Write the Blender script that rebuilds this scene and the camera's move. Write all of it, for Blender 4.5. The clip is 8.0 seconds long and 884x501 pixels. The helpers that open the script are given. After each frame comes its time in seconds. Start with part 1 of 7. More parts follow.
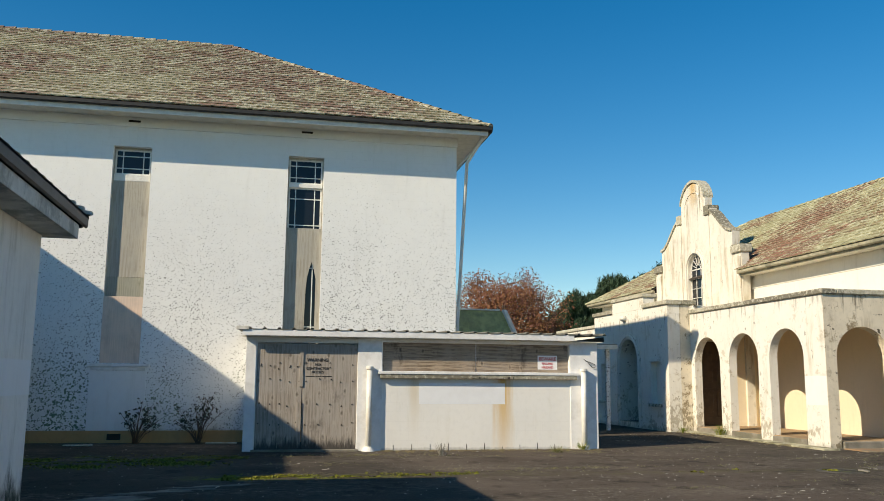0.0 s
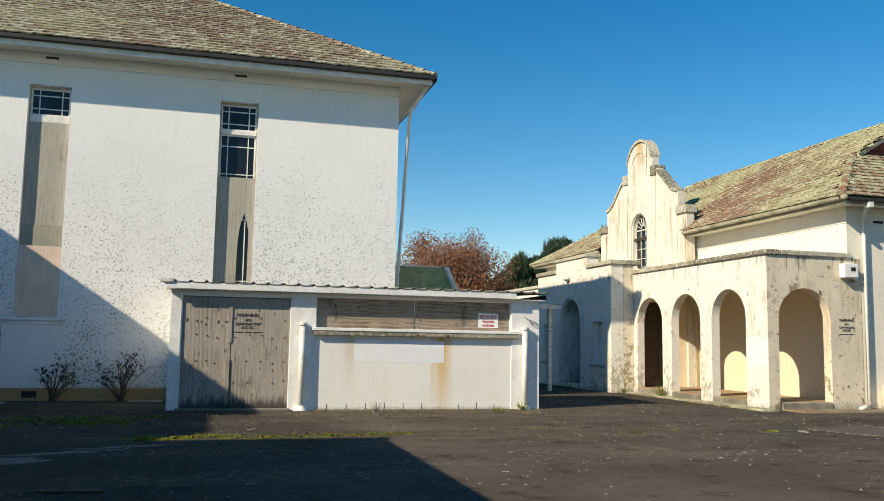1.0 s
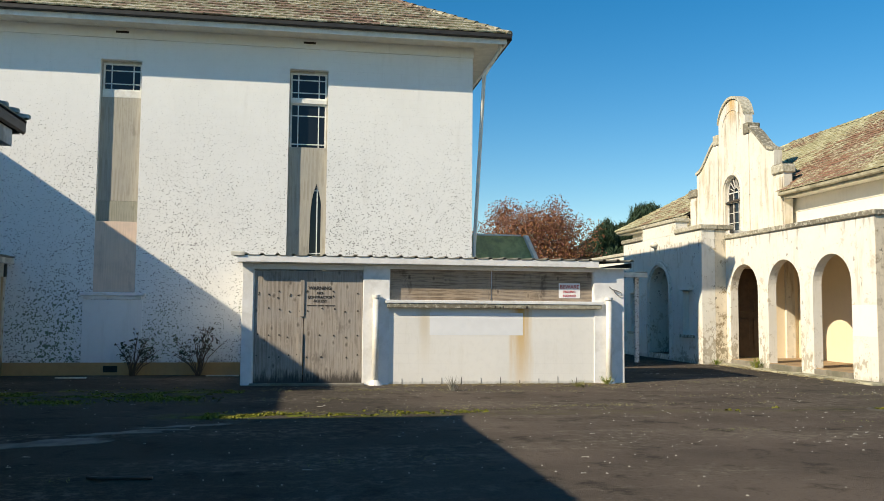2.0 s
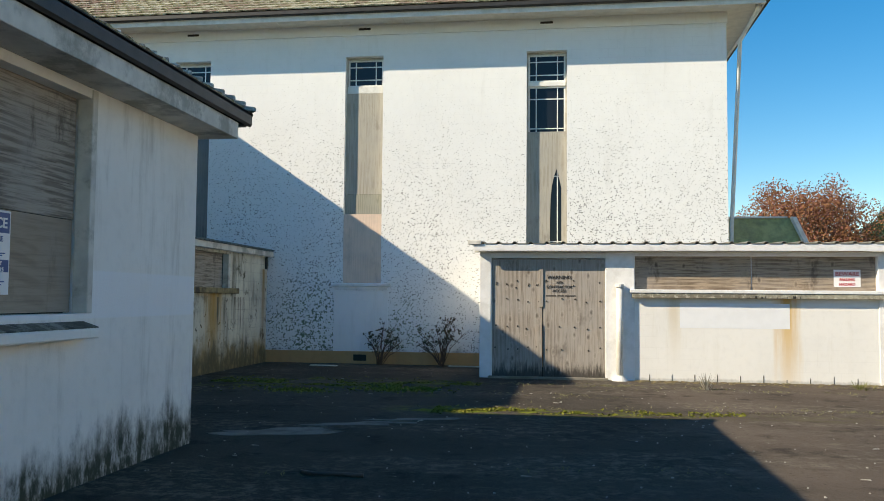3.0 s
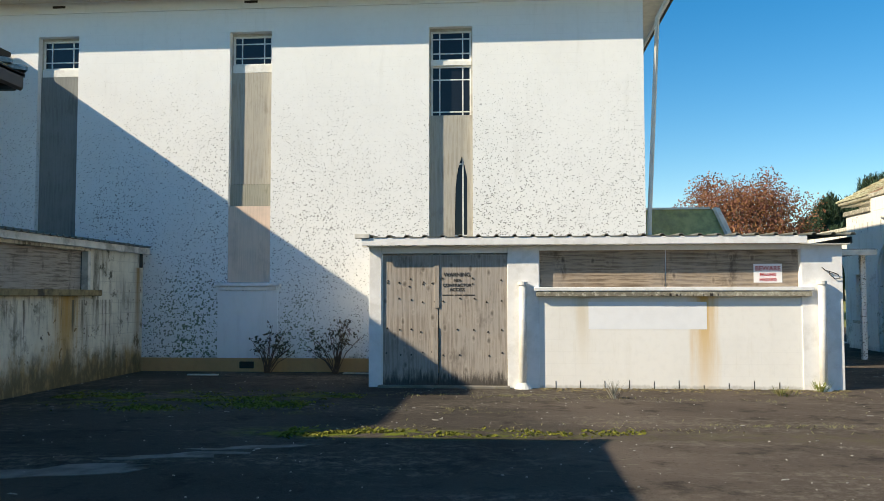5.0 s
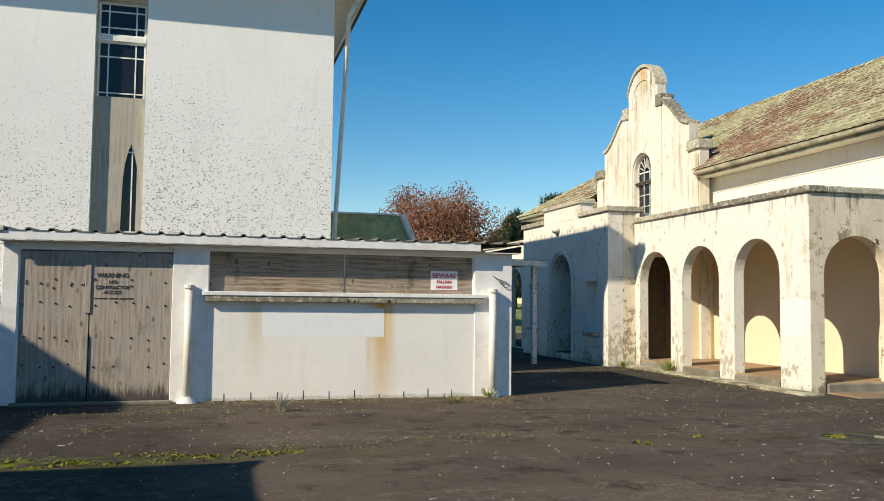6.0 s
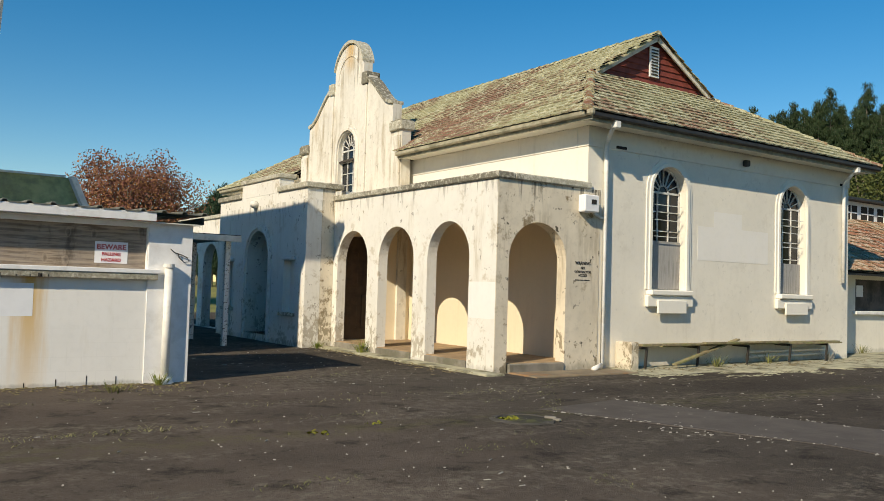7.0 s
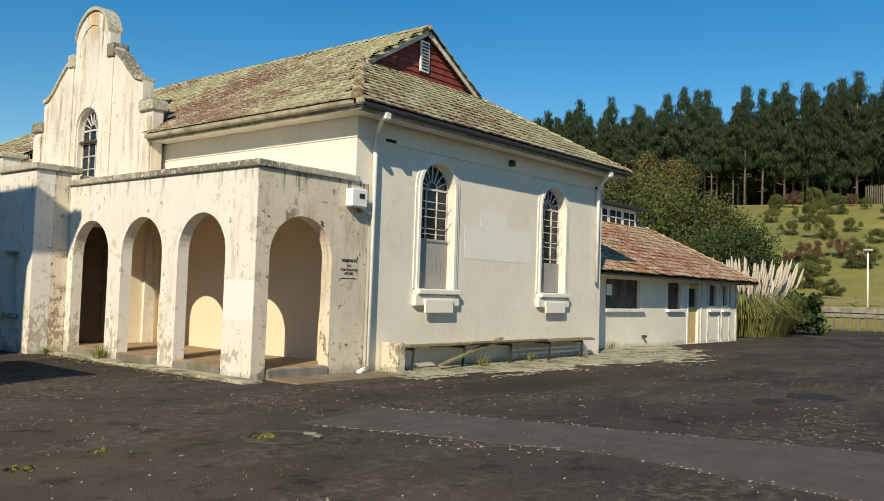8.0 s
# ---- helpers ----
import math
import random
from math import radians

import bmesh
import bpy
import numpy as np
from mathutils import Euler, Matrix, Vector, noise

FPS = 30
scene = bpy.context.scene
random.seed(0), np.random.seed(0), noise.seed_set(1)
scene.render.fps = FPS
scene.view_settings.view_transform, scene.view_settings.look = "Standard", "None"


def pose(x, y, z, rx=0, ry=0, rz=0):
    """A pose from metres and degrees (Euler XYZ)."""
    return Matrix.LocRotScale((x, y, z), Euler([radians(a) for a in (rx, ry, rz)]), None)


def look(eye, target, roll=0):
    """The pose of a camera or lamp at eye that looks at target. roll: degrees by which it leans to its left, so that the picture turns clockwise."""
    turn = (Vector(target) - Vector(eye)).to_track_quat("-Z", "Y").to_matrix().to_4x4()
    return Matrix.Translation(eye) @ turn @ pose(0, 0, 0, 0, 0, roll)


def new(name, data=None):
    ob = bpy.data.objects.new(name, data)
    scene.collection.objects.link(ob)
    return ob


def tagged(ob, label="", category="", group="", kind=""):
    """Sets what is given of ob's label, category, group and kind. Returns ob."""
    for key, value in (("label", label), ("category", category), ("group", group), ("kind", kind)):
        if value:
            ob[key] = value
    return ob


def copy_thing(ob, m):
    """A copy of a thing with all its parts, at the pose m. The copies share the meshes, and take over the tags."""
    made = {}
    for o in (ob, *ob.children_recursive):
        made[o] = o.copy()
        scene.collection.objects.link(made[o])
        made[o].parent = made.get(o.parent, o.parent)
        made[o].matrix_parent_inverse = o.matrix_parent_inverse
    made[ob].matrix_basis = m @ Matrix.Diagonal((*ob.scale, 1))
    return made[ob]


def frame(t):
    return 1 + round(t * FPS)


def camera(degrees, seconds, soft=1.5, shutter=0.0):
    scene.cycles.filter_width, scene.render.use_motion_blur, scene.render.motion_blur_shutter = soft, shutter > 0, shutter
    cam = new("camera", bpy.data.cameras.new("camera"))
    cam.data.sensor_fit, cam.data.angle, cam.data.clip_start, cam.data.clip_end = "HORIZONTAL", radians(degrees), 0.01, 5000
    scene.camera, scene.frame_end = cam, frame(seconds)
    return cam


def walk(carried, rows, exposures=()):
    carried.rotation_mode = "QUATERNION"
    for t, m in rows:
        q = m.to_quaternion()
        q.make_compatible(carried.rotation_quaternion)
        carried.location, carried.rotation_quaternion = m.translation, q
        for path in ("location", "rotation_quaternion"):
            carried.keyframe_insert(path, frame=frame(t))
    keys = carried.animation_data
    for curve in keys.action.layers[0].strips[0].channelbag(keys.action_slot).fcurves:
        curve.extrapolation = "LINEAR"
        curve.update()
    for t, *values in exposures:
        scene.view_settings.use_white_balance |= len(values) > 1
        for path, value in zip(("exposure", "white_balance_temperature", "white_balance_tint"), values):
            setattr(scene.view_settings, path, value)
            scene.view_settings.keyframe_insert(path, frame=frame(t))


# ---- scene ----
cam = camera(55.3, 8.0, soft=0.8)
PATH = [
    (0, (0.109, -0.06, 1.477), (0.5, 1.877, 1.781), 0.5),
    (0.5, (0.244, 0.31, 1.46), (0.66, 2.254, 1.676), 1.0),
    (1, (0.448, 0.663, 1.407), (0.964, 2.583, 1.623), 1.0),
    (1.2, (0.531, 0.804, 1.411), (1.043, 2.726, 1.616), 1.3),
    (2.3, (0.911, 1.613, 1.47), (1.051, 3.604, 1.601), 0.1),
    (2.5, (0.999, 1.786, 1.462), (0.985, 3.781, 1.593), 0.2),
    (3, (1.146, 2.195, 1.456), (0.867, 4.172, 1.571), 0.5),
    (3.5, (1.303, 2.63, 1.493), (0.923, 4.592, 1.578), -1.1),
    (4, (1.5, 3.053, 1.504), (1.106, 5.012, 1.599), -1.1),
    (4.2, (1.58, 3.228, 1.5), (1.19, 5.187, 1.599), -1.0),
    (5.3, (2.178, 4.217, 1.531), (2.212, 6.213, 1.64), 0.5),
    (5.5, (2.307, 4.382, 1.532), (2.494, 6.37, 1.642), 0.9),
    (6, (2.572, 4.765, 1.529), (3.091, 6.692, 1.652), 0.6),
    (6.5, (2.873, 5.147, 1.47), (3.688, 6.97, 1.579), 0.8),
    (7, (3.258, 5.439, 1.518), (4.39, 7.085, 1.607), 1.7),
    (7.5, (3.562, 5.851, 1.619), (4.966, 7.273, 1.71), 1.4),
    (8, (3.97, 6.164, 1.588), (5.506, 7.442, 1.683), 1.9),
]
EXPOSURE = [(t, e, 7750 if t < 5 else 7600, 10) for t, e in ((0.0, 0.22), (1.0, 0.27), (2.5, 0.44), (3.5, 0.70), (4.0, 0.68), (5.5, 0.40), (6.5, 0.10), (7.0, 0.04), (8.0, 0.03))]
walk(cam, [(t, look(eye, target, roll)) for t, eye, target, roll in PATH], EXPOSURE)

# ---- light ----
SUN = Vector((1.478, 0.675, -1.0)).normalized()
world = bpy.data.worlds.new("sky")
scene.world = world
world.use_nodes = True
wn, wl = world.node_tree.nodes, world.node_tree.links
wn.clear()
sky = wn.new("ShaderNodeTexSky")
sky.sky_type = "NISHITA"
sky.sun_disc = False
sky.sun_elevation = radians(31.8)
sky.sun_rotation = radians(246.6)
sky.air_density, sky.dust_density, sky.ozone_density = 1.0, 0.05, 3.0
bg = wn.new("ShaderNodeBackground")
bg.inputs["Strength"].default_value = 0.12
wo = wn.new("ShaderNodeOutputWorld")
hs = wn.new("ShaderNodeHueSaturation")
hs.inputs["Saturation"].default_value = 1.45
wl.new(sky.outputs[0], hs.inputs["Color"])
wl.new(hs.outputs[0], bg.inputs[0])
wl.new(bg.outputs[0], wo.inputs[0])
sun = new("sun", bpy.data.lights.new("sun", "SUN"))
sun.data.energy, sun.data.angle, sun.data.color = 4.8, radians(0.5), (1.0, 0.93, 0.80)
sun.matrix_world = look((-30, -13, 20), Vector((-30, -13, 20)) + SUN)


# ---- materials ----
def nodes_of(name):
    m = bpy.data.materials.new(name)
    m.use_nodes = True
    t = m.node_tree
    return m, t, t.nodes["Principled BSDF"]


def add(t, kind, **sets):
    n = t.nodes.new(kind)
    for k, v in sets.items():
        n.inputs[k].default_value = v
    return n


def coords(t, stretch=(1, 1, 1)):
    c = t.nodes.new("ShaderNodeTexCoord")
    mp = t.nodes.new("ShaderNodeMapping")
    mp.inputs["Scale"].default_value = stretch
    t.links.new(c.outputs["Object"], mp.inputs["Vector"])
    return mp.outputs["Vector"]


def noise_tex(t, scale, detail=4.0, rough=0.55, stretch=(1, 1, 1)):
    n = t.nodes.new("ShaderNodeTexNoise")
    n.inputs["Scale"].default_value = scale
    n.inputs["Detail"].default_value = detail
    n.inputs["Roughness"].default_value = rough
    t.links.new(coords(t, stretch), n.inputs["Vector"])
    return n.outputs["Fac"]


def ramp(t, fac, a, b, lo=0.0, hi=1.0):
    n = t.nodes.new("ShaderNodeMapRange")
    n.interpolation_type = "SMOOTHSTEP"
    n.inputs["From Min"].default_value, n.inputs["From Max"].default_value = a, b
    n.inputs["To Min"].default_value, n.inputs["To Max"].default_value = lo, hi
    t.links.new(fac, n.inputs["Value"])
    return n.outputs["Result"]


def math_node(t, op, a, b):
    n = t.nodes.new("ShaderNodeMath")
    n.operation = op
    for i, v in enumerate((a, b)):
        if isinstance(v, (int, float)):
            n.inputs[i].default_value = v
        else:
            t.links.new(v, n.inputs[i])
    return n.outputs[0]


def mix(t, fac, a, b, blend="MIX"):
    n = t.nodes.new("ShaderNodeMix")
    n.data_type, n.blend_type = "RGBA", blend
    for i, v in ((0, fac), (6, a), (7, b)):
        if isinstance(v, (int, float)):
            n.inputs[i].default_value = v
        elif isinstance(v, tuple):
            n.inputs[i].default_value = (*v, 1.0)[:4]
        else:
            t.links.new(v, n.inputs[i])
    return n.outputs[2]


def bump(t, bsdf, height, strength, distance=0.01):
    n = t.nodes.new("ShaderNodeBump")
    n.inputs["Strength"].default_value, n.inputs["Distance"].default_value = strength, distance
    t.links.new(height, n.inputs["Height"])
    t.links.new(n.outputs["Normal"], bsdf.inputs["Normal"])


def axis(t, which):
    c = t.nodes.new("ShaderNodeTexCoord")
    s = t.nodes.new("ShaderNodeSeparateXYZ")
    t.links.new(c.outputs["Object"], s.inputs[0])
    return s.outputs[which]


def plaster(name, base, dirt=(0.25, 0.22, 0.15), streaks=0.35, flakes=0.0, flake_col=(0.2, 0.21, 0.2), mould=0.0, mould_top=0.8,
            block=0.0, rough=0.85, patchy=0.25, band=None, rust=(), flake_zone=None, marks=0.0, drips=(), peel=0.0, splash=None):
    """Weathered painted render: cloudy tone, rain streaks, peeled flakes, mould at the foot, faint block joints."""
    m, t, b = nodes_of(name)
    col = mix(t, ramp(t, noise_tex(t, 0.9), 0.35, 0.7), base, tuple(c * (1 - 0.35 * patchy) for c in base))
    col = mix(t, ramp(t, noise_tex(t, 9.0, 6), 0.45, 0.75, 0, patchy), col, tuple(c * 0.72 for c in base))
    run = noise_tex(t, 1.0, 8, 0.68, (4.5, 4.5, 0.6))
    col = mix(t, math_node(t, "MULTIPLY", ramp(t, run, 0.54 - 0.09 * streaks, 0.76 - 0.08 * streaks, 0, streaks), ramp(t, noise_tex(t, 0.6), 0.38, 0.58)), col, dirt)
    height = noise_tex(t, 60, 5)
    if marks:
        sm = noise_tex(t, 2.6, 9, 0.72)
        col = mix(t, math_node(t, "MULTIPLY", ramp(t, sm, 0.54, 0.64, 0, marks), ramp(t, noise_tex(t, 0.5, 2), 0.36, 0.58, 0.15, 1)), col, dirt)
        spots = noise_tex(t, 7.0, 3)
        col = mix(t, math_node(t, "MULTIPLY", ramp(t, spots, 0.645, 0.675, 0, marks), ramp(t, noise_tex(t, 0.7, 2), 0.42, 0.58)), col, (0.10, 0.085, 0.06))
    if block:
        br = t.nodes.new("ShaderNodeTexBrick")
        br.offset = 0.5
        for k, v in (("Scale", 1.0), ("Mortar Size", 0.006), ("Mortar Smooth", 0.3), ("Brick Width", 0.4), ("Row Height", 0.2)):
            br.inputs[k].default_value = v
        c = t.nodes.new("ShaderNodeTexCoord")
        s = t.nodes.new("ShaderNodeSeparateXYZ")
        t.links.new(c.outputs["Object"], s.inputs[0])
        cmb = t.nodes.new("ShaderNodeCombineXYZ")
        t.links.new(math_node(t, "ADD", s.outputs[0], s.outputs[1]), cmb.inputs[0])
        t.links.new(s.outputs[2], cmb.inputs[1])
        t.links.new(cmb.outputs[0], br.inputs["Vector"])
        crack = math_node(t, "MULTIPLY", br.outputs["Fac"], ramp(t, noise_tex(t, 0.8, 3), 0.42, 0.62, 0.1, 1))
        col = mix(t, math_node(t, "MULTIPLY", crack, block), col, tuple(c * 0.55 for c in base))
        height = math_node(t, "SUBTRACT", math_node(t, "MULTIPLY", height, 0.25), math_node(t, "MULTIPLY", crack, min(0.8, 2.0 * block)))
    if flakes:
        v = t.nodes.new("ShaderNodeTexVoronoi")
        v.voronoi_dimensions = "2D"
        v.inputs["Scale"].default_value = 25.0
        sp = t.nodes.new("ShaderNodeSeparateXYZ")
        n3 = t.nodes.new("ShaderNodeTexNoise")
        n3.inputs["Scale"].default_value, n3.inputs["Detail"].default_value = 16.0, 3.0
        t.links.new(coords(t), n3.inputs["Vector"])
        sc = t.nodes.new("ShaderNodeVectorMath")
        sc.operation = "SCALE"
        sc.inputs["Scale"].default_value = 0.10
        t.links.new(n3.outputs["Color"], sc.inputs[0])
        warp = t.nodes.new("ShaderNodeVectorMath")
        warp.operation = "ADD"
        t.links.new(coords(t), warp.inputs[0])
        t.links.new(sc.outputs[0], warp.inputs[1])
        t.links.new(warp.outputs[0], sp.inputs[0])
        cb = t.nodes.new("ShaderNodeCombineXYZ")
        t.links.new(math_node(t, "ADD", sp.outputs[0], sp.outputs[1]), cb.inputs[0])
        t.links.new(sp.outputs[2], cb.inputs[1])
        t.links.new(cb.outputs[0], v.inputs["Vector"])
        size = ramp(t, v.outputs["Color"], 0.25, 0.85, 0.0, 0.42)
        zone = ramp(t, noise_tex(t, 0.55, 3, 0.6, (1.3, 1.3, 0.6)), 0.32, 0.62, 0.58, 0.92)
        if flake_zone:
            z = axis(t, 2)
            zone = math_node(t, "MULTIPLY", zone, ramp(t, z, flake_zone[1], flake_zone[0], 0.0, 1.0))
        low = math_node(t, "MULTIPLY", ramp(t, axis(t, 2), 2.3, 0.9), ramp(t, noise_tex(t, 0.9, 2), 0.45, 0.6))
        corner = math_node(t, "ABSOLUTE", math_node(t, "ADD", axis(t, 0), 4.55), 0)
        corner = math_node(t, "MULTIPLY", ramp(t, corner, 0.95, 0.25), ramp(t, axis(t, 2), 2.6, 1.1))
        low = math_node(t, "MAXIMUM", low, corner)
        zone = math_node(t, "ADD", zone, math_node(t, "ADD", math_node(t, "MULTIPLY", low, 0.45), math_node(t, "MULTIPLY", corner, 0.35)))
        spot = math_node(t, "SUBTRACT", math_node(t, "MULTIPLY", size, zone), v.outputs["Distance"])
        spot = ramp(t, spot, 0.0, 0.05)
        col = mix(t, math_node(t, "MULTIPLY", spot, flakes), col, mix(t, low, flake_col, (0.13, 0.18, 0.11)))
        height = math_node(t, "SUBTRACT", math_node(t, "MULTIPLY", height, 0.2), spot)
    if band:
        z0, z1, shade = band
        z = axis(t, 2)
        inside = math_node(t, "MULTIPLY", ramp(t, z, z0 - 0.01, z0 + 0.01), ramp(t, z, z1 + 0.01, z1 - 0.01))
        col = mix(t, math_node(t, "MULTIPLY", inside, 0.75), col, shade)
    for ax, c0, wid, z0, z1, tone, amount in rust:
        d = math_node(t, "ABSOLUTE", math_node(t, "SUBTRACT", axis(t, ax), c0), 0)
        d = math_node(t, "ADD", d, math_node(t, "MULTIPLY", noise_tex(t, 1.0, 5, 0.6, (9, 9, 0.7)), wid * 1.2))
        z = axis(t, 2)
        k = math_node(t, "MULTIPLY", ramp(t, d, wid * 1.5, wid * 0.6), math_node(t, "MULTIPLY", ramp(t, z, z1 + 0.02, z1 - 0.02), ramp(t, z, z0 - 0.3, z1)))
        col = mix(t, math_node(t, "MULTIPLY", k, amount), col, tone)
    for z1, length, amount in drips:
        # black runs of algae below the coping
        z = axis(t, 2)
        k = math_node(t, "ADD", noise_tex(t, 1.0, 7, 0.72, (7, 7, 0.35)), ramp(t, z, z1 - length, z1, -0.16, 0.06))
        k = math_node(t, "MULTIPLY", ramp(t, k, 0.56, 0.68), ramp(t, z, z1 + 0.02, z1, 0, 1))
        col = mix(t, math_node(t, "MULTIPLY", k, amount), col, (0.13, 0.11, 0.075))
    if splash:
        # soil splashed up the foot, with a ragged upper edge
        reach, tone, amount = splash
        k = math_node(t, "SUBTRACT", math_node(t, "MULTIPLY", noise_tex(t, 1.3, 8, 0.7, (1.6, 1.6, 0.8)), 2.0 * reach), axis(t, 2))
        col = mix(t, ramp(t, k, 0.1 * reach, 0.75 * reach, 0, amount), col, tone)
    if peel:
        # paint lifted in ragged scraps, mostly in the splash zone
        z = axis(t, 2)
        k = math_node(t, "ADD", noise_tex(t, 11.0, 7, 0.7, (1, 1, 0.6)), ramp(t, z, 1.5, 0.2, -0.10, 0.06))
        k = math_node(t, "ADD", k, ramp(t, noise_tex(t, 1.1, 2), 0.35, 0.65, -0.10, 0.10))
        k = ramp(t, k, 0.60, 0.64)
        col = mix(t, math_node(t, "MULTIPLY", k, peel), col, (0.27, 0.22, 0.14))
    if mould:
        z = axis(t, 2)
        edge = math_node(t, "SUBTRACT", math_node(t, "ADD", math_node(t, "MULTIPLY", run, 0.6 * mould_top), math_node(t, "MULTIPLY", noise_tex(t, 2.2, 7, 0.7, (0.8, 0.8, 0.5)), 1.4 * mould_top)), z)
        k = math_node(t, "MULTIPLY", ramp(t, edge, mould_top * 0.35, mould_top * 0.85), ramp(t, noise_tex(t, 1.0, 7, 0.72, (9, 9, 4)), 0.34, 0.54, 0.45, 1))
        col = mix(t, math_node(t, "MULTIPLY", k, mould), col, (0.045, 0.05, 0.03))
    t.links.new(col, b.inputs["Base Color"])
    b.inputs["Roughness"].default_value = rough
    bump(t, b, height, 0.45, 0.006)
    return m


def simple(name, base, rough=0.6, metal=0.0, var=0.25, scale=6.0, bump_k=0.15, dirt=None, dirt_amt=0.0):
    m, t, b = nodes_of(name)
    col = mix(t, ramp(t, noise_tex(t, scale, 5), 0.35, 0.7), base, tuple(c * (1 - var) for c in base))
    if dirt:
        col = mix(t, ramp(t, noise_tex(t, scale * 0.4, 8, 0.7), 0.48, 0.62, 0, dirt_amt), col, dirt)
    t.links.new(col, b.inputs["Base Color"])
    b.inputs["Roughness"].default_value, b.inputs["Metallic"].default_value = rough, metal
    bump(t, b, noise_tex(t, scale * 12, 4), bump_k, 0.004)
    return m


def plywood(name, base, dark, run=(6, 6, 0.6), contrast=1.0, foot=0.0, knots=0.0):
    """Weathered ply: fine streaks along the grain, wandering cathedral figure, stains, knots. run: figure across and along the sheet."""
    m, t, b = nodes_of(name)
    c = t.nodes.new("ShaderNodeTexCoord")
    sp = t.nodes.new("ShaderNodeSeparateXYZ")
    t.links.new(c.outputs["Object"], sp.inputs[0])
    cb = t.nodes.new("ShaderNodeCombineXYZ")
    t.links.new(math_node(t, "ADD", sp.outputs[0], sp.outputs[1]), cb.inputs[0])
    t.links.new(sp.outputs[2], cb.inputs[2])

    def grain(stretch):
        mp = t.nodes.new("ShaderNodeMapping")
        mp.inputs["Scale"].default_value = stretch
        t.links.new(cb.outputs[0], mp.inputs["Vector"])
        return mp.outputs["Vector"]

    def streak(scale, detail, rough, stretch):
        n = t.nodes.new("ShaderNodeTexNoise")
        n.inputs["Scale"].default_value, n.inputs["Detail"].default_value, n.inputs["Roughness"].default_value = scale, detail, rough
        t.links.new(grain(stretch), n.inputs["Vector"])
        return n.outputs["Fac"]
    upright = run[0] > run[2]
    w = t.nodes.new("ShaderNodeTexWave")
    w.wave_type, w.bands_direction = "BANDS", "X" if upright else "Z"
    w.inputs["Scale"].default_value, w.inputs["Distortion"].default_value = 1.0, 14.0
    w.inputs["Detail"].default_value, w.inputs["Detail Scale"].default_value = 2.0, 0.45
    t.links.new(grain((run[0], 1, run[2])), w.inputs["Vector"])
    long_way = (38, 1, 1.6) if upright else (1.6, 1, 38)
    fine = streak(1.0, 6, 0.7, long_way)
    figure = math_node(t, "MULTIPLY", w.outputs["Fac"], ramp(t, streak(1.4, 3, 0.5, (1, 1, 1)), 0.40, 0.62))
    col = mix(t, ramp(t, figure, 0.25, 0.8, 0, 0.55 * contrast), base, dark)
    col = mix(t, ramp(t, fine, 0.44, 0.66, 0, 0.75 * contrast), col, dark)
    col = mix(t, ramp(t, streak(1.3, 5, 0.6, (1, 1, 1)), 0.42, 0.66, 0, 0.5), col, tuple(0.5 * (k + 0.3) for k in base))
    col = mix(t, ramp(t, streak(1.0, 6, 0.7, (3.0, 1, 1.2)), 0.54, 0.68, 0, 0.55 * contrast), col, tuple(k * 0.55 for k in dark))
    if knots:
        v = t.nodes.new("ShaderNodeTexVoronoi")
        v.inputs["Scale"].default_value = 1.0
        t.links.new(grain((5.5, 1, 3.2)), v.inputs["Vector"])
        d = math_node(t, "ADD", v.outputs["Distance"], math_node(t, "MULTIPLY", streak(9.0, 3, 0.6, (1, 1, 1)), 0.22))
        col = mix(t, ramp(t, d, 0.30, 0.14, 0, knots), col, tuple(k * 0.35 for k in dark))
        col = mix(t, ramp(t, math_node(t, "ABSOLUTE", math_node(t, "SUBTRACT", d, 0.34), 0), 0.05, 0.0, 0, knots * 0.45), col, tuple(min(0.8, k * 1.25) for k in base))
    if foot:
        z = axis(t, 2)
        e = math_node(t, "SUBTRACT", math_node(t, "MULTIPLY", streak(1.0, 7, 0.75, (16, 1, 2.2)), foot * 1.9), z)
        col = mix(t, ramp(t, e, foot * 0.25, foot * 0.75, 0, 0.85), col, (0.025, 0.022, 0.02))
    t.links.new(col, b.inputs["Base Color"])
    b.inputs["Roughness"].default_value = 0.9
    bump(t, b, fine, 0.35, 0.004)
    return m


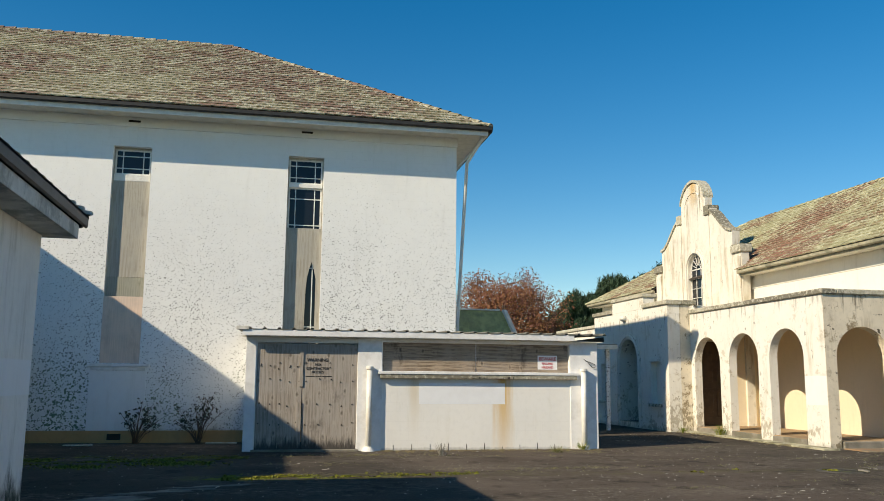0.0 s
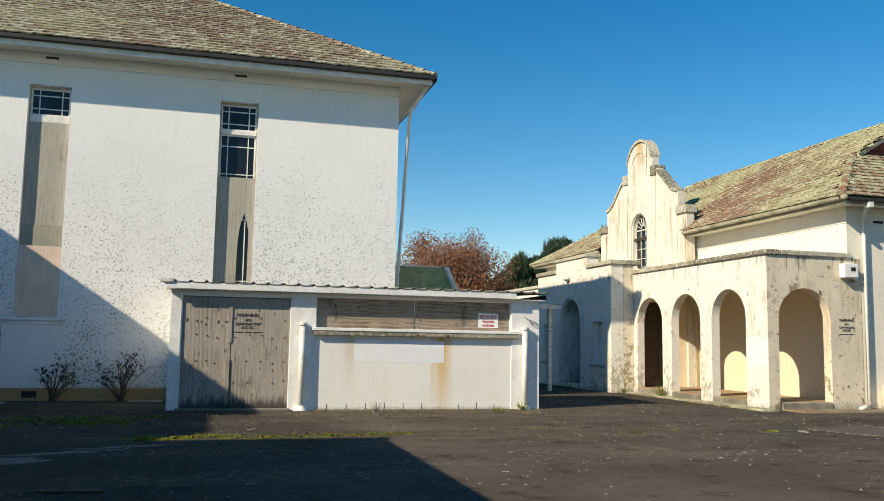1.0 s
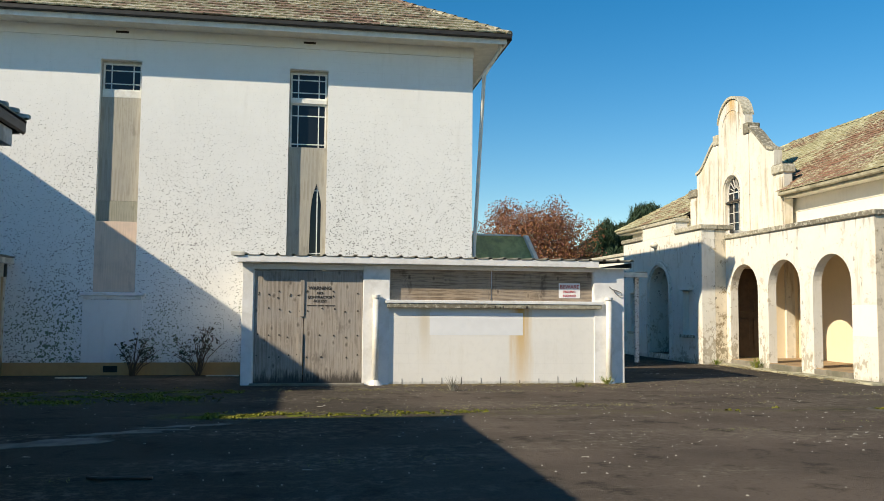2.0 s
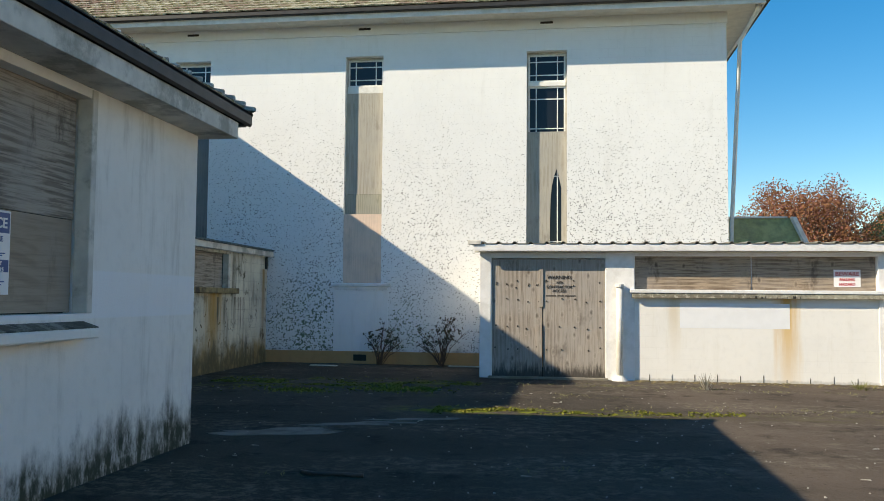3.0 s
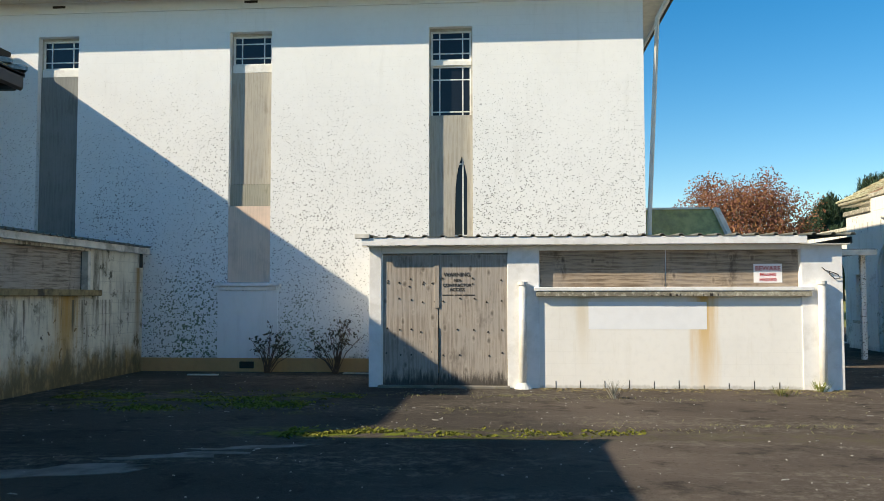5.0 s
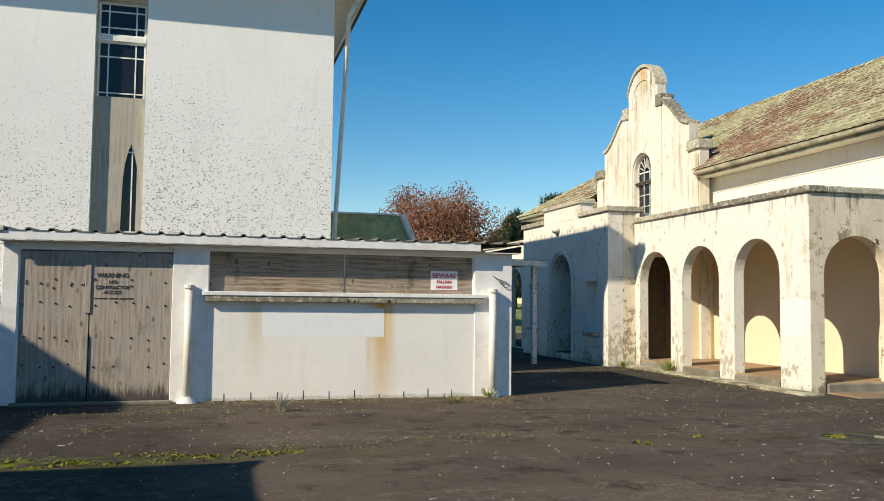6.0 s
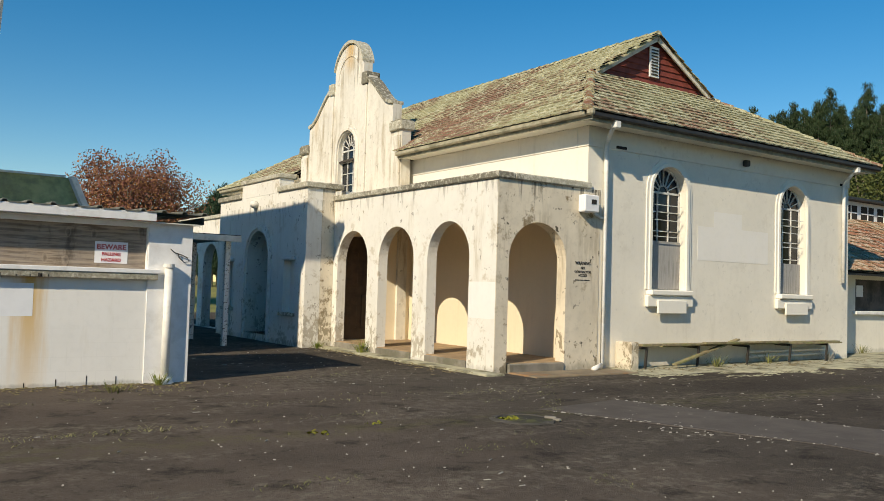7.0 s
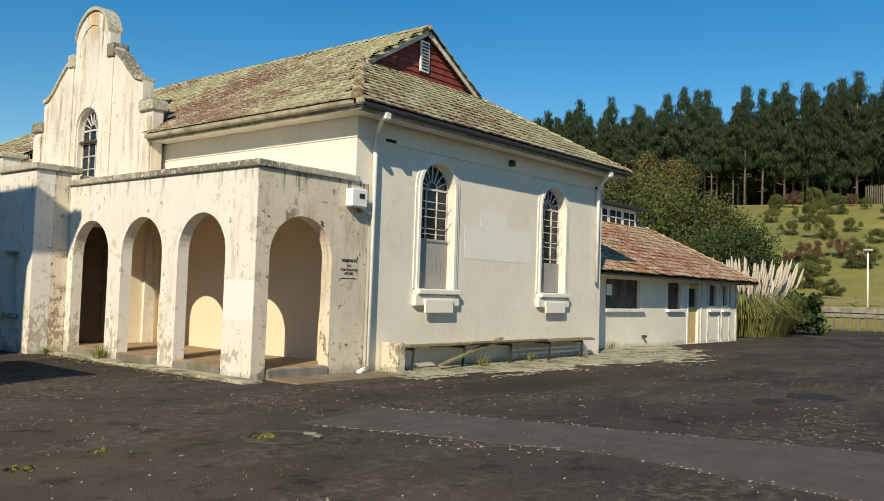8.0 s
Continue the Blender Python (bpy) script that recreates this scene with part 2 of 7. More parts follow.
def tile_mat(name, clay, lichen, pale, amount=0.7, bare=None):
    """Concrete roof tiles under lichen; each tile its own tone."""
    m, t, b = nodes_of(name)
    oi = t.nodes.new("ShaderNodeObjectInfo")
    ge = t.nodes.new("ShaderNodeNewGeometry")
    r = math_node(t, "FRACT", math_node(t, "ADD", oi.outputs["Random"], ge.outputs["Random Per Island"]), 0)
    c = t.nodes.new("ShaderNodeNewGeometry")
    big = t.nodes.new("ShaderNodeTexNoise")
    big.inputs["Scale"].default_value, big.inputs["Detail"].default_value = 0.35, 4.0
    t.links.new(c.outputs["Position"], big.inputs["Vector"])
    fine = t.nodes.new("ShaderNodeTexNoise")
    fine.inputs["Scale"].default_value, fine.inputs["Detail"].default_value, fine.inputs["Roughness"].default_value = 11.0, 8.0, 0.78
    t.links.new(c.outputs["Position"], fine.inputs["Vector"])
    col = mix(t, r, clay, tuple(k * 0.55 for k in clay))
    cover = math_node(t, "ADD", math_node(t, "MULTIPLY", fine.outputs["Fac"], 0.9), math_node(t, "MULTIPLY", big.outputs["Fac"], 0.9))
    cover = math_node(t, "ADD", cover, math_node(t, "MULTIPLY", r, 0.22))
    if bare:
        # a stretch of younger tiles that the lichen has hardly taken
        centre, radius = bare
        gap = t.nodes.new("ShaderNodeVectorMath")
        gap.operation = "DISTANCE"
        gap.inputs[1].default_value = centre
        t.links.new(c.outputs["Position"], gap.inputs[0])
        away = math_node(t, "ADD", gap.outputs["Value"], math_node(t, "MULTIPLY", big.outputs["Fac"], radius * 0.8))
        cover = math_node(t, "SUBTRACT", cover, ramp(t, away, radius * 1.5, radius * 0.6, 0, 0.42))
    lo = 1.28 - 0.5 * amount
    col = mix(t, ramp(t, cover, lo, lo + 0.28), col, lichen)
    fleck = math_node(t, "ADD", fine.outputs["Fac"], math_node(t, "MULTIPLY", r, 0.10))
    col = mix(t, ramp(t, fleck, 0.55, 0.66, 0, 0.9), col, pale)
    t.links.new(col, b.inputs["Base Color"])
    b.inputs["Roughness"].default_value = 0.95
    bump(t, b, fine.outputs["Fac"], 0.7, 0.01)
    return m


def asphalt_mat():
    m, t, b = nodes_of("asphalt")
    col = mix(t, ramp(t, noise_tex(t, 0.22, 5), 0.35, 0.65), (0.078, 0.067, 0.056), (0.048, 0.041, 0.035))
    # browner asphalt before the shed; sunlit brightness painted in, shaded ground left out
    sunlit_brown = math_node(t, "ADD", axis(t, 0), math_node(t, "MULTIPLY", noise_tex(t, 0.35, 6, 0.65), 5.0))
    sunlit_brown = math_node(t, "MULTIPLY", ramp(t, sunlit_brown, 4.3, 6.0), ramp(t, sunlit_brown, 14.0, 9.5))
    col = mix(t, math_node(t, "MULTIPLY", sunlit_brown, 0.85), col, mix(t, ramp(t, noise_tex(t, 0.5, 5), 0.35, 0.65), (0.135, 0.108, 0.087), (0.088, 0.071, 0.058)))
    col = mix(t, ramp(t, noise_tex(t, 130, 3), 0.5, 0.72, 0, 0.55), col, (0.13, 0.12, 0.105))
    silt = math_node(t, "MULTIPLY", ramp(t, noise_tex(t, 0.5, 6, 0.6, (0.5, 1.6, 1)), 0.44, 0.62), ramp(t, noise_tex(t, 7, 9, 0.8), 0.46, 0.60))
    col = mix(t, math_node(t, "MULTIPLY", silt, 0.55), col, (0.23, 0.205, 0.16))
    col = mix(t, ramp(t, noise_tex(t, 1.7, 7, 0.7), 0.52, 0.68, 0, 0.7), col, (0.024, 0.021, 0.019))
    col = mix(t, ramp(t, noise_tex(t, 60, 6, 0.75), 0.55, 0.66, 0, 0.75), col, (0.16, 0.14, 0.115))
    col = mix(t, ramp(t, noise_tex(t, 26, 5, 0.7), 0.58, 0.66, 0, 0.6), col, (0.02, 0.018, 0.016))
    fl = t.nodes.new("ShaderNodeTexVoronoi")
    fl.inputs["Scale"].default_value = 1.0
    wob = t.nodes.new("ShaderNodeTexNoise")
    wob.inputs["Scale"].default_value, wob.inputs["Detail"].default_value = 30.0, 3.0
    t.links.new(coords(t), wob.inputs["Vector"])
    wv = t.nodes.new("ShaderNodeVectorMath")
    wv.operation = "MULTIPLY_ADD"
    wv.inputs[1].default_value = (0.35, 0.35, 0.0)
    t.links.new(wob.outputs["Color"], wv.inputs[0])
    t.links.new(coords(t, (6.0, 16.0, 6.0)), wv.inputs[2])
    t.links.new(wv.outputs[0], fl.inputs["Vector"])
    fl2 = noise_tex(t, 1.0, 9, 0.75, (3.5, 7.0, 2.0))
    scum = math_node(t, "MULTIPLY", ramp(t, fl2, 0.56, 0.66), ramp(t, noise_tex(t, 0.33, 4, 0.6, (0.6, 1.5, 1)), 0.46, 0.62))
    col = mix(t, math_node(t, "MULTIPLY", scum, 0.55), col, (0.21, 0.20, 0.15))
    rnd = ramp(t, fl.outputs["Color"], 0.55, 1.0, 0, 0.15)
    chip = ramp(t, math_node(t, "SUBTRACT", rnd, fl.outputs["Distance"]), 0.0, 0.04)
    chip = math_node(t, "MULTIPLY", chip, ramp(t, noise_tex(t, 0.4, 3), 0.42, 0.6, 0.15, 1))
    col = mix(t, math_node(t, "MULTIPLY", chip, 0.9), col, (0.34, 0.32, 0.27))
    # moss strip in the hollow before the shed and patches in the damp corner
    x, y = axis(t, 0), axis(t, 1)
    strip = math_node(t, "ABSOLUTE", math_node(t, "SUBTRACT", y, 13.36), 0)
    strip = math_node(t, "MULTIPLY", ramp(t, strip, 0.5, 0.05), math_node(t, "MULTIPLY", ramp(t, x, -1.4, -0.5), ramp(t, x, 3.6, 0.0, 0.12, 1)))
    damp = math_node(t, "MULTIPLY", math_node(t, "MULTIPLY", ramp(t, x, 0.4, -1.2), ramp(t, x, -5.4, -3.6)), math_node(t, "MULTIPLY", ramp(t, y, 14.4, 15.6), ramp(t, y, 18.0, 16.6)))
    mossy = math_node(t, "MULTIPLY", math_node(t, "MAXIMUM", strip, math_node(t, "MULTIPLY", damp, math_node(t, "MULTIPLY", ramp(t, noise_tex(t, 1.1, 3), 0.5, 0.66), 0.8))), ramp(t, noise_tex(t, 3.2, 8, 0.75), 0.44, 0.58))
    col = mix(t, mossy, col, (0.16, 0.19, 0.022))
    t.links.new(col, b.inputs["Base Color"])
    b.inputs["Roughness"].default_value = 0.95
    b.inputs["Specular IOR Level"].default_value = 0.05
    h = math_node(t, "ADD", noise_tex(t, 110, 4), math_node(t, "MULTIPLY", mossy, 1.5))
    bump(t, b, h, 0.9, 0.012)
    return m


def leaf_mat(name, a, c, rough=0.7):
    m, t, b = nodes_of(name)
    ge = t.nodes.new("ShaderNodeNewGeometry")
    oi = t.nodes.new("ShaderNodeObjectInfo")
    col = mix(t, ge.outputs["Random Per Island"], a, c)
    col = mix(t, math_node(t, "MULTIPLY", oi.outputs["Random"], 0.45), col, tuple(0.5 * (p + q) * 0.6 for p, q in zip(a, c)))
    t.links.new(col, b.inputs["Base Color"])
    b.inputs["Roughness"].default_value = rough
    b.inputs["Specular IOR Level"].default_value = 0.2
    return m


M_white = plaster("white_peeling_render", (0.82, 0.83, 0.82), streaks=0.10, flakes=0.95, flake_col=(0.17, 0.18, 0.17), patchy=0.10, mould=0.75, mould_top=0.55, flake_zone=(2.2, 8.4), block=0.10)
M_white_plain = plaster("white_painted_render", (0.82, 0.83, 0.82), streaks=0.12, patchy=0.1)
M_ochre = plaster("ochre_plinth_paint", (0.50, 0.31, 0.14), streaks=0.4, patchy=0.4)
M_shed = plaster("white_painted_block", (0.82, 0.81, 0.77), streaks=0.20, patchy=0.14, block=0.07, dirt=(0.42, 0.36, 0.22), mould=0.35, mould_top=0.10,
                 rust=((0, 5.18, 0.34, -0.6, 1.53, (0.66, 0.42, 0.13), 0.95), (0, 3.2, 0.22, 0.3, 1.52, (0.62, 0.52, 0.36), 0.6)))
M_patch = simple("fresh_white_paint", (0.82, 0.84, 0.86), 0.6, var=0.04)
M_near = plaster("mouldy_white_render", (0.87, 0.85, 0.80), streaks=0.5, patchy=0.2, mould=1.0, mould_top=0.80, dirt=(0.42, 0.39, 0.33), band=(1.28, 1.66, (0.86, 0.87, 0.88)))
M_lean = plaster("stained_block_wall", (0.74, 0.69, 0.56), streaks=0.9, patchy=0.5, block=0.7, mould=0.75, mould_top=1.0, dirt=(0.10, 0.085, 0.05), marks=1.0,
                 rust=((1, 20.55, 0.22, 0.0, 2.1, (0.32, 0.16, 0.03), 0.9), (1, 17.8, 0.7, -1.0, 1.55, (0.46, 0.27, 0.07), 1.0)), drips=((1.45, 1.9, 0.95),), splash=(0.75, (0.36, 0.24, 0.09), 0.9))
M_cream = plaster("cream_weathered_render", (0.765, 0.745, 0.68), streaks=0.5, patchy=0.2, dirt=(0.36, 0.29, 0.17), mould=0.3, mould_top=0.22, marks=0.6, drips=((3.56, 0.7, 0.55),), peel=0.6)
M_cream_pale = plaster("pale_cream_render", (0.75, 0.73, 0.66), streaks=0.25, patchy=0.15)
# porch cream warmed in colour to stand for light bounced off the tan floor
M_cream_bounce = plaster("bounce_warmed_render", (0.78, 0.675, 0.505), streaks=0.12, patchy=0.12)
M_grey = plaster("grey_cream_render", (0.81, 0.765, 0.66), streaks=0.15, patchy=0.18, dirt=(0.36, 0.30, 0.21), mould=0.3, mould_top=0.25, marks=0.12)
M_trim = plaster("cream_moulding_paint", (0.83, 0.80, 0.71), streaks=0.15, patchy=0.15)
M_coping = tile_mat("lichened_coping", (0.20, 0.185, 0.14), (0.40, 0.375, 0.29), (0.58, 0.56, 0.47), 0.95)
M_soffit = simple("cream_soffit_board", (0.70, 0.68, 0.60), 0.7, var=0.12)
M_fascia = simple("white_timber_paint", (0.82, 0.82, 0.81), 0.6, var=0.08, dirt=(0.45, 0.43, 0.37), dirt_amt=0.25)
M_fascia_old = simple("grimy_fascia_paint", (0.70, 0.68, 0.61), 0.7, var=0.25, dirt=(0.20, 0.20, 0.16), dirt_amt=0.65, scale=4)
M_gutter_dark = simple("dark_gutter_paint", (0.035, 0.032, 0.03), 0.5, var=0.4)
M_gutter_cream = simple("cream_gutter_paint", (0.42, 0.38, 0.27), 0.55, var=0.3, dirt=(0.12, 0.12, 0.07), dirt_amt=0.6)
M_pipe = simple("white_pipe_paint", (0.78, 0.77, 0.72), 0.5, var=0.1, dirt=(0.4, 0.33, 0.2), dirt_amt=0.25)
M_tile_main = tile_mat("lichened_roof_tile", (0.19, 0.115, 0.085), (0.22, 0.20, 0.13), (0.48, 0.46, 0.37), 0.85)
M_tile_hall = tile_mat("green_lichened_tile", (0.25, 0.12, 0.075), (0.30, 0.29, 0.165), (0.56, 0.54, 0.38), 1.0, bare=((14.6, 22.6, 5.1), 2.6))
M_tile_annex = tile_mat("red_clay_tile", (0.37, 0.15, 0.075), (0.40, 0.25, 0.14), (0.62, 0.55, 0.43), 0.85)
M_tile_grey = tile_mat("grey_metal_tile", (0.11, 0.11, 0.10), (0.13, 0.13, 0.10), (0.5, 0.5, 0.47), 0.5)
M_cap_grey = tile_mat("grey_cap_tile", (0.22, 0.22, 0.20), (0.30, 0.30, 0.26), (0.55, 0.55, 0.51), 0.8)
# tile noses paler than the tiles, painting their sunlit edges among the lichen
M_nose = tile_mat("tile_nose_lit_lichen", (0.16, 0.12, 0.08), (0.36, 0.34, 0.20), (0.62, 0.59, 0.44), 0.9)
M_under = simple("roof_underlay", (0.06, 0.05, 0.04), 0.95)
M_corr = simple("weathered_iron_sheet", (0.23, 0.225, 0.185), 0.6, 0.3, var=0.5, dirt=(0.06, 0.06, 0.04), dirt_amt=0.6)
M_greenroof = simple("green_painted_iron", (0.50, 0.47, 0.20), 0.75, 0.0, var=0.35, dirt=(0.2, 0.2, 0.14), dirt_amt=0.3)
M_ply = plywood("grey_weathered_ply", (0.42, 0.395, 0.335), (0.24, 0.215, 0.175), (3, 3, 0.5), 0.7)
M_ply_door = plywood("bolted_ply_door", (0.38, 0.34, 0.295), (0.17, 0.135, 0.105), (4.0, 4.0, 0.9), 0.9, 0.42, knots=0.7)
M_ply_dark = plywood("dark_ply_panel", (0.34, 0.27, 0.20), (0.10, 0.07, 0.047), (1.1, 1.1, 4), 1.2, knots=0.7)
M_ply_horiz = plywood("silvered_ply_sheet", (0.42, 0.36, 0.295), (0.13, 0.10, 0.075), (1.2, 1.2, 5), 1.3)
M_ply_tan = plywood("brown_stained_ply", (0.37, 0.295, 0.22), (0.20, 0.15, 0.11), (1.2, 1.2, 2.0), 0.7)
M_ply_pale = plywood("pale_new_ply", (0.78, 0.60, 0.48), (0.60, 0.45, 0.35), (6, 6, 0.4), 0.5)
M_ply_hall = plywood("grey_bleached_ply", (0.36, 0.35, 0.33), (0.20, 0.19, 0.175), (3, 3, 0.6), 0.9)
M_ply_greenish = plywood("mossy_ply", (0.34, 0.335, 0.27), (0.20, 0.20, 0.15), (6, 6, 0.8), 0.8)
M_frame = simple("white_window_paint", (0.78, 0.78, 0.74), 0.5, var=0.1, dirt=(0.4, 0.36, 0.28), dirt_amt=0.3)
M_jamb = simple("dirty_jamb_paint", (0.50, 0.47, 0.40), 0.7, var=0.3, dirt=(0.2, 0.18, 0.13), dirt_amt=0.5)
M_ply_blue = plywood("dark_slate_ply", (0.22, 0.23, 0.22), (0.13, 0.135, 0.13), (4, 4, 0.6), 0.6)
M_sill_lichen = simple("lichened_sill", (0.10, 0.105, 0.085), 0.95, var=0.5, scale=9, bump_k=0.8, dirt=(0.34, 0.36, 0.30), dirt_amt=0.7)
M_sill_dark = simple("stained_sill", (0.34, 0.26, 0.13), 0.9, var=0.5, scale=5, bump_k=0.5, dirt=(0.05, 0.04, 0.03), dirt_amt=0.9)
M_concrete = simple("worn_concrete", (0.26, 0.24, 0.20), 0.9, var=0.35, scale=3, bump_k=0.5, dirt=(0.10, 0.10, 0.06), dirt_amt=0.6)
M_apron = simple("pale_concrete_apron", (0.46, 0.44, 0.31), 0.95, var=0.35, scale=4.0, bump_k=0.9, dirt=(0.10, 0.095, 0.055), dirt_amt=0.85)
M_porchfloor = simple("tan_worn_screed", (0.42, 0.29, 0.165), 0.9, var=0.3, scale=3, bump_k=0.4, dirt=(0.20, 0.15, 0.09), dirt_amt=0.5)
M_redpaint = simple("red_weatherboard_paint", (0.22, 0.045, 0.03), 0.75, var=0.35, scale=5)
M_timber = simple("rotten_bench_timber", (0.30, 0.25, 0.14), 0.9, var=0.5, scale=8, dirt=(0.22, 0.24, 0.08), dirt_amt=0.7)
M_steel = simple("rusty_bracket", (0.05, 0.045, 0.04), 0.7, 0.3)
M_dark = simple("dark_interior", (0.03, 0.025, 0.02), 0.9)
M_doorwood = simple("dark_brown_door", (0.06, 0.035, 0.02), 0.6, var=0.4)
M_doorcream = simple("yellow_cream_door", (0.62, 0.47, 0.20), 0.6, var=0.15)
M_black = simple("black_stencil_paint", (0.03, 0.03, 0.03), 0.8)
M_sign = simple("white_sign_sheet", (0.82, 0.82, 0.82), 0.4, var=0.04)
M_signred = simple("red_sign_ink", (0.45, 0.03, 0.03), 0.5, var=0.05)
M_signblue = simple("blue_sign_ink", (0.05, 0.10, 0.26), 0.5, var=0.08)
M_asphalt = asphalt_mat()
M_bark = simple("bark", (0.16, 0.13, 0.10), 0.95, var=0.5, scale=3, bump_k=0.8)


def glass_mat(name, tint, rough=0.05):
    m, t, b = nodes_of(name)
    b.inputs["Base Color"].default_value = (*tint, 1)
    b.inputs["Roughness"].default_value = rough
    b.inputs["Specular IOR Level"].default_value = 0.35
    b.inputs["Transmission Weight"].default_value = 0.0
    bump(t, b, noise_tex(t, 2.0, 2), 0.03, 0.02)
    return m


M_glass = glass_mat("dusty_dark_glass", (0.012, 0.015, 0.02))


def grass_mat():
    m, t, b = nodes_of("rough_grass")
    col = mix(t, ramp(t, noise_tex(t, 0.06, 5), 0.38, 0.62), (0.27, 0.25, 0.055), (0.15, 0.165, 0.036))
    col = mix(t, ramp(t, noise_tex(t, 0.9, 6, 0.7), 0.45, 0.65, 0, 0.8), col, (0.26, 0.23, 0.08))
    t.links.new(col, b.inputs["Base Color"])
    b.inputs["Roughness"].default_value = 0.95
    bump(t, b, noise_tex(t, 2.5, 6), 0.8, 0.3)
    return m


M_grass = grass_mat()


# ---- building helpers ----
def bm_object(name, bm, material, smooth=False):
    bmesh.ops.recalc_face_normals(bm, faces=bm.faces)
    me = bpy.data.meshes.new(name)
    bm.to_mesh(me)
    bm.free()
    me.materials.append(material)
    if smooth:
        for p in me.polygons:
            p.use_smooth = True
    return new(name, me)


def thing(name, label, category, at=(0, 0, 0), group="", kind=""):
    e = new(name)
    e.location = at
    e.empty_display_size = 0.2
    tagged(e, label, category, group, kind)
    return e


def under(ob, parent):
    """Hang ob under parent without moving it."""
    ob.parent = parent
    shift = Matrix.Identity(4)
    p = parent
    while p is not None:
        shift = Matrix.Translation(p.location) @ shift if p.parent is None else shift
        p = p.parent
    ob.matrix_parent_inverse = shift.inverted() if parent.parent is None else Matrix.Identity(4)
    return ob


def part(name, bm, material, parent, label="", smooth=False):
    ob = bm_object(name, bm, material, smooth)
    under(ob, parent)
    if label:
        ob["label"] = label
    return ob


def add_box(bm, x0, x1, y0, y1, z0, z1, bevel=0.0):
    vs = [bm.verts.new((x, y, z)) for z in (z0, z1) for y in (y0, y1) for x in (x0, x1)]
    fs = [bm.faces.new([vs[i] for i in f]) for f in ((0, 2, 3, 1), (4, 5, 7, 6), (0, 1, 5, 4), (2, 6, 7, 3), (0, 4, 6, 2), (1, 3, 7, 5))]
    if bevel:
        es = list({e for f in fs for e in f.edges})
        bmesh.ops.bevel(bm, geom=es, offset=bevel, segments=1, affect="EDGES", profile=0.5)
    return vs


def box(name, x0, x1, y0, y1, z0, z1, material, parent, label="", bevel=0.006):
    bm = bmesh.new()
    add_box(bm, x0, x1, y0, y1, z0, z1, bevel)
    return part(name, bm, material, parent, label)


def box_solo(name, x0, x1, y0, y1, z0, z1, material, label, category, kind="", bevel=0.006):
    bm = bmesh.new()
    add_box(bm, x0, x1, y0, y1, z0, z1, bevel)
    return tagged(bm_object(name, bm, material), label, category, kind=kind)


def bar(bm, a, b, w, h=None, up=(0, 0, 1)):
    """A straight rectangular stick from a to b."""
    a, b = Vector(a), Vector(b)
    d = (b - a).normalized()
    s = d.cross(Vector(up))
    if s.length < 1e-4:
        s = d.cross(Vector((0, 1, 0)))
    s.normalize()
    u = s.cross(d)
    h = h or w
    c = [[p + s * sx * w / 2 + u * sz * h / 2 for sx, sz in ((-1, -1), (1, -1), (1, 1), (-1, 1))] for p in (a, b)]
    v0, v1 = [bm.verts.new(p) for p in c[0]], [bm.verts.new(p) for p in c[1]]
    bm.faces.new(v0[::-1]), bm.faces.new(v1)
    for i in range(4):
        bm.faces.new((v0[i], v0[(i + 1) % 4], v1[(i + 1) % 4], v1[i]))


def tube(bm, points, r, seg=10, r_end=None):
    """A round pipe through points."""
    pts = [Vector(p) for p in points]
    rings = []
    for i, p in enumerate(pts):
        d = (pts[min(i + 1, len(pts) - 1)] - pts[max(i - 1, 0)]).normalized()
        s = d.cross(Vector((0, 0, 1)) if abs(d.z) < 0.9 else Vector((0, 1, 0))).normalized()
        u = d.cross(s)
        rr = r if r_end is None else r + (r_end - r) * i / (len(pts) - 1)
        rings.append([bm.verts.new(p + (s * math.cos(a) + u * math.sin(a)) * rr) for a in (2 * math.pi * k / seg for k in range(seg))])
    for q0, q1 in zip(rings, rings[1:]):
        for k in range(seg):
            bm.faces.new((q0[k], q0[(k + 1) % seg], q1[(k + 1) % seg], q1[k]))
    bm.faces.new(rings[0][::-1]), bm.faces.new(rings[-1])


def arch_hole(u0, u1, zb, zs):
    """An opening with a round head: sides u0 to u1, foot zb, springing zs."""
    return ("arch", u0, u1, zb, zs)


def rect_hole(u0, u1, zb, zt):
    return ("rect", u0, u1, zb, zt)


def hole_top(h, u):
    if h[0] == "rect":
        return h[4]
    if h[0] == "tear":
        return float(np.interp(u, [p[0] for p in h[4]], [p[1] for p in h[4]]))
    c, r = (h[1] + h[2]) / 2, (h[2] - h[1]) / 2
    return h[4] + math.sqrt(max(0.0, r * r - (u - c) ** 2))


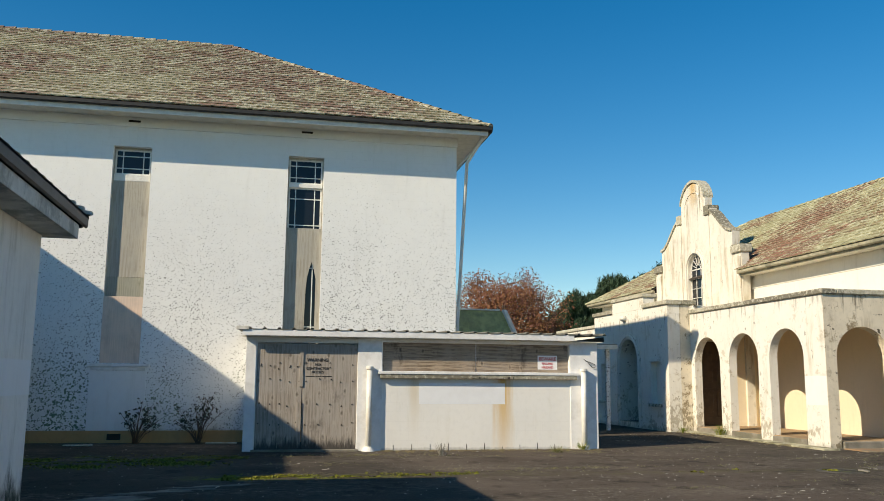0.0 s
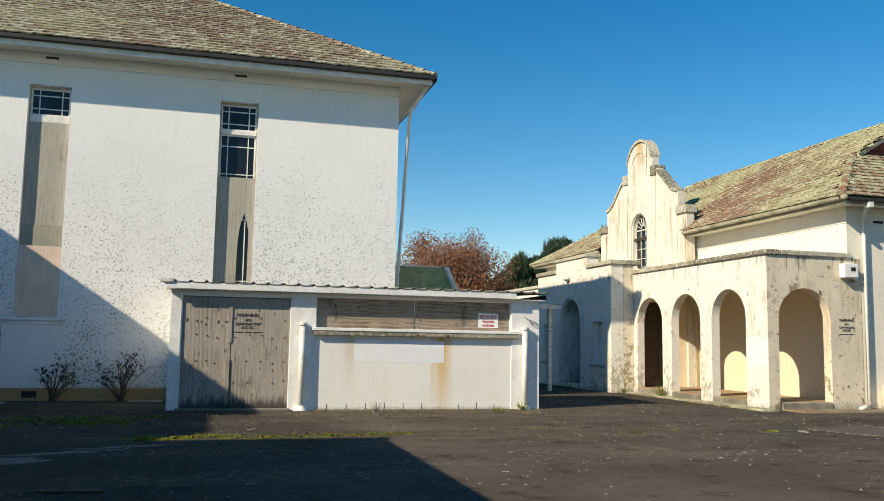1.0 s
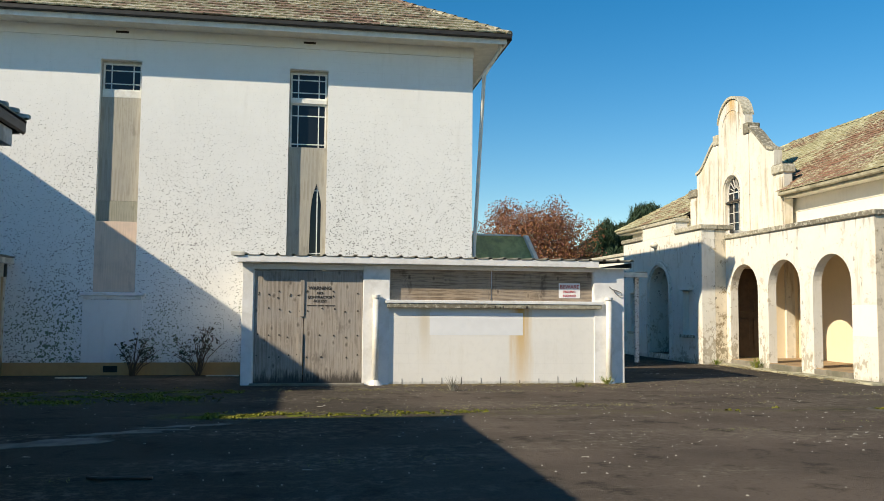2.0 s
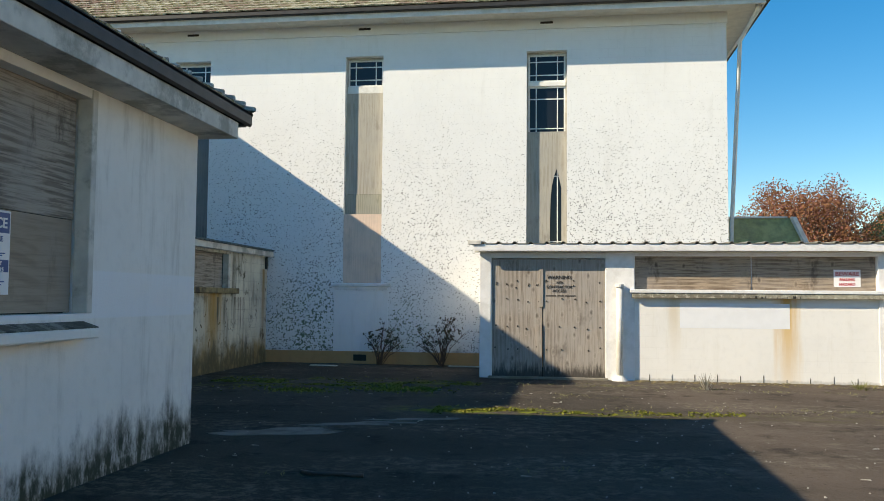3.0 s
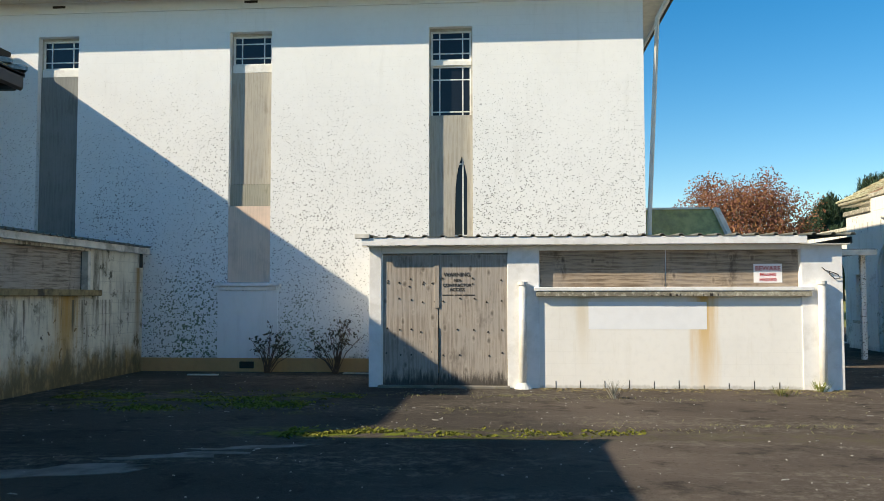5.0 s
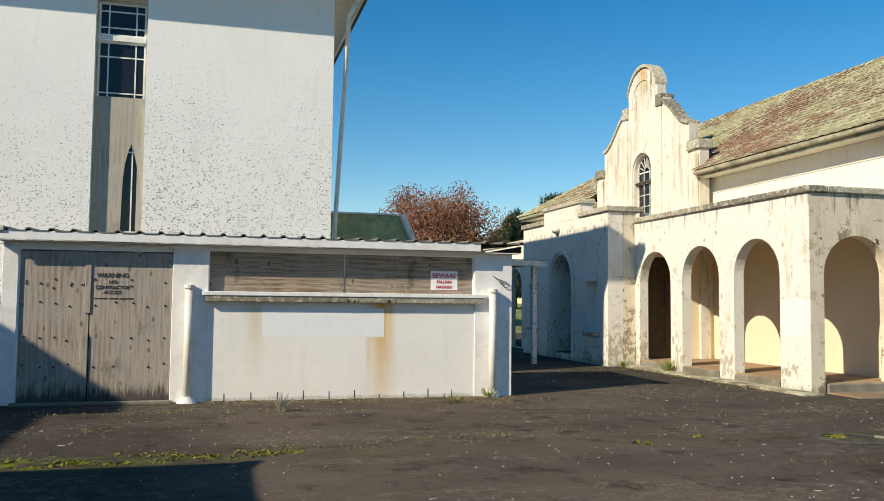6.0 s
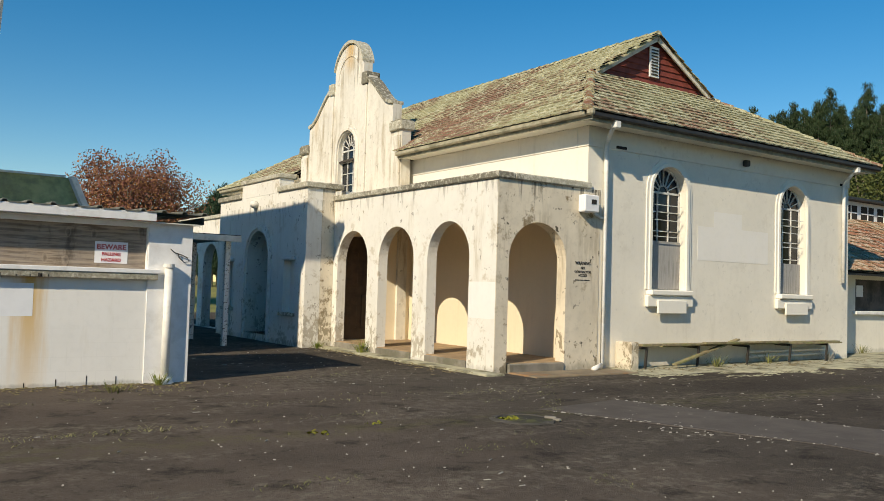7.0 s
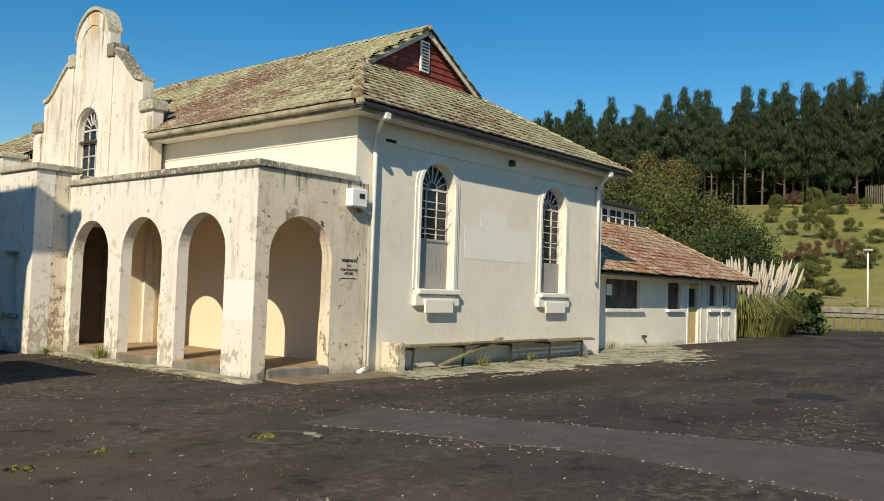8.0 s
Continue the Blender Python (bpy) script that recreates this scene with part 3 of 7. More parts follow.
def wall_bm(u0, u1, z0, top, holes, place, depth, extra=()):
    """A wall of thickness depth with openings. top: height, or a function of u. place(u, d, z) gives the point, d = 0 on the face."""
    ztop = top if callable(top) else (lambda u: top)
    cuts = {round(u0, 4), round(u1, 4), *(round(e, 4) for e in extra)}
    for h in holes:
        if h[0] == "arch":
            c, r = (h[1] + h[2]) / 2, (h[2] - h[1]) / 2
            cuts |= {round(c - r * math.cos(math.pi * k / 20), 4) for k in range(21)}
        else:
            cuts |= {round(h[1], 4), round(h[2], 4)}
    cuts = sorted(c for c in cuts if u0 - 1e-6 <= c <= u1 + 1e-6)
    bm = bmesh.new()

    def quad(pts):
        bm.faces.new([bm.verts.new(place(*p)) for p in pts])

    strips = []
    for a, b in zip(cuts, cuts[1:]):
        m, e = (a + b) / 2, (b - a) * 1e-3
        inside = sorted((h for h in holes if h[1] < m < h[2]), key=lambda h: h[3])
        lo, hi, lines = z0, z0, []
        for h in inside:
            if h[3] > lo + 1e-4 or h[3] > hi + 1e-4:
                lines.append((lo, hi, h[3], h[3]))
            lo, hi = hole_top(h, a), hole_top(h, b)
        lines.append((lo, hi, ztop(a + e), ztop(b - e)))
        strips.append((a, b, lines))
    for a, b, lines in strips:
        for l0, r0, l1, r1 in lines:
            for d in (0.0, depth):
                quad([(a, d, l0), (b, d, r0), (b, d, r1), (a, d, l1)])
            quad([(a, 0, l0), (b, 0, r0), (b, depth, r0), (a, depth, l0)])
            quad([(a, 0, l1), (b, 0, r1), (b, depth, r1), (a, depth, l1)])
    for i in range(len(strips) + 1):
        u = strips[i][0] if i < len(strips) else strips[-1][1]
        left = [(r0, r1) for _, r0, _, r1 in strips[i - 1][2]] if i else []
        right = [(l0, l1) for l0, _, l1, _ in strips[i][2]] if i < len(strips) else []
        zs = sorted({round(z, 4) for s in left + right for z in s})
        for p, q in zip(zs, zs[1:]):
            m = (p + q) / 2
            if any(s[0] < m < s[1] for s in left) != any(s[0] < m < s[1] for s in right) and q - p > 1e-3:
                quad([(u, 0, p), (u, depth, p), (u, depth, q), (u, 0, q)])
    bmesh.ops.remove_doubles(bm, verts=bm.verts, dist=0.0005)
    return bm


def face_y(y):
    return lambda u, d, z: (u, y + d, z)


def face_x(x, sign=1):
    return lambda u, d, z: (x + sign * d, u, z)


# ---- roof tiles ----
TILE_W, TILE_L, TILE_GAUGE = 0.30, 0.34, 0.26


def tile_shape():
    """One interlocking tile: a roll and a flat pan, lying along +v, eave edge at v = 0."""
    prof = ((0.0, 0.010), (0.03, 0.017), (0.07, 0.013), (0.10, 0.006), (0.20, 0.004), (0.26, 0.008), (0.302, 0.010))
    vs, fs = [], []
    n = len(prof)
    for v, lift in ((0.0, 0.032), (TILE_L, 0.0)):
        vs += [(u, v, h + lift) for u, h in prof]
    vs += [(u, 0.0, h + 0.002) for u, h in prof]
    for i in range(n - 1):
        fs.append((i, i + 1, n + i + 1, n + i))
        fs.append((2 * n + i, 2 * n + i + 1, i + 1, i))
    return vs, fs


def roof_plane(origin, along, up, length, rise, keep, single, parent, material, shared, jitter=0.006, seed=1, count=300):
    """Tiles over one slope. keep(u, v): whether a tile stands there; single(u, v): whether it is one of the nearest, an object of its own."""
    rnd = random.Random(seed)
    origin, along, up = Vector(origin), Vector(along).normalized(), Vector(up).normalized()
    nrm = along.cross(up)
    rot = Matrix((along, up, nrm)).transposed()
    vs0, fs0 = tile_shape()
    allv, allf, made = [], [], 0
    for j in range(int(rise / TILE_GAUGE) + 1):
        for i in range(int(length / TILE_W) + 1):
            u, v = i * TILE_W - (TILE_W / 2 if j % 2 else 0.0), j * TILE_GAUGE
            if not keep(u + TILE_W / 2, v + TILE_L / 2):
                continue
            p = origin + along * (u + rnd.uniform(-jitter, jitter)) + up * (v + rnd.uniform(-jitter, jitter)) + nrm * rnd.uniform(0, jitter)
            r = rot @ Euler((rnd.uniform(-0.012, 0.012), rnd.uniform(-0.012, 0.012), rnd.uniform(-0.015, 0.015))).to_matrix()
            if made < count and single(u, v):
                ob = new("roof_tile", shared)
                ob.matrix_basis = Matrix.Translation(p) @ r.to_4x4()
                under(ob, parent)
                made += 1
            else:
                k = len(allv)
                allv += [tuple(p + r @ Vector(q)) for q in vs0]
                allf += [tuple(k + n for n in f) for f in fs0]
    me = bpy.data.meshes.new("roof_tiles")
    me.from_pydata(allv, [], allf)
    me.materials.append(material)
    me.materials.append(M_nose)
    me.polygons.foreach_set("material_index", [k % 2 for k in range(len(allf))])
    ob = new("roof_tiles", me)
    ob["kind"] = "stuff"
    under(ob, parent)
    return made


def tile_mesh(material):
    me = bpy.data.meshes.new("roof_tile")
    vs, fs = tile_shape()
    me.from_pydata(vs, [], fs)
    me.materials.append(material)
    me.materials.append(M_nose)
    me.polygons.foreach_set("material_index", [k % 2 for k in range(len(fs))])
    return me


def cap_mesh(material, r, long=0.39):
    """A half-round cap tile lying along +y, lower end at y = 0."""
    vs, fs = [], []
    for y, rr, lift in ((0.0, r * 1.08, 0.0), (long, r * 0.95, -0.02)):
        vs += [(math.cos(t) * rr, y, math.sin(t) * rr * 0.8 + lift) for t in (math.pi * q / 6 for q in range(7))]
    for q in range(6):
        fs.append((q, q + 1, 8 + q, 7 + q))
    fs.append(tuple(range(7)))
    me = bpy.data.meshes.new("cap_tile")
    me.from_pydata(vs, [], fs)
    me.materials.append(material)
    return me


def hip_caps(parent, a, b, material, r=0.11, step=0.0, pitch=0.34):
    """A row of overlapping half-round cap tiles from a up to b, each an object on one mesh. step tips them towards the level."""
    a, b = Vector(a), Vector(b)
    n = max(2, int((b - a).length / pitch))
    me = cap_mesh(material, r, pitch + 0.05)
    rnd = random.Random(n)
    d = (b - a).normalized()
    s = d.cross(Vector((0, 0, 1))).normalized()
    u = s.cross(d)
    rot = Matrix((s, d, u)).transposed()
    for k in range(n):
        ob = new("cap_tile", me)
        wob = Euler((rnd.uniform(-0.03, 0.03), rnd.uniform(-0.03, 0.03), rnd.uniform(-0.03, 0.03))).to_matrix()
        ob.matrix_basis = Matrix.Translation(a + (b - a) * (k / n)) @ (rot @ wob @ Euler((-step, 0, 0)).to_matrix()).to_4x4() @ Matrix.Translation((0, 0, 0.05 * step))
        under(ob, parent)


def sheet(name, pts, material, parent, label="", thick=0.03):
    """A flat slab with the given outline, thickened downwards."""
    bm = bmesh.new()
    top = [bm.verts.new(p) for p in pts]
    bot = [bm.verts.new((p[0], p[1], p[2] - thick)) for p in pts]
    bm.faces.new(top), bm.faces.new(bot[::-1])
    for i in range(len(pts)):
        j = (i + 1) % len(pts)
        bm.faces.new((top[i], bot[i], bot[j], top[j]))
    return part(name, bm, material, parent, label)


def lettering(lines, at, right, up, material, parent, name="lettering", depth=0.002):
    """Text lines (words, height, offset down) on a surface: at is the top middle."""
    right, up = Vector(right), Vector(up)
    out = right.cross(up)
    for words, size, down in lines:
        cu = bpy.data.curves.new("text", "FONT")
        cu.body, cu.size, cu.align_x, cu.extrude = words, size, "CENTER", depth
        cu.offset = size * 0.02
        ob = bpy.data.objects.new("text", cu)
        me = bpy.data.meshes.new_from_object(ob)
        bpy.data.objects.remove(ob)
        me.materials.append(material)
        o = new(name, me)
        m = Matrix((right, up, out)).transposed().to_4x4()
        m.translation = Vector(at) - up * down + out * 0.003
        o.matrix_basis = m
        under(o, parent)


# ---- ground ----
def smooth(a, b, x):
    k = max(0.0, min(1.0, (x - a) / (b - a)))
    return k * k * (3 - 2 * k)


def land(x, y):
    """Height of the land: level about the yard, rising to a wooded hill beyond the annex."""
    r = math.hypot(x - 4, y - 6)
    az = math.degrees(math.atan2(x - 4, y - 6))
    side = smooth(38, 62, az) * smooth(175, 120, az)
    far = smooth(20, 45, az) if az < 60 else 1.0
    h = side * (0.9 * smooth(58, 70, r) + 16.4 * smooth(66, 150, r) + 14 * smooth(150, 420, r))
    h += (1 - side) * (1.0 * smooth(45, 120, r) + 5.0 * smooth(90, 320, r) * far)
    return h - 0.05


def build_ground():
    bm = bmesh.new()
    ring = [0, 12, 24, 34, 40, 46, 52, 60, 70, 80, 90, 100, 112, 126, 140, 155, 175, 200, 240, 300, 420, 700, 1400, 2800]
    seg = 120
    rows = [[bm.verts.new((4, 6, -0.05))]]
    for r in ring[1:]:
        row = []
        for k in range(seg):
            a = 2 * math.pi * k / seg
            x, y = 4 + r * math.sin(a), 6 + r * math.cos(a)
            row.append(bm.verts.new((x, y, land(x, y) + (0.25 * noise.noise((x * 0.15, y * 0.15, 0)) if r > 45 else 0))))
        rows.append(row)
    for k in range(seg):
        bm.faces.new((rows[0][0], rows[1][k], rows[1][(k + 1) % seg]))
    for q0, q1 in zip(rows[1:], rows[2:]):
        for k in range(seg):
            bm.faces.new((q0[k], q1[k], q1[(k + 1) % seg], q0[(k + 1) % seg]))
    tagged(bm_object("ground", bm, M_grass, True), "rough grassed land rising to a hill", "ground", kind="structure")
    bm = bmesh.new()
    x0, x1, y0, y1 = -16.0, 96.0, -14.0, 46.0
    nx, ny = 168, 90
    grid = [[bm.verts.new((x0 + (x1 - x0) * i / nx, y0 + (y1 - y0) * j / ny, 0.004 * noise.noise((i * 0.35, j * 0.35, 3.1)) - 0.005)) for i in range(nx + 1)] for j in range(ny + 1)]
    for j in range(ny):
        for i in range(nx):
            if x0 + (x1 - x0) * i / nx > 39.5 and y0 + (y1 - y0) * j / ny > 21.4:
                continue
            bm.faces.new((grid[j][i], grid[j][i + 1], grid[j + 1][i + 1], grid[j + 1][i]))
    tagged(bm_object("yard_pavement", bm, M_asphalt, True), "dark worn asphalt yard with moss and pale chips", "pavement", kind="structure")


build_ground()


# ---- white two-storey building ----
MX, MY, EAVE = 4.69, 20.82, 7.72
WINDOWS = [0.39 - 4.146 * k for k in range(5)]
WIN_W, WIN_TOP, WIN_SILL = 0.885, 7.0, 1.80


def glazing(parent, x0, x1, z0, z1, y, name="sash"):
    """A white sash with a border of narrow panes round a large middle pane."""
    w = part(name, bmesh.new(), M_frame, parent)
    bm = bmesh.new()
    t = 0.036
    for a, b, c, d in ((x0, x1, z0, z0 + t), (x0, x1, z1 - t, z1)):
        add_box(bm, a, b, y, y + 0.05, c, d)
    for a, b in ((x0, x0 + t), (x1 - t, x1)):
        add_box(bm, a, b, y, y + 0.05, z0 + t, z1 - t)
    bx, bz = 0.17 * (x1 - x0), 0.20 * (z1 - z0)
    for x in (x0 + t + bx, x1 - t - bx):
        add_box(bm, x - 0.012, x + 0.012, y + 0.008, y + 0.042, z0 + t, z1 - t)
    for z in (z0 + t + bz, z1 - t - bz):
        add_box(bm, x0 + t, x1 - t, y + 0.010, y + 0.040, z - 0.012, z + 0.012)
    bm.to_mesh(w.data)
    bm.free()
    p = bmesh.new()
    add_box(p, x0 + 0.02, x1 - 0.02, y + 0.024, y + 0.03, z0 + 0.02, z1 - 0.02)
    part("pane", p, M_glass, w, "dark dusty glass")
    return w


def torn_board(parent, x0, x1, y, z0, z1):
    """A ply sheet with a pointed tear over its right lower side."""
    w = x1 - x0
    tear = [(x0 + u * w, z0 + v * 1.75) for u, v in ((0.58, 0.02), (0.60, 0.45), (0.63, 0.60), (0.68, 0.72), (0.745, 0.82), (0.80, 0.74), (0.85, 0.62), (0.87, 0.58))]
    hole = ("tear", tear[0][0], tear[-1][0], z0 - 0.39, tear)
    return part("ply_board", wall_bm(x0, x1, z0 - 0.4, z1, [hole], face_y(y), 0.015, [u for u, v in tear]), M_ply, parent, "grey weathered ply torn open at one side")


def main_building():
    b = thing("assembly_building", "tall white rendered building with peeling paint and boarded windows", "building", (-4.4, 27, 0))
    holes = [rect_hole(x, x + WIN_W, WIN_SILL, WIN_TOP) for x in WINDOWS]
    wall = part("wall", wall_bm(-18.0, MX, 0.27, EAVE - 0.24, holes, face_y(MY), 0.30), M_white, b, "white render flecked with peeled paint")
    box("frieze", -18.0, MX + 0.02, MY - 0.02, MY + 0.30, EAVE - 0.236, EAVE + 0.05, M_white_plain, b, "plain white frieze band", 0.004)
    box("wall", MX - 0.30, MX, MY + 0.302, 33.0, 0.0, EAVE + 0.05, M_white_plain, b)
    box("wall", -18.0, MX, 33.0, 33.3, 0.0, EAVE + 0.05, M_white_plain, b)
    box("wall", -18.3, -18.003, MY, 33.3, 0.0, EAVE + 0.05, M_white_plain, b)
    box("plinth", -18.0, MX + 0.03, MY - 0.035, MY + 0.30, -0.05, 0.268, M_ochre, b, "ochre painted plinth")
    box("air_brick", -3.47, -3.17, MY - 0.042, MY - 0.03, 0.06, 0.2, M_dark, b, "dark vent grille")
    for x in WINDOWS:
        box("eave_vent", x + 0.30, x + 0.58, MY - 0.026, MY - 0.015, EAVE - 0.12, EAVE - 0.07, M_dark, b, "dark slotted vent", 0)
    for k, x in enumerate(WINDOWS):
        w = box("window", x - 0.02, x + WIN_W + 0.02, MY + 0.26, MY + 0.296, WIN_SILL - 0.1, WIN_TOP + 0.02, M_dark, b, "tall boarded window", 0)
        yb = MY + 0.15
        x1 = x + WIN_W
        bm = bmesh.new()
        add_box(bm, x + 0.002, x + 0.03, yb, yb + 0.09, WIN_SILL, WIN_TOP - 0.05)
        add_box(bm, x1 - 0.03, x1 - 0.002, yb, yb + 0.09, WIN_SILL, WIN_TOP - 0.05)
        add_box(bm, x + 0.002, x1 - 0.002, yb, yb + 0.09, WIN_TOP - 0.05, WIN_TOP - 0.002)
        part("frame", bm, M_jamb, w, "dirty grey timber frame")
        glazing(w, x + 0.03, x1 - 0.03, 6.33, 6.95, yb + 0.02)
        box("transom", x + 0.03, x1 - 0.03, yb - 0.022, yb + 0.09, 6.23 if k == 0 else 6.17, 6.33, M_frame, w, "flaking white transom")
        if k == 0:
            glazing(w, x + 0.03, x1 - 0.03, 5.0, 6.23, yb + 0.03)
            glazing(w, x + 0.03, x1 - 0.03, 2.2, 4.75, yb + 0.005)
            torn_board(w, x + 0.004, x1 - 0.004, yb - 0.02, 2.92, 5.2)
        elif k == 1:
            box("ply_board", x + 0.004, x1 - 0.004, yb - 0.02, yb + 0.0, 3.835, 6.17, M_ply, w, "grey weathered ply", 0.002)
            box("ply_board", x + 0.004, x1 - 0.004, yb - 0.03, yb - 0.012, 3.37, 3.83, M_ply_greenish, w, "greenish mossy ply", 0.002)
            box("ply_board", x + 0.004, x1 - 0.004, MY + 0.012, MY + 0.03, 1.805, 3.365, M_ply_pale, w, "pale newer ply", 0.002)
        else:
            box("ply_board", x + 0.004, x1 - 0.004, yb - 0.02, yb + 0.0, 1.86, 6.17, M_ply_blue, w, "dark slate-coloured ply", 0.002)
        s = box("sill", x - 0.25, x1 + 0.24, MY - 0.09, MY + 0.14, 1.72, 1.80, M_fascia, w, "white sill", 0.015)
        box("sill_bed", x - 0.17, x1 + 0.16, MY - 0.05, MY - 0.002, 1.64, 1.718, M_fascia, w)
        box("apron", x - 0.19, x1 + 0.18, MY - 0.02, MY - 0.003, 0.27, 1.636, M_white_plain, w, "plain white panel below the sill", 0.004)
    # eaves
    y0, x0, x1 = MY - 0.66, -18.7, MX + 0.68
    box("soffit", x0, x1 - 0.02, y0 + 0.04, MY - 0.024, EAVE - 0.0, EAVE + 0.03, M_soffit, b, "cream boarded soffit", 0)
    box("soffit", MX + 0.024, x1 - 0.04, MY - 0.024, 33.5, EAVE, EAVE + 0.03, M_soffit, b, "", 0)
    for i in range(16):
        xx = -17.0 + i * 1.46
        box("soffit_batten", xx, xx + 0.04, y0 + 0.05, MY - 0.026, EAVE - 0.012, EAVE - 0.001, M_soffit, b, "", 0)
    box("fascia", x0, x1, y0 - 0.0, y0 + 0.035, EAVE - 0.06, EAVE + 0.12, M_fascia, b, "white fascia board")
    box("fascia", x1 - 0.035, x1, y0 + 0.037, 33.9, EAVE - 0.06, EAVE + 0.12, M_fascia, b)
    box("gutter", x0, x1 + 0.1, y0 - 0.11, y0 - 0.003, EAVE + 0.05, EAVE + 0.16, M_gutter_dark, b, "dark gutter", 0.02)
    box("gutter", x1 + 0.003, x1 + 0.12, y0 - 0.0, 33.9, EAVE + 0.03, EAVE + 0.15, M_gutter_dark, b, "", 0.02)
    # roof
    zr, run = EAVE + 0.16, 6.85
    sl = 0.62
    e0 = (x1 + 0.05, y0 - 0.05, zr)
    ridge_r = (x1 + 0.05 - run, y0 - 0.05 + run, zr + sl * run)
    ridge_l = (-30.0, y0 - 0.05 + run, zr + sl * run)
    roof = sheet("roof", [(-30, y0 - 0.05, zr), e0, ridge_r, ridge_l], M_under, b, "hipped tile roof", 0.04)
    sheet("roof_side", [e0, (x1 + 0.05, y0 - 0.05 + 2 * run, zr), ridge_r], M_under, b, "", 0.04)
    sheet("roof_back", [(x1 + 0.05, y0 - 0.05 + 2 * run, zr), (-30, y0 - 0.05 + 2 * run, zr), ridge_l, ridge_r], M_under, b, "", 0.04)
    up = Vector((0, 1, sl)).normalized()
    k = up.y
    L, S = x1 + 0.05 + 18.0, run / k
    shared = tile_mesh(M_tile_main)
    roof_plane((-18.0, y0 - 0.09, zr + 0.005), (1, 0, 0), up, L, S, lambda u, v: u < L - v * k and v < S, lambda u, v: u > L - 12.5 and v < 3.0, roof, M_tile_main, shared, seed=4)
    hip_caps(roof, e0, ridge_r, M_tile_main)
    hip_caps(roof, ridge_r, (-18.0, ridge_r[1], ridge_r[2]), M_tile_main)
    # slanting downpipe off the corner
    bm = bmesh.new()
    tube(bm, [(x1 - 0.10, y0 + 0.25, EAVE + 0.02), (x1 - 0.12, y0 + 0.28, EAVE - 0.12), (MX + 0.30, MY + 0.10, EAVE - 0.62), (MX + 0.12, MY + 0.30, 3.0), (MX + 0.10, MY + 0.32, 0.1)], 0.045)
    part("downpipe", bm, M_pipe, b, "white slanting downpipe", True)
    return b


main_building()


# ---- white shed with boarded doors ----
SY = 18.12


def shed():
    s = thing("outbuilding", "low white block shed with boarded front and iron roof", "shed", (3.5, 19.4, 0))
    x0, x1 = -0.36, 7.37
    part("wall", wall_bm(x0, x1, -0.03, 2.36, [rect_hole(-0.14, 1.96, -0.03, 2.24), rect_hole(2.50, 6.72, 1.60, 2.28)], face_y(SY), 0.22), M_shed, s, "white painted block with rust runs")
    box("wall", x1 - 0.22, x1, SY + 0.222, MY - 0.002, -0.03, 2.36, M_white_plain, s)
    box("wall", x0, x0 + 0.2, SY + 0.222, MY - 0.04, -0.03, 2.36, M_white_plain, s)
    for a, c in ((x0 - 0.012, -0.16), (1.965, 2.49), (6.73, x1 + 0.012)):
        box("pilaster", a, c, SY - 0.02, SY - 0.002, -0.02, 2.36, M_fascia, s, "smooth white pilaster")
    ymid = SY + 0.02
    for a, c, tag in ((-0.135, 0.80, "weathered ply leaf with bolt heads"), (0.815, 1.955, "weathered ply leaf with stencilled warning")):
        d = box("door", a, c, ymid, ymid + 0.03, 0.03, 2.22, M_ply_door, s, tag, 0.003)
        rnd = random.Random(int(a * 50) + 20)
        bm = bmesh.new()
        bmesh.ops.create_icosphere(bm, subdivisions=1, radius=0.017)
        head = bpy.data.meshes.new("bolt_head")
        bm.to_mesh(head)
        bm.free()
        head.materials.append(M_steel)
        for z in (0.55, 0.95, 1.45, 1.72, 1.78):
            for i in range(5):
                x = a + 0.08 + i * (c - a - 0.16) / 4 + rnd.uniform(-0.03, 0.03)
                if rnd.random() < 0.75:
                    o = new("bolt_head", head)
                    under(o, d)
                    o.matrix_basis = Matrix.Translation((x, ymid - 0.002, z + rnd.uniform(-0.04, 0.04))) @ o.matrix_basis
    box("cover_strip", 0.70, 0.80, ymid - 0.025, ymid - 0.001, 0.03, 1.0, M_ply_door, s, "split ply strip", 0.003)
    box("cover_strip", 0.74, 0.82, ymid - 0.02, ymid - 0.001, 1.32, 2.22, M_ply_door, s, "", 0.003)
    lettering([("WARNING", 0.092, 0.0), ("NO", 0.072, 0.092), ("CONTRACTOR", 0.069, 0.170), ("ACCESS", 0.072, 0.245)], (1.12, ymid - 0.001, 1.85), (1, 0, 0), (0, 0, 1), M_black, s, "stencil")
    bm = bmesh.new()
    for a, c in ((0.87, 1.06), (1.08, 1.20), (1.22, 1.42)):
        add_box(bm, a, c, ymid - 0.003, ymid - 0.0005, 1.525, 1.545)
    part("stencil", bm, M_black, s)
    # shutter opening
    box("head_board", 2.49, 6.73, SY - 0.012, SY - 0.002, 2.28, 2.36, M_fascia, s, "", 0.003)
    for a, c in ((2.5, 4.58), (4.59, 6.72)):
        box("shutter_board", a + 0.002, c - 0.002, SY + 0.09, SY + 0.11, 1.668, 2.28, M_ply_dark, s, "dark stained ply over the opening", 0.003)
    box("ledge", 2.40, 6.90, SY - 0.13, SY + 0.21, 1.60, 1.665, M_fascia, s, "white timber ledge", 0.008)
    box("ledge_bed", 2.44, 6.86, SY - 0.115, SY - 0.002, 1.51, 1.598, M_coping, s, "mildewed bearer under the ledge", 0.006)
    box("paint_patch", 3.30, 5.22, SY - 0.0016, SY - 0.0002, 0.97, 1.42, M_patch, s, "fresh white painted rectangle", 0)
    rnd = random.Random(5)
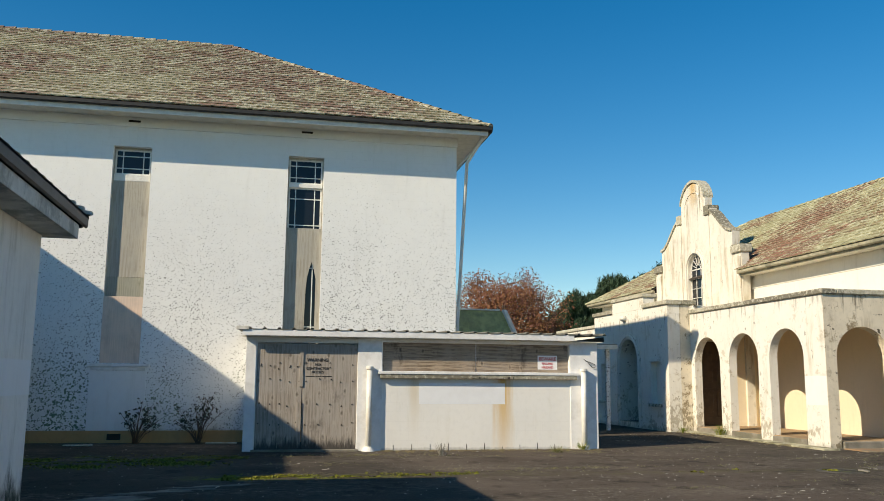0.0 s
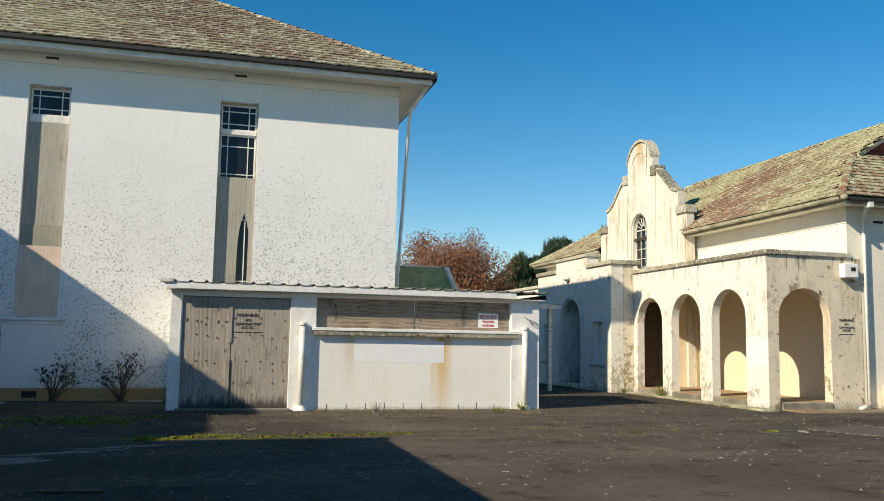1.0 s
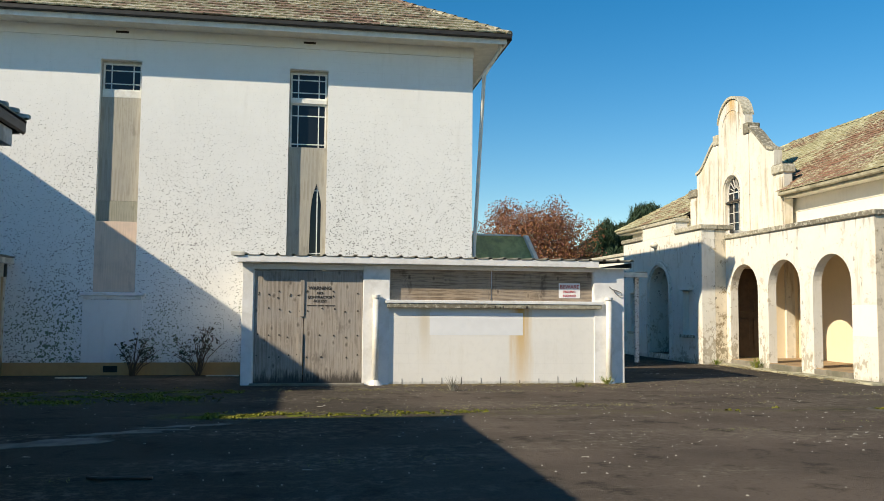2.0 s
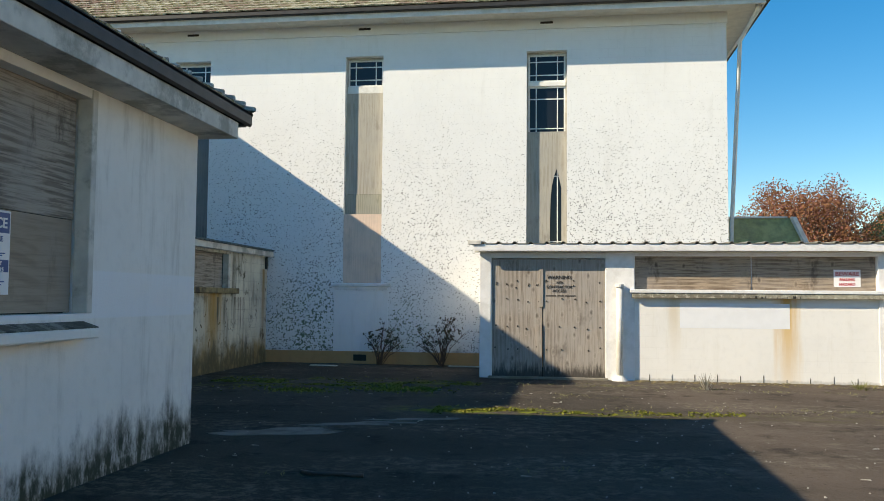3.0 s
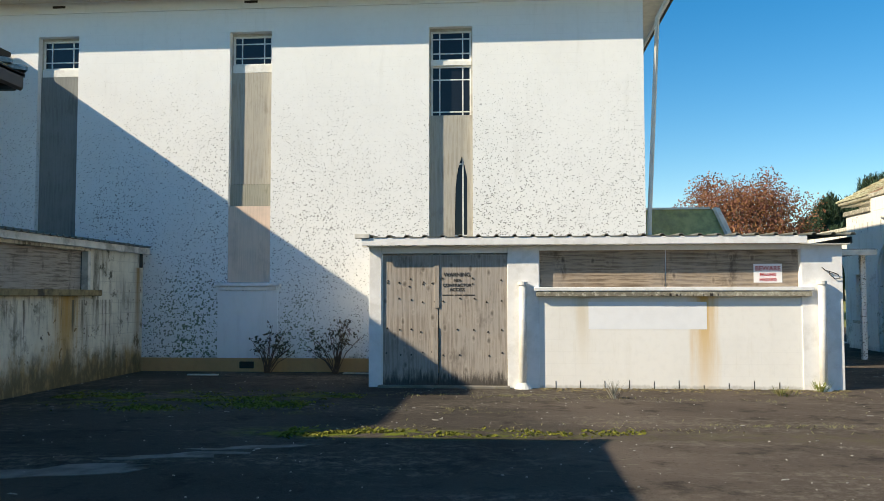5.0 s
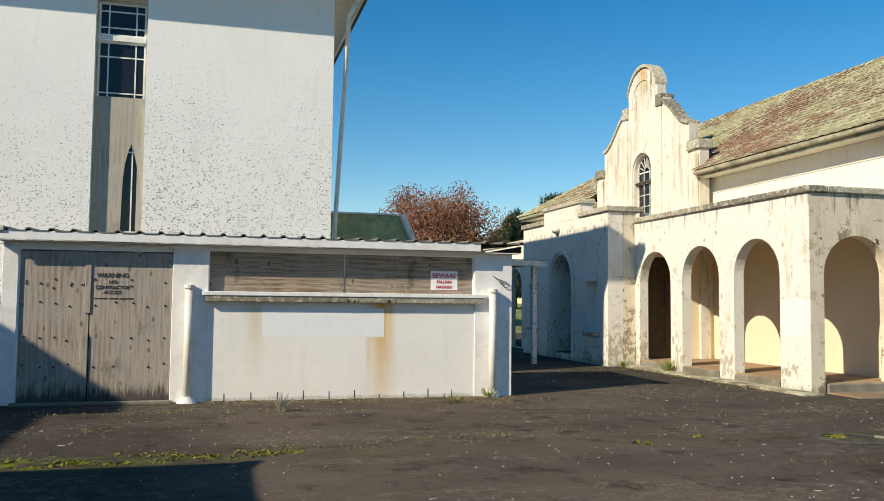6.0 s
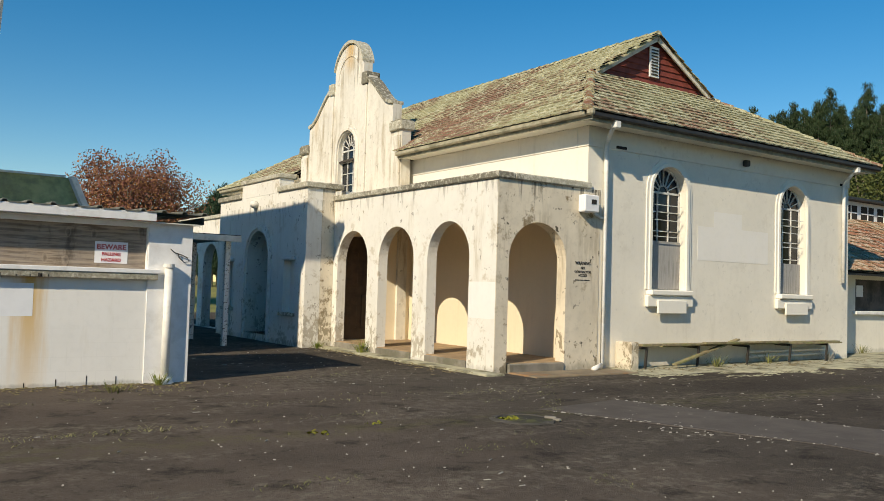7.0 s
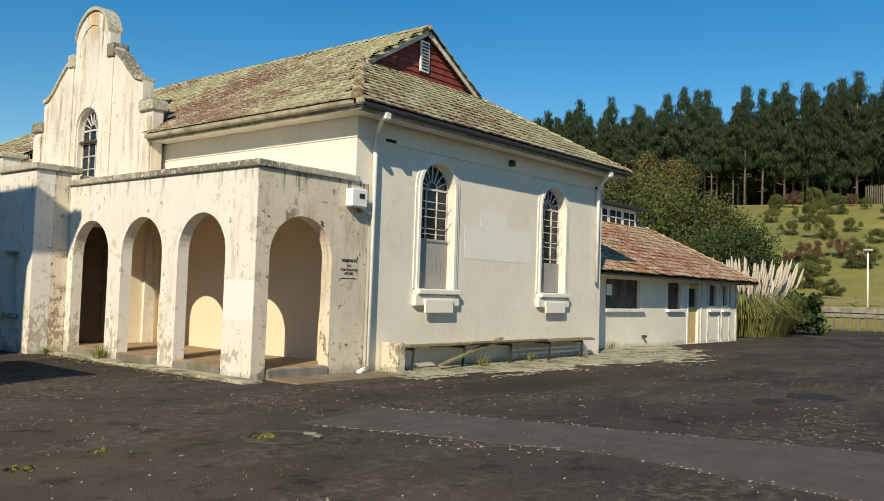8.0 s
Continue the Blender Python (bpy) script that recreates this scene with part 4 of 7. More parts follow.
    for i in range(11):
        x = 2.75 + i * 0.40
        box("crack", x, x + 0.012, SY - 0.004, SY + 0.01, 0.0, rnd.uniform(0.06, 0.14), M_dark, s, "", 0)
    for i in range(16):
        x = rnd.uniform(4.3, 5.7)
        box("drip_stain", x, x + rnd.uniform(0.012, 0.035), SY - 0.118, SY - 0.113, 1.512 - 0.0, 1.512 + rnd.uniform(0.01, 0.05), M_dark, s, "", 0)
    # roof
    rx0, rx1, ry0, ry1 = -0.56, 7.52, SY - 0.24, 20.78
    box("fascia", rx0 + 0.1, rx1 - 0.75, ry0 + 0.012, ry0 + 0.04, 2.365, 2.492, M_fascia, s, "white fascia board", 0.004)
    box("fascia", rx1 - 0.05, rx1 - 0.02, ry0 + 0.09, ry1, 2.36, 2.47, M_gutter_dark, s, "dark barge board", 0.004)
    box("soffit", rx0 + 0.1, rx1 - 0.06, ry0 + 0.09, SY - 0.022, 2.345, 2.362, M_soffit, s, "", 0)
    box("gutter", rx0 - 0.02, rx0 + 0.24, ry0 - 0.02, ry0 + 0.05, 2.48, 2.56, M_fascia_old, s, "short grey gutter end", 0.01)
    bm = bmesh.new()
    n = 27
    prof = []
    for i in range(n):
        a = rx0 + (rx1 - rx0) * i / n
        w = (rx1 - rx0) / n
        prof += [(a, 0.0), (a + 0.70 * w, 0.0), (a + 0.78 * w, 0.035), (a + 0.92 * w, 0.035)]
    prof.append((rx1, 0.0))
    front = [bm.verts.new((x, ry0, 2.505 + h)) for x, h in prof]
    back = [bm.verts.new((x, ry1, 2.59 + h)) for x, h in prof]
    for i in range(len(prof) - 1):
        bm.faces.new((front[i], front[i + 1], back[i + 1], back[i]))
    geo = bmesh.ops.extrude_face_region(bm, geom=list(bm.faces))
    bmesh.ops.translate(bm, verts=[v for v in geo["geom"] if isinstance(v, bmesh.types.BMVert)], vec=(0, 0, -0.014))
    part("roof", bm, M_corr, s, "ribbed iron roof with mossy edge")
    return s


shed()


def capped_pipe(x):
    p = thing("standpipe", "white painted vertical pipe with a cap", "pipe", (x, SY - 0.12, 0), "pipes on the shed front")
    bm = bmesh.new()
    tube(bm, [(x, SY - 0.10, 0.0), (x, SY - 0.10, 1.70)], 0.062, 14)
    part("shaft", bm, M_pipe, p, "", True)
    bm = bmesh.new()
    tube(bm, [(x, SY - 0.10, 1.70), (x, SY - 0.10, 1.755)], 0.082, 14)
    part("cap", bm, M_pipe, p)
    bm = bmesh.new()
    tube(bm, [(x, SY - 0.10, -0.03), (x, SY - 0.10, 0.03), (x, SY - 0.10, 0.09)], 0.17, 14, 0.07)
    part("foot", bm, M_pipe, p)


capped_pipe(2.215)
capped_pipe(7.02)


def hazard_sign():
    y = SY + 0.089
    s = thing("hazard_sign", "white sheet sign with red and black hazard lettering", "sign", (6.23, y, 1.89))
    box("sheet", 6.005, 6.462, y - 0.005, y - 0.001, 1.735, 2.045, M_sign, s, "", 0)
    lettering([("BEWARE", 0.105, 0.0)], (6.233, y - 0.0055, 1.935), (1, 0, 0), (0, 0, 1), M_signred, s)
    lettering([("FALLING", 0.068, 0.0), ("HAZARD", 0.068, 0.085)], (6.233, y - 0.0055, 1.845), (1, 0, 0), (0, 0, 1), M_signred, s)


hazard_sign()


def loose_cable():
    bm = bmesh.new()
    pts = [(7.05, SY - 0.04, 1.98), (7.10, SY - 0.05, 1.93), (7.20, SY - 0.06, 1.90), (7.30, SY - 0.05, 1.86), (7.33, SY - 0.05, 1.80), (7.25, SY - 0.05, 1.79), (7.17, SY - 0.05, 1.86), (7.16, SY - 0.05, 1.92)]
    tube(bm, pts, 0.008, 6)
    tagged(bm_object("loose_cable", bm, M_steel, True), "thin loop of loose wire on the shed corner", "cable")


loose_cable()


# ---- near building ----
NX, NY = -2.535, 10.32


def near_building():
    b = thing("low_building", "single-storey white rendered building with boarded windows and mould", "building", (-5.4, 0, 0))
    holes = [rect_hole(5.95, 8.37, 1.32, 3.02), rect_hole(0.6, 3.0, 1.32, 3.02)]
    part("wall", wall_bm(-9.0, NY, -0.04, 3.10, holes, face_x(NX, -1), 0.25), M_near, b, "white render with black mould at the foot")
    box("wall", -8.4, NX - 0.252, NY - 0.25, NY, -0.04, 3.10, M_near, b)
    box("wall", -8.4, -8.2, -9.0, NY - 0.252, -0.04, 3.10, M_near, b)
    box("wall", -8.4, NX - 0.252, -9.25, -9.002, -0.04, 3.10, M_near, b)
    for a, c in ((5.95, 8.37), (0.6, 3.0)):
        w = box("window", NX - 0.245, NX - 0.20, a - 0.02, c + 0.02, 1.3, 3.04, M_dark, b, "boarded window", 0)
        box("reveal_trim", NX - 0.12, NX + 0.012, c - 0.015, c + 0.06, 1.32, 3.09, M_fascia_old, w, "grey painted jamb", 0.006)
        box("ply_board", NX - 0.15, NX - 0.13, a, c - 0.016, 2.055, 3.02, M_ply_horiz, w, "silvered ply sheet", 0.002)
        box("ply_board", NX - 0.16, NX - 0.135, a, c - 0.016, 1.33, 2.05, M_ply_tan, w, "brown ply sheet", 0.002)
        bm = bmesh.new()
        vs = add_box(bm, NX - 0.13, NX + 0.14, a - 0.25, c - 0.03, 1.13, 1.29)
        for v in vs:
            if v.co.x > NX and v.co.z > 1.2:
                v.co.z -= 0.085
        bmesh.ops.bevel(bm, geom=list(bm.edges), offset=0.012, segments=1, affect="EDGES")
        part("sill", bm, M_near, w, "mouldy sloping concrete sill")
        bm = bmesh.new()
        for v in add_box(bm, NX - 0.13, NX + 0.13, a - 0.24, c - 0.04, 1.293, 1.302):
            if v.co.x > NX:
                v.co.z -= 0.082
        part("sill_lichen", bm, M_sill_lichen, w, "dark lichen on the sill")
    ex, ey = NX + 0.36, NY + 0.18
    box("soffit", NX + 0.003, ex - 0.03, -9.4, ey - 0.03, 3.10, 3.125, M_fascia_old, b, "grey painted soffit", 0)
    box("soffit", -8.7, NX + 0.002, NY + 0.003, ey - 0.03, 3.10, 3.125, M_fascia_old, b, "", 0)
    box("fascia", ex - 0.03, ex, -9.5, ey - 0.03, 3.10, 3.27, M_fascia_old, b, "grimy white fascia", 0.004)
    box("fascia", -8.7, ex, ey - 0.029, ey, 3.10, 3.27, M_fascia_old, b, "", 0.004)
    g = 0.05
    bm = bmesh.new()
    for a, c, d, e in ((ex + 0.002, ex + g, -9.5, ey + 0.27), (-8.8, ex, ey + 0.16, ey + 0.27)):
        add_box(bm, a, c, d, e, 3.272, 3.43, 0.02)
    part("gutter", bm, M_gutter_dark, b, "dark weathered gutter")
    zr, sl, run = 3.42, 0.55, 3.35
    tipx, tipy = ex + g, ey + 0.27
    tip, ridge = (tipx, tipy, zr), (tipx - run, tipy - run, zr + sl * run)
    rb = (tipx - run, -6.0, zr + sl * run)
    roof = sheet("roof", [(tipx, -9.6, zr), tip, ridge, rb], M_under, b, "hipped metal tile roof", 0.03)
    sheet("roof_end", [tip, (tipx - 2 * run, tipy, zr), ridge], M_under, b, "", 0.03)
    sheet("roof_back", [(tipx - 2 * run, tipy, zr), (tipx - 2 * run, -9.6, zr), rb, ridge], M_under, b, "", 0.03)
    sheet("roof_end", [(tipx - 2 * run, -9.6, zr), (tipx, -9.6, zr), rb], M_under, b, "", 0.03)
    up = Vector((-1, 0, sl)).normalized()
    S = run / abs(up.x)
    k = abs(up.x)
    L = tipy + 2.0
    shared = tile_mesh(M_tile_grey)
    roof_plane((tipx - 0.07, -2.0, zr + 0.005), (0, 1, 0), up, L, S, lambda u, v: u < L - v * k + 0.1 and v < S, lambda u, v: u > L - 7.0, roof, M_tile_grey, shared, seed=8)
    hip_caps(roof, tip, ridge, M_cap_grey, r=0.075, step=0.24, pitch=0.125)
    return b


near_building()


def notice_sign():
    y0, y1, x = 7.14, 7.59, NX - 0.128
    s = thing("notice_sign", "blue and white safety notice on the boarded window", "sign", (x, 7.2, 1.75))
    box("sheet", x - 0.001, x + 0.004, y0, y1, 1.46, 2.04, M_sign, s, "", 0)
    bm = bmesh.new()
    add_box(bm, x + 0.0045, x + 0.006, y0 + 0.012, y1 - 0.012, 1.885, 2.025)
    add_box(bm, x + 0.0045, x + 0.006, y0 + 0.012, y1 - 0.012, 1.615, 1.70)
    part("panel", bm, M_signblue, s, "blue printed panel")
    lettering([("NOTICE", 0.10, 0.0)], (x + 0.006, (y0 + y1) / 2, 1.92), (0, 1, 0), (0, 0, 1), M_sign, s)
    lettering([("MULTIPLE", 0.052, 0.0), ("AREA", 0.052, 0.06)], (x + 0.005, (y0 + y1) / 2 + 0.03, 1.825), (0, 1, 0), (0, 0, 1), M_signblue, s)
    lettering([("SAFETY", 0.042, 0.0), ("ACT 2015", 0.042, 0.044)], (x + 0.006, (y0 + y1) / 2 + 0.07, 1.662), (0, 1, 0), (0, 0, 1), M_sign, s)
    lettering([("ENTER", 0.045, 0.0)], (x + 0.005, (y0 + y1) / 2 + 0.04, 1.575), (0, 1, 0), (0, 0, 1), M_signblue, s)
    bm = bmesh.new()
    for i, z in enumerate((1.74, 1.725, 1.71, 1.545, 1.525, 1.50)):
        add_box(bm, x + 0.0045, x + 0.0055, y0 + 0.05, y1 - 0.05 - 0.03 * (i % 3), z, z + 0.008)
    part("small_print", bm, M_signblue, s)


notice_sign()


# ---- lean-to against the white building ----
def lean_to():
    b = thing("lean_to", "low stained block lean-to with a boarded window", "outbuilding", (-6.5, 18, 0))
    X = -5.52
    part("wall", wall_bm(12.5, MY - 0.04, -0.03, 2.40, [rect_hole(15.2, 18.6, 1.64, 2.33)], face_x(X, -1), 0.2), M_lean, b, "block wall streaked with rust and mould")
    box("wall", -8.1, X - 0.202, 12.5, 12.7, -0.03, 2.40, M_lean, b)
    w = box("window", X - 0.19, X - 0.16, 15.2, 18.6, 1.62, 2.35, M_dark, b, "boarded strip window", 0)
    box("ply_board", X - 0.155, X - 0.13, 15.2, 18.5, 1.64, 2.33, M_ply_horiz, w, "grey ply strip", 0.002)
    box("frame", X - 0.12, X + 0.004, 18.5, 18.60, 1.64, 2.33, M_fascia_old, w, "", 0.003)
    box("sill", X - 0.1, X + 0.12, 15.0, 18.82, 1.53, 1.64, M_sill_dark, w, "black-stained concrete sill", 0.012)
    box("fascia", X + 0.12, X + 0.145, 12.3, MY - 0.04, 2.38, 2.50, M_fascia_old, b, "white fascia", 0.004)
    box("soffit", X + 0.003, X + 0.12, 12.3, MY - 0.05, 2.385, 2.40, M_fascia, b, "", 0)
    bm = bmesh.new()
    n = 42
    prof = []
    for i in range(n):
        a = 12.3 + (MY - 0.05 - 12.3) * i / n
        d = (MY - 0.05 - 12.3) / n
        prof += [(a, 0.0), (a + 0.6 * d, 0.0), (a + 0.75 * d, 0.03), (a + 0.9 * d, 0.03)]
    f = [bm.verts.new((X + 0.19, y, 2.515 + h)) for y, h in prof]
    r = [bm.verts.new((-8.15, y, 2.68 + h)) for y, h in prof]
    for i in range(len(prof) - 1):
        bm.faces.new((f[i], f[i + 1], r[i + 1], r[i]))
    geo = bmesh.ops.extrude_face_region(bm, geom=list(bm.faces))
    bmesh.ops.translate(bm, verts=[v for v in geo["geom"] if isinstance(v, bmesh.types.BMVert)], vec=(0, 0, -0.012))
    part("roof", bm, M_corr, b, "ribbed iron roof")
    bm = bmesh.new()
    tube(bm, [(X + 0.06, 20.55, 2.38), (X + 0.06, 20.55, 2.1)], 0.035, 8)
    part("spout", bm, M_steel, b, "rusty spout")
    return b


lean_to()


def west_wing():
    """Unseen tall block on the west, its cut-back eaves shaped to cast the shadow."""
    b = thing("west_wing", "unseen plain white block that shapes the light in the yard", "building", (-12, 15, 0))
    z = 6.5
    box("wall", -16.0, -10.7, 4.0, 12.6, 0.0, z, M_white_plain, b)
    box("wall", -16.0, -9.05, 12.602, 20.6, 0.0, z, M_white_plain, b)
    roof = ((-16.4, 3.6), (-10.13, 3.6), (-10.13, 8.59), (-9.37, 9.53), (-9.37, 12.604), (-8.47, 12.604), (-8.47, 20.75), (-16.4, 20.75))
    sheet("roof", [(x, y, z + 0.163) for x, y in roof], M_under, b, "", 0.16)


west_wing()


def east_wing():
    """Plain unseen block behind the camera, added to bounce sunlight onto the near wall."""
    b = thing("east_wing", "unseen plain white block that shapes the light in the yard", "building", (20, -6, 0))
    box("wall", 16.0, 24.0, -16.0, 3.5, -0.03, 5.4, M_white_plain, b)
    box("roof", 15.4, 24.6, -16.6, 4.1, 5.402, 5.6, M_under, b)


east_wing()


# ---- arcaded hall ----
HX, HY, HX1, HY1 = 15.0, 17.5, 24.35, 36.1
PX = 12.75


def gutter_run(parent, a, b, material, name="gutter"):
    bm = bmesh.new()
    bar(bm, a, b, 0.12, 0.11)
    bmesh.ops.bevel(bm, geom=list(bm.edges), offset=0.025, segments=1, affect="EDGES")
    return part(name, bm, material, parent)


def arch_trim(parent, c, z0, zs, r, place, width, depth, material, name, steps=20):
    """A raised moulding round an arched opening: two legs and the round head."""
    path = [(c - r, z0), (c - r, zs)] + [(c - r * math.cos(math.pi * k / steps), zs + r * math.sin(math.pi * k / steps)) for k in range(1, steps)] + [(c + r, zs), (c + r, z0)]
    bm = bmesh.new()
    rings = []
    for u, z in path:
        if z <= zs:
            n = (-1.0 if u < c else 1.0, 0.0)
        else:
            l = math.hypot(u - c, z - zs)
            n = ((u - c) / l, (z - zs) / l)
        prof = ((0.0, 0.0), (0.0, depth), (width * 0.45, depth), (width * 0.55, depth * 0.5), (width, depth * 0.5), (width, 0.0))
        rings.append([bm.verts.new(place(u + n[0] * w, -d, z + n[1] * w)) for w, d in prof])
    for q0, q1 in zip(rings, rings[1:]):
        for k in range(5):
            bm.faces.new((q0[k], q0[k + 1], q1[k + 1], q1[k]))
    bm.faces.new(rings[0]), bm.faces.new(rings[-1][::-1])
    return part(name, bm, material, parent)


def fan_window(parent, c, half, z0, zs, place, cols, rows, board, back):
    """Round-headed window: glass, glazing bars in rows and columns, a fan in the head, ply over the foot."""
    bm = bmesh.new()
    pts = [(c - half, z0), (c + half, z0)] + [(c + half * math.cos(math.pi * k / 16), zs + half * math.sin(math.pi * k / 16)) for k in range(17)]
    bm.faces.new([bm.verts.new(place(u, back, z)) for u, z in pts])
    w = part("window", bm, M_glass, parent, "round-headed window with white glazing bars")
    bm = bmesh.new()

    def stick(u0, z0_, u1, z1_, t=0.03):
        bar(bm, place(u0, back - 0.02, z0_), place(u1, back - 0.02, z1_), t * 0.85, 0.03, Vector(place(0, 1, 0)) - Vector(place(0, 0, 0)))
    for k in range(cols + 1):
        u = c - half + 2 * half * k / cols
        stick(u, z0, u, zs, 0.05 if k in (0, cols) else 0.026)
    for k in range(rows + 1):
        z = z0 + (zs - z0) * k / rows
        stick(c - half, z, c + half, z, 0.05 if k in (0, rows) else 0.026)
    for k in range(1, 8):
        a = math.pi * k / 8
        stick(c + 0.3 * half * math.cos(a), zs + 0.3 * half * math.sin(a), c + half * math.cos(a), zs + half * math.sin(a), 0.022)
    for rr, t in ((0.3, 0.022), (1.0, 0.05)):
        for k in range(12):
            a, b = math.pi * k / 12, math.pi * (k + 1) / 12
            stick(c + rr * half * math.cos(a), zs + rr * half * math.sin(a), c + rr * half * math.cos(b), zs + rr * half * math.sin(b), t)
    part("glazing_frame", bm, M_frame_old, w)
    if board:
        bm = bmesh.new()
        p, q = place(c - half, back - 0.06, z0), place(c + half, back - 0.04, board)
        add_box(bm, min(p[0], q[0]), max(p[0], q[0]), min(p[1], q[1]), max(p[1], q[1]), z0, board)
        part("ply_board", bm, M_ply_hall, w, "grey ply over the lower panes")
    return w


def pediment_top(u):
    """Outline of the curved Dutch gable about its middle, height against the distance from it."""
    d = abs(u - 26.87)
    if d < 0.86:
        return 7.50 + 0.98 * math.sqrt(max(0.0, 1 - (d / 0.90) ** 2))
    if d < 1.16:
        return 7.36
    if d < 2.42:
        k = (d - 1.16) / 1.26
        return 7.26 - 0.90 * smooth(-0.15, 1.0, k)
    if d < 2.50:
        return 6.34
    if d < 3.0:
        return 5.76
    return 5.0


def hall():
    b = thing("arcaded_hall", "cream rendered hall with arcaded porch, curved gable and tiled hip roof", "building", (19.5, 26.8, 0))
    ZE = 4.82
    # end wall with two round-headed windows
    wins = [(17.40, 0.54), (21.90, 0.54)]
    part("wall", wall_bm(HX, HX1, -0.03, 4.42, [arch_hole(c - h, c + h, 1.62, 3.70) for c, h in wins], face_y(HY), 0.3), M_grey, b, "grey-cream render with a pale repainted patch")
    box("frieze", HX - 0.02, HX1 + 0.02, HY - 0.025, HY + 0.3, 4.422, ZE, M_grey, b)
    part("wall", wall_bm(HY + 0.302, HY1, -0.03, 3.40, [rect_hole(26.2, 27.5, 0.2, 2.5)], face_x(HX), 0.3), M_cream_bounce, b, "cream porch wall, bounced warmth in its colour")
    box("wall", HX, HX + 0.3, HY + 0.302, HY1, 3.402, 4.42, M_cream_pale, b, "sunlit pale cream render", 0)
    box("frieze", HX - 0.02, HX + 0.3, HY + 0.302, HY1, 4.422, ZE, M_cream_pale, b)
    box("wall", HX1 - 0.3, HX1, HY + 0.302, HY1, -0.03, ZE, M_grey, b)
    box("wall", HX, HX1, HY1 + 0.002, HY1 + 0.3, -0.03, ZE, M_grey, b)
    bm = bmesh.new()
    for a, c, z0, z1 in ((18.35, 20.9, 2.30, 3.05), (18.9, 19.9, 3.05, 3.40)):
        add_box(bm, a, c, HY - 0.004, HY - 0.001, z0, z1)
    part("paint_patch", bm, M_patch_grey, b, "pale grey repainted patch")
    pl = face_y(HY)
    for c, h in wins:
        w = fan_window(b, c, h - 0.02, 1.64, 3.70, pl, 3, 5, 2.66 if c < 20 else 2.36, 0.19)
        arch_trim(w, c, 1.62, 3.70, h + 0.01, pl, 0.16, 0.05, M_trim, "surround")
        box("sill", c - 0.66, c + 0.66, HY - 0.16, HY + 0.20, 1.50, 1.615, M_trim, w, "moulded cream sill", 0.02)
        box("sill_bed", c - 0.72, c + 0.72, HY - 0.10, HY - 0.002, 1.26, 1.498, M_trim, w, "", 0.02)
        box("apron", c - 0.45, c + 0.45, HY - 0.15, HY - 0.102, 1.12, 1.40, M_trim, w, "plain block under the sill", 0.012)
        bm = bmesh.new()
        for z in (2.75, 3.1, 3.42):
            bar(bm, (c - 0.42, HY + 0.02, z), (c + 0.44, HY + 0.02, z), 0.014)
        part("guard_grille", bm, M_frame, w, "white painted guard bars")
    # porch arcade
    part("arcade_wall", wall_bm(HY, 23.95, -0.03, 3.56, [arch_hole(18.32, 19.76, 0.0, 2.12), arch_hole(20.28, 21.72, 0.0, 2.10), arch_hole(22.22, 23.68, 0.0, 2.07)], face_x(PX), 0.23), M_cream, b, "weathered cream arcade")
    part("arcade_wall", wall_bm(PX + 0.232, HX - 0.002, -0.03, 3.56, [arch_hole(13.04, 14.46, 0.0, 2.10)], face_y(HY - 0.012), 0.26), M_grey_worn, b, "stained grey-cream end arch")
    box("arcade_facing", PX + 0.003, PX + 0.231, HY - 0.012, HY - 0.001, -0.03, 3.56, M_grey_worn, b, "stained grey-cream corner", 0)
    box("arcade_facing", HX - 0.001, HX + 0.34, HY - 0.012, HY - 0.001, -0.03, 3.56, M_grey_worn, b, "stained grey-cream facing", 0)
    cop = bmesh.new()
    add_box(cop, PX - 0.06, PX + 0.36, HY - 0.07, 23.95, 3.562, 3.69, 0.02)
    part("coping", cop, M_coping, b, "lichened coping")
    cop = bmesh.new()
    add_box(cop, PX + 0.362, HX + 0.06, HY - 0.07, HY + 0.36, 3.562, 3.69, 0.02)
    part("coping", cop, M_coping, b)
    box("porch_roof", PX + 0.302, HX - 0.03, HY + 0.31, 23.95, 3.25, 3.40, M_cream_bounce, b, "cream porch ceiling, bounced warmth in its colour", 0)
    box("porch_floor", PX + 0.02, HX - 0.002, HY + 0.03, 23.94, -0.03, 0.17, M_porchfloor, b, "worn tan porch floor", 0.015)
    for a, c in ((18.34, 19.74), (20.30, 21.70), (22.24, 23.66)):
        box("threshold", PX - 0.03, PX + 0.225, a, c, -0.02, 0.16, M_concrete, b, "concrete threshold", 0.015)
    box("threshold", 13.08, 14.44, HY - 0.05, HY + 0.30, -0.02, 0.165, M_concrete, b, "concrete threshold", 0.015)
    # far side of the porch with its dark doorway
    part("porch_side_wall", wall_bm(12.86, HX - 0.002, 0.0, 3.24, [rect_hole(12.98, 14.25, 0.17, 2.75)], face_y(23.95), 0.2), M_cream_bounce, b)
    box("door", 13.0, 14.23, 24.12, 24.16, 0.18, 2.74, M_doorwood, b, "dark brown panelled door")
    for z in (0.45, 1.5):
        box("door_panel", 13.12, 13.55, 24.10, 24.118, z, z + 0.85, M_doorwood, b)
        box("door_panel", 13.68, 14.11, 24.10, 24.118, z, z + 0.85, M_doorwood, b)
    # middle block before the gable
    BX, BY0, BY1 = 12.0, 23.9, 29.84
    part("block_wall", wall_bm(BY0, BY1, -0.03, 3.84, [arch_hole(26.12, 27.62, 0.17, 2.15), rect_hole(24.5, 25.15, 0.82, 2.10), rect_hole(28.6, 29.25, 0.82, 2.10)], face_x(BX), 0.4), M_cream, b, "weathered cream block")
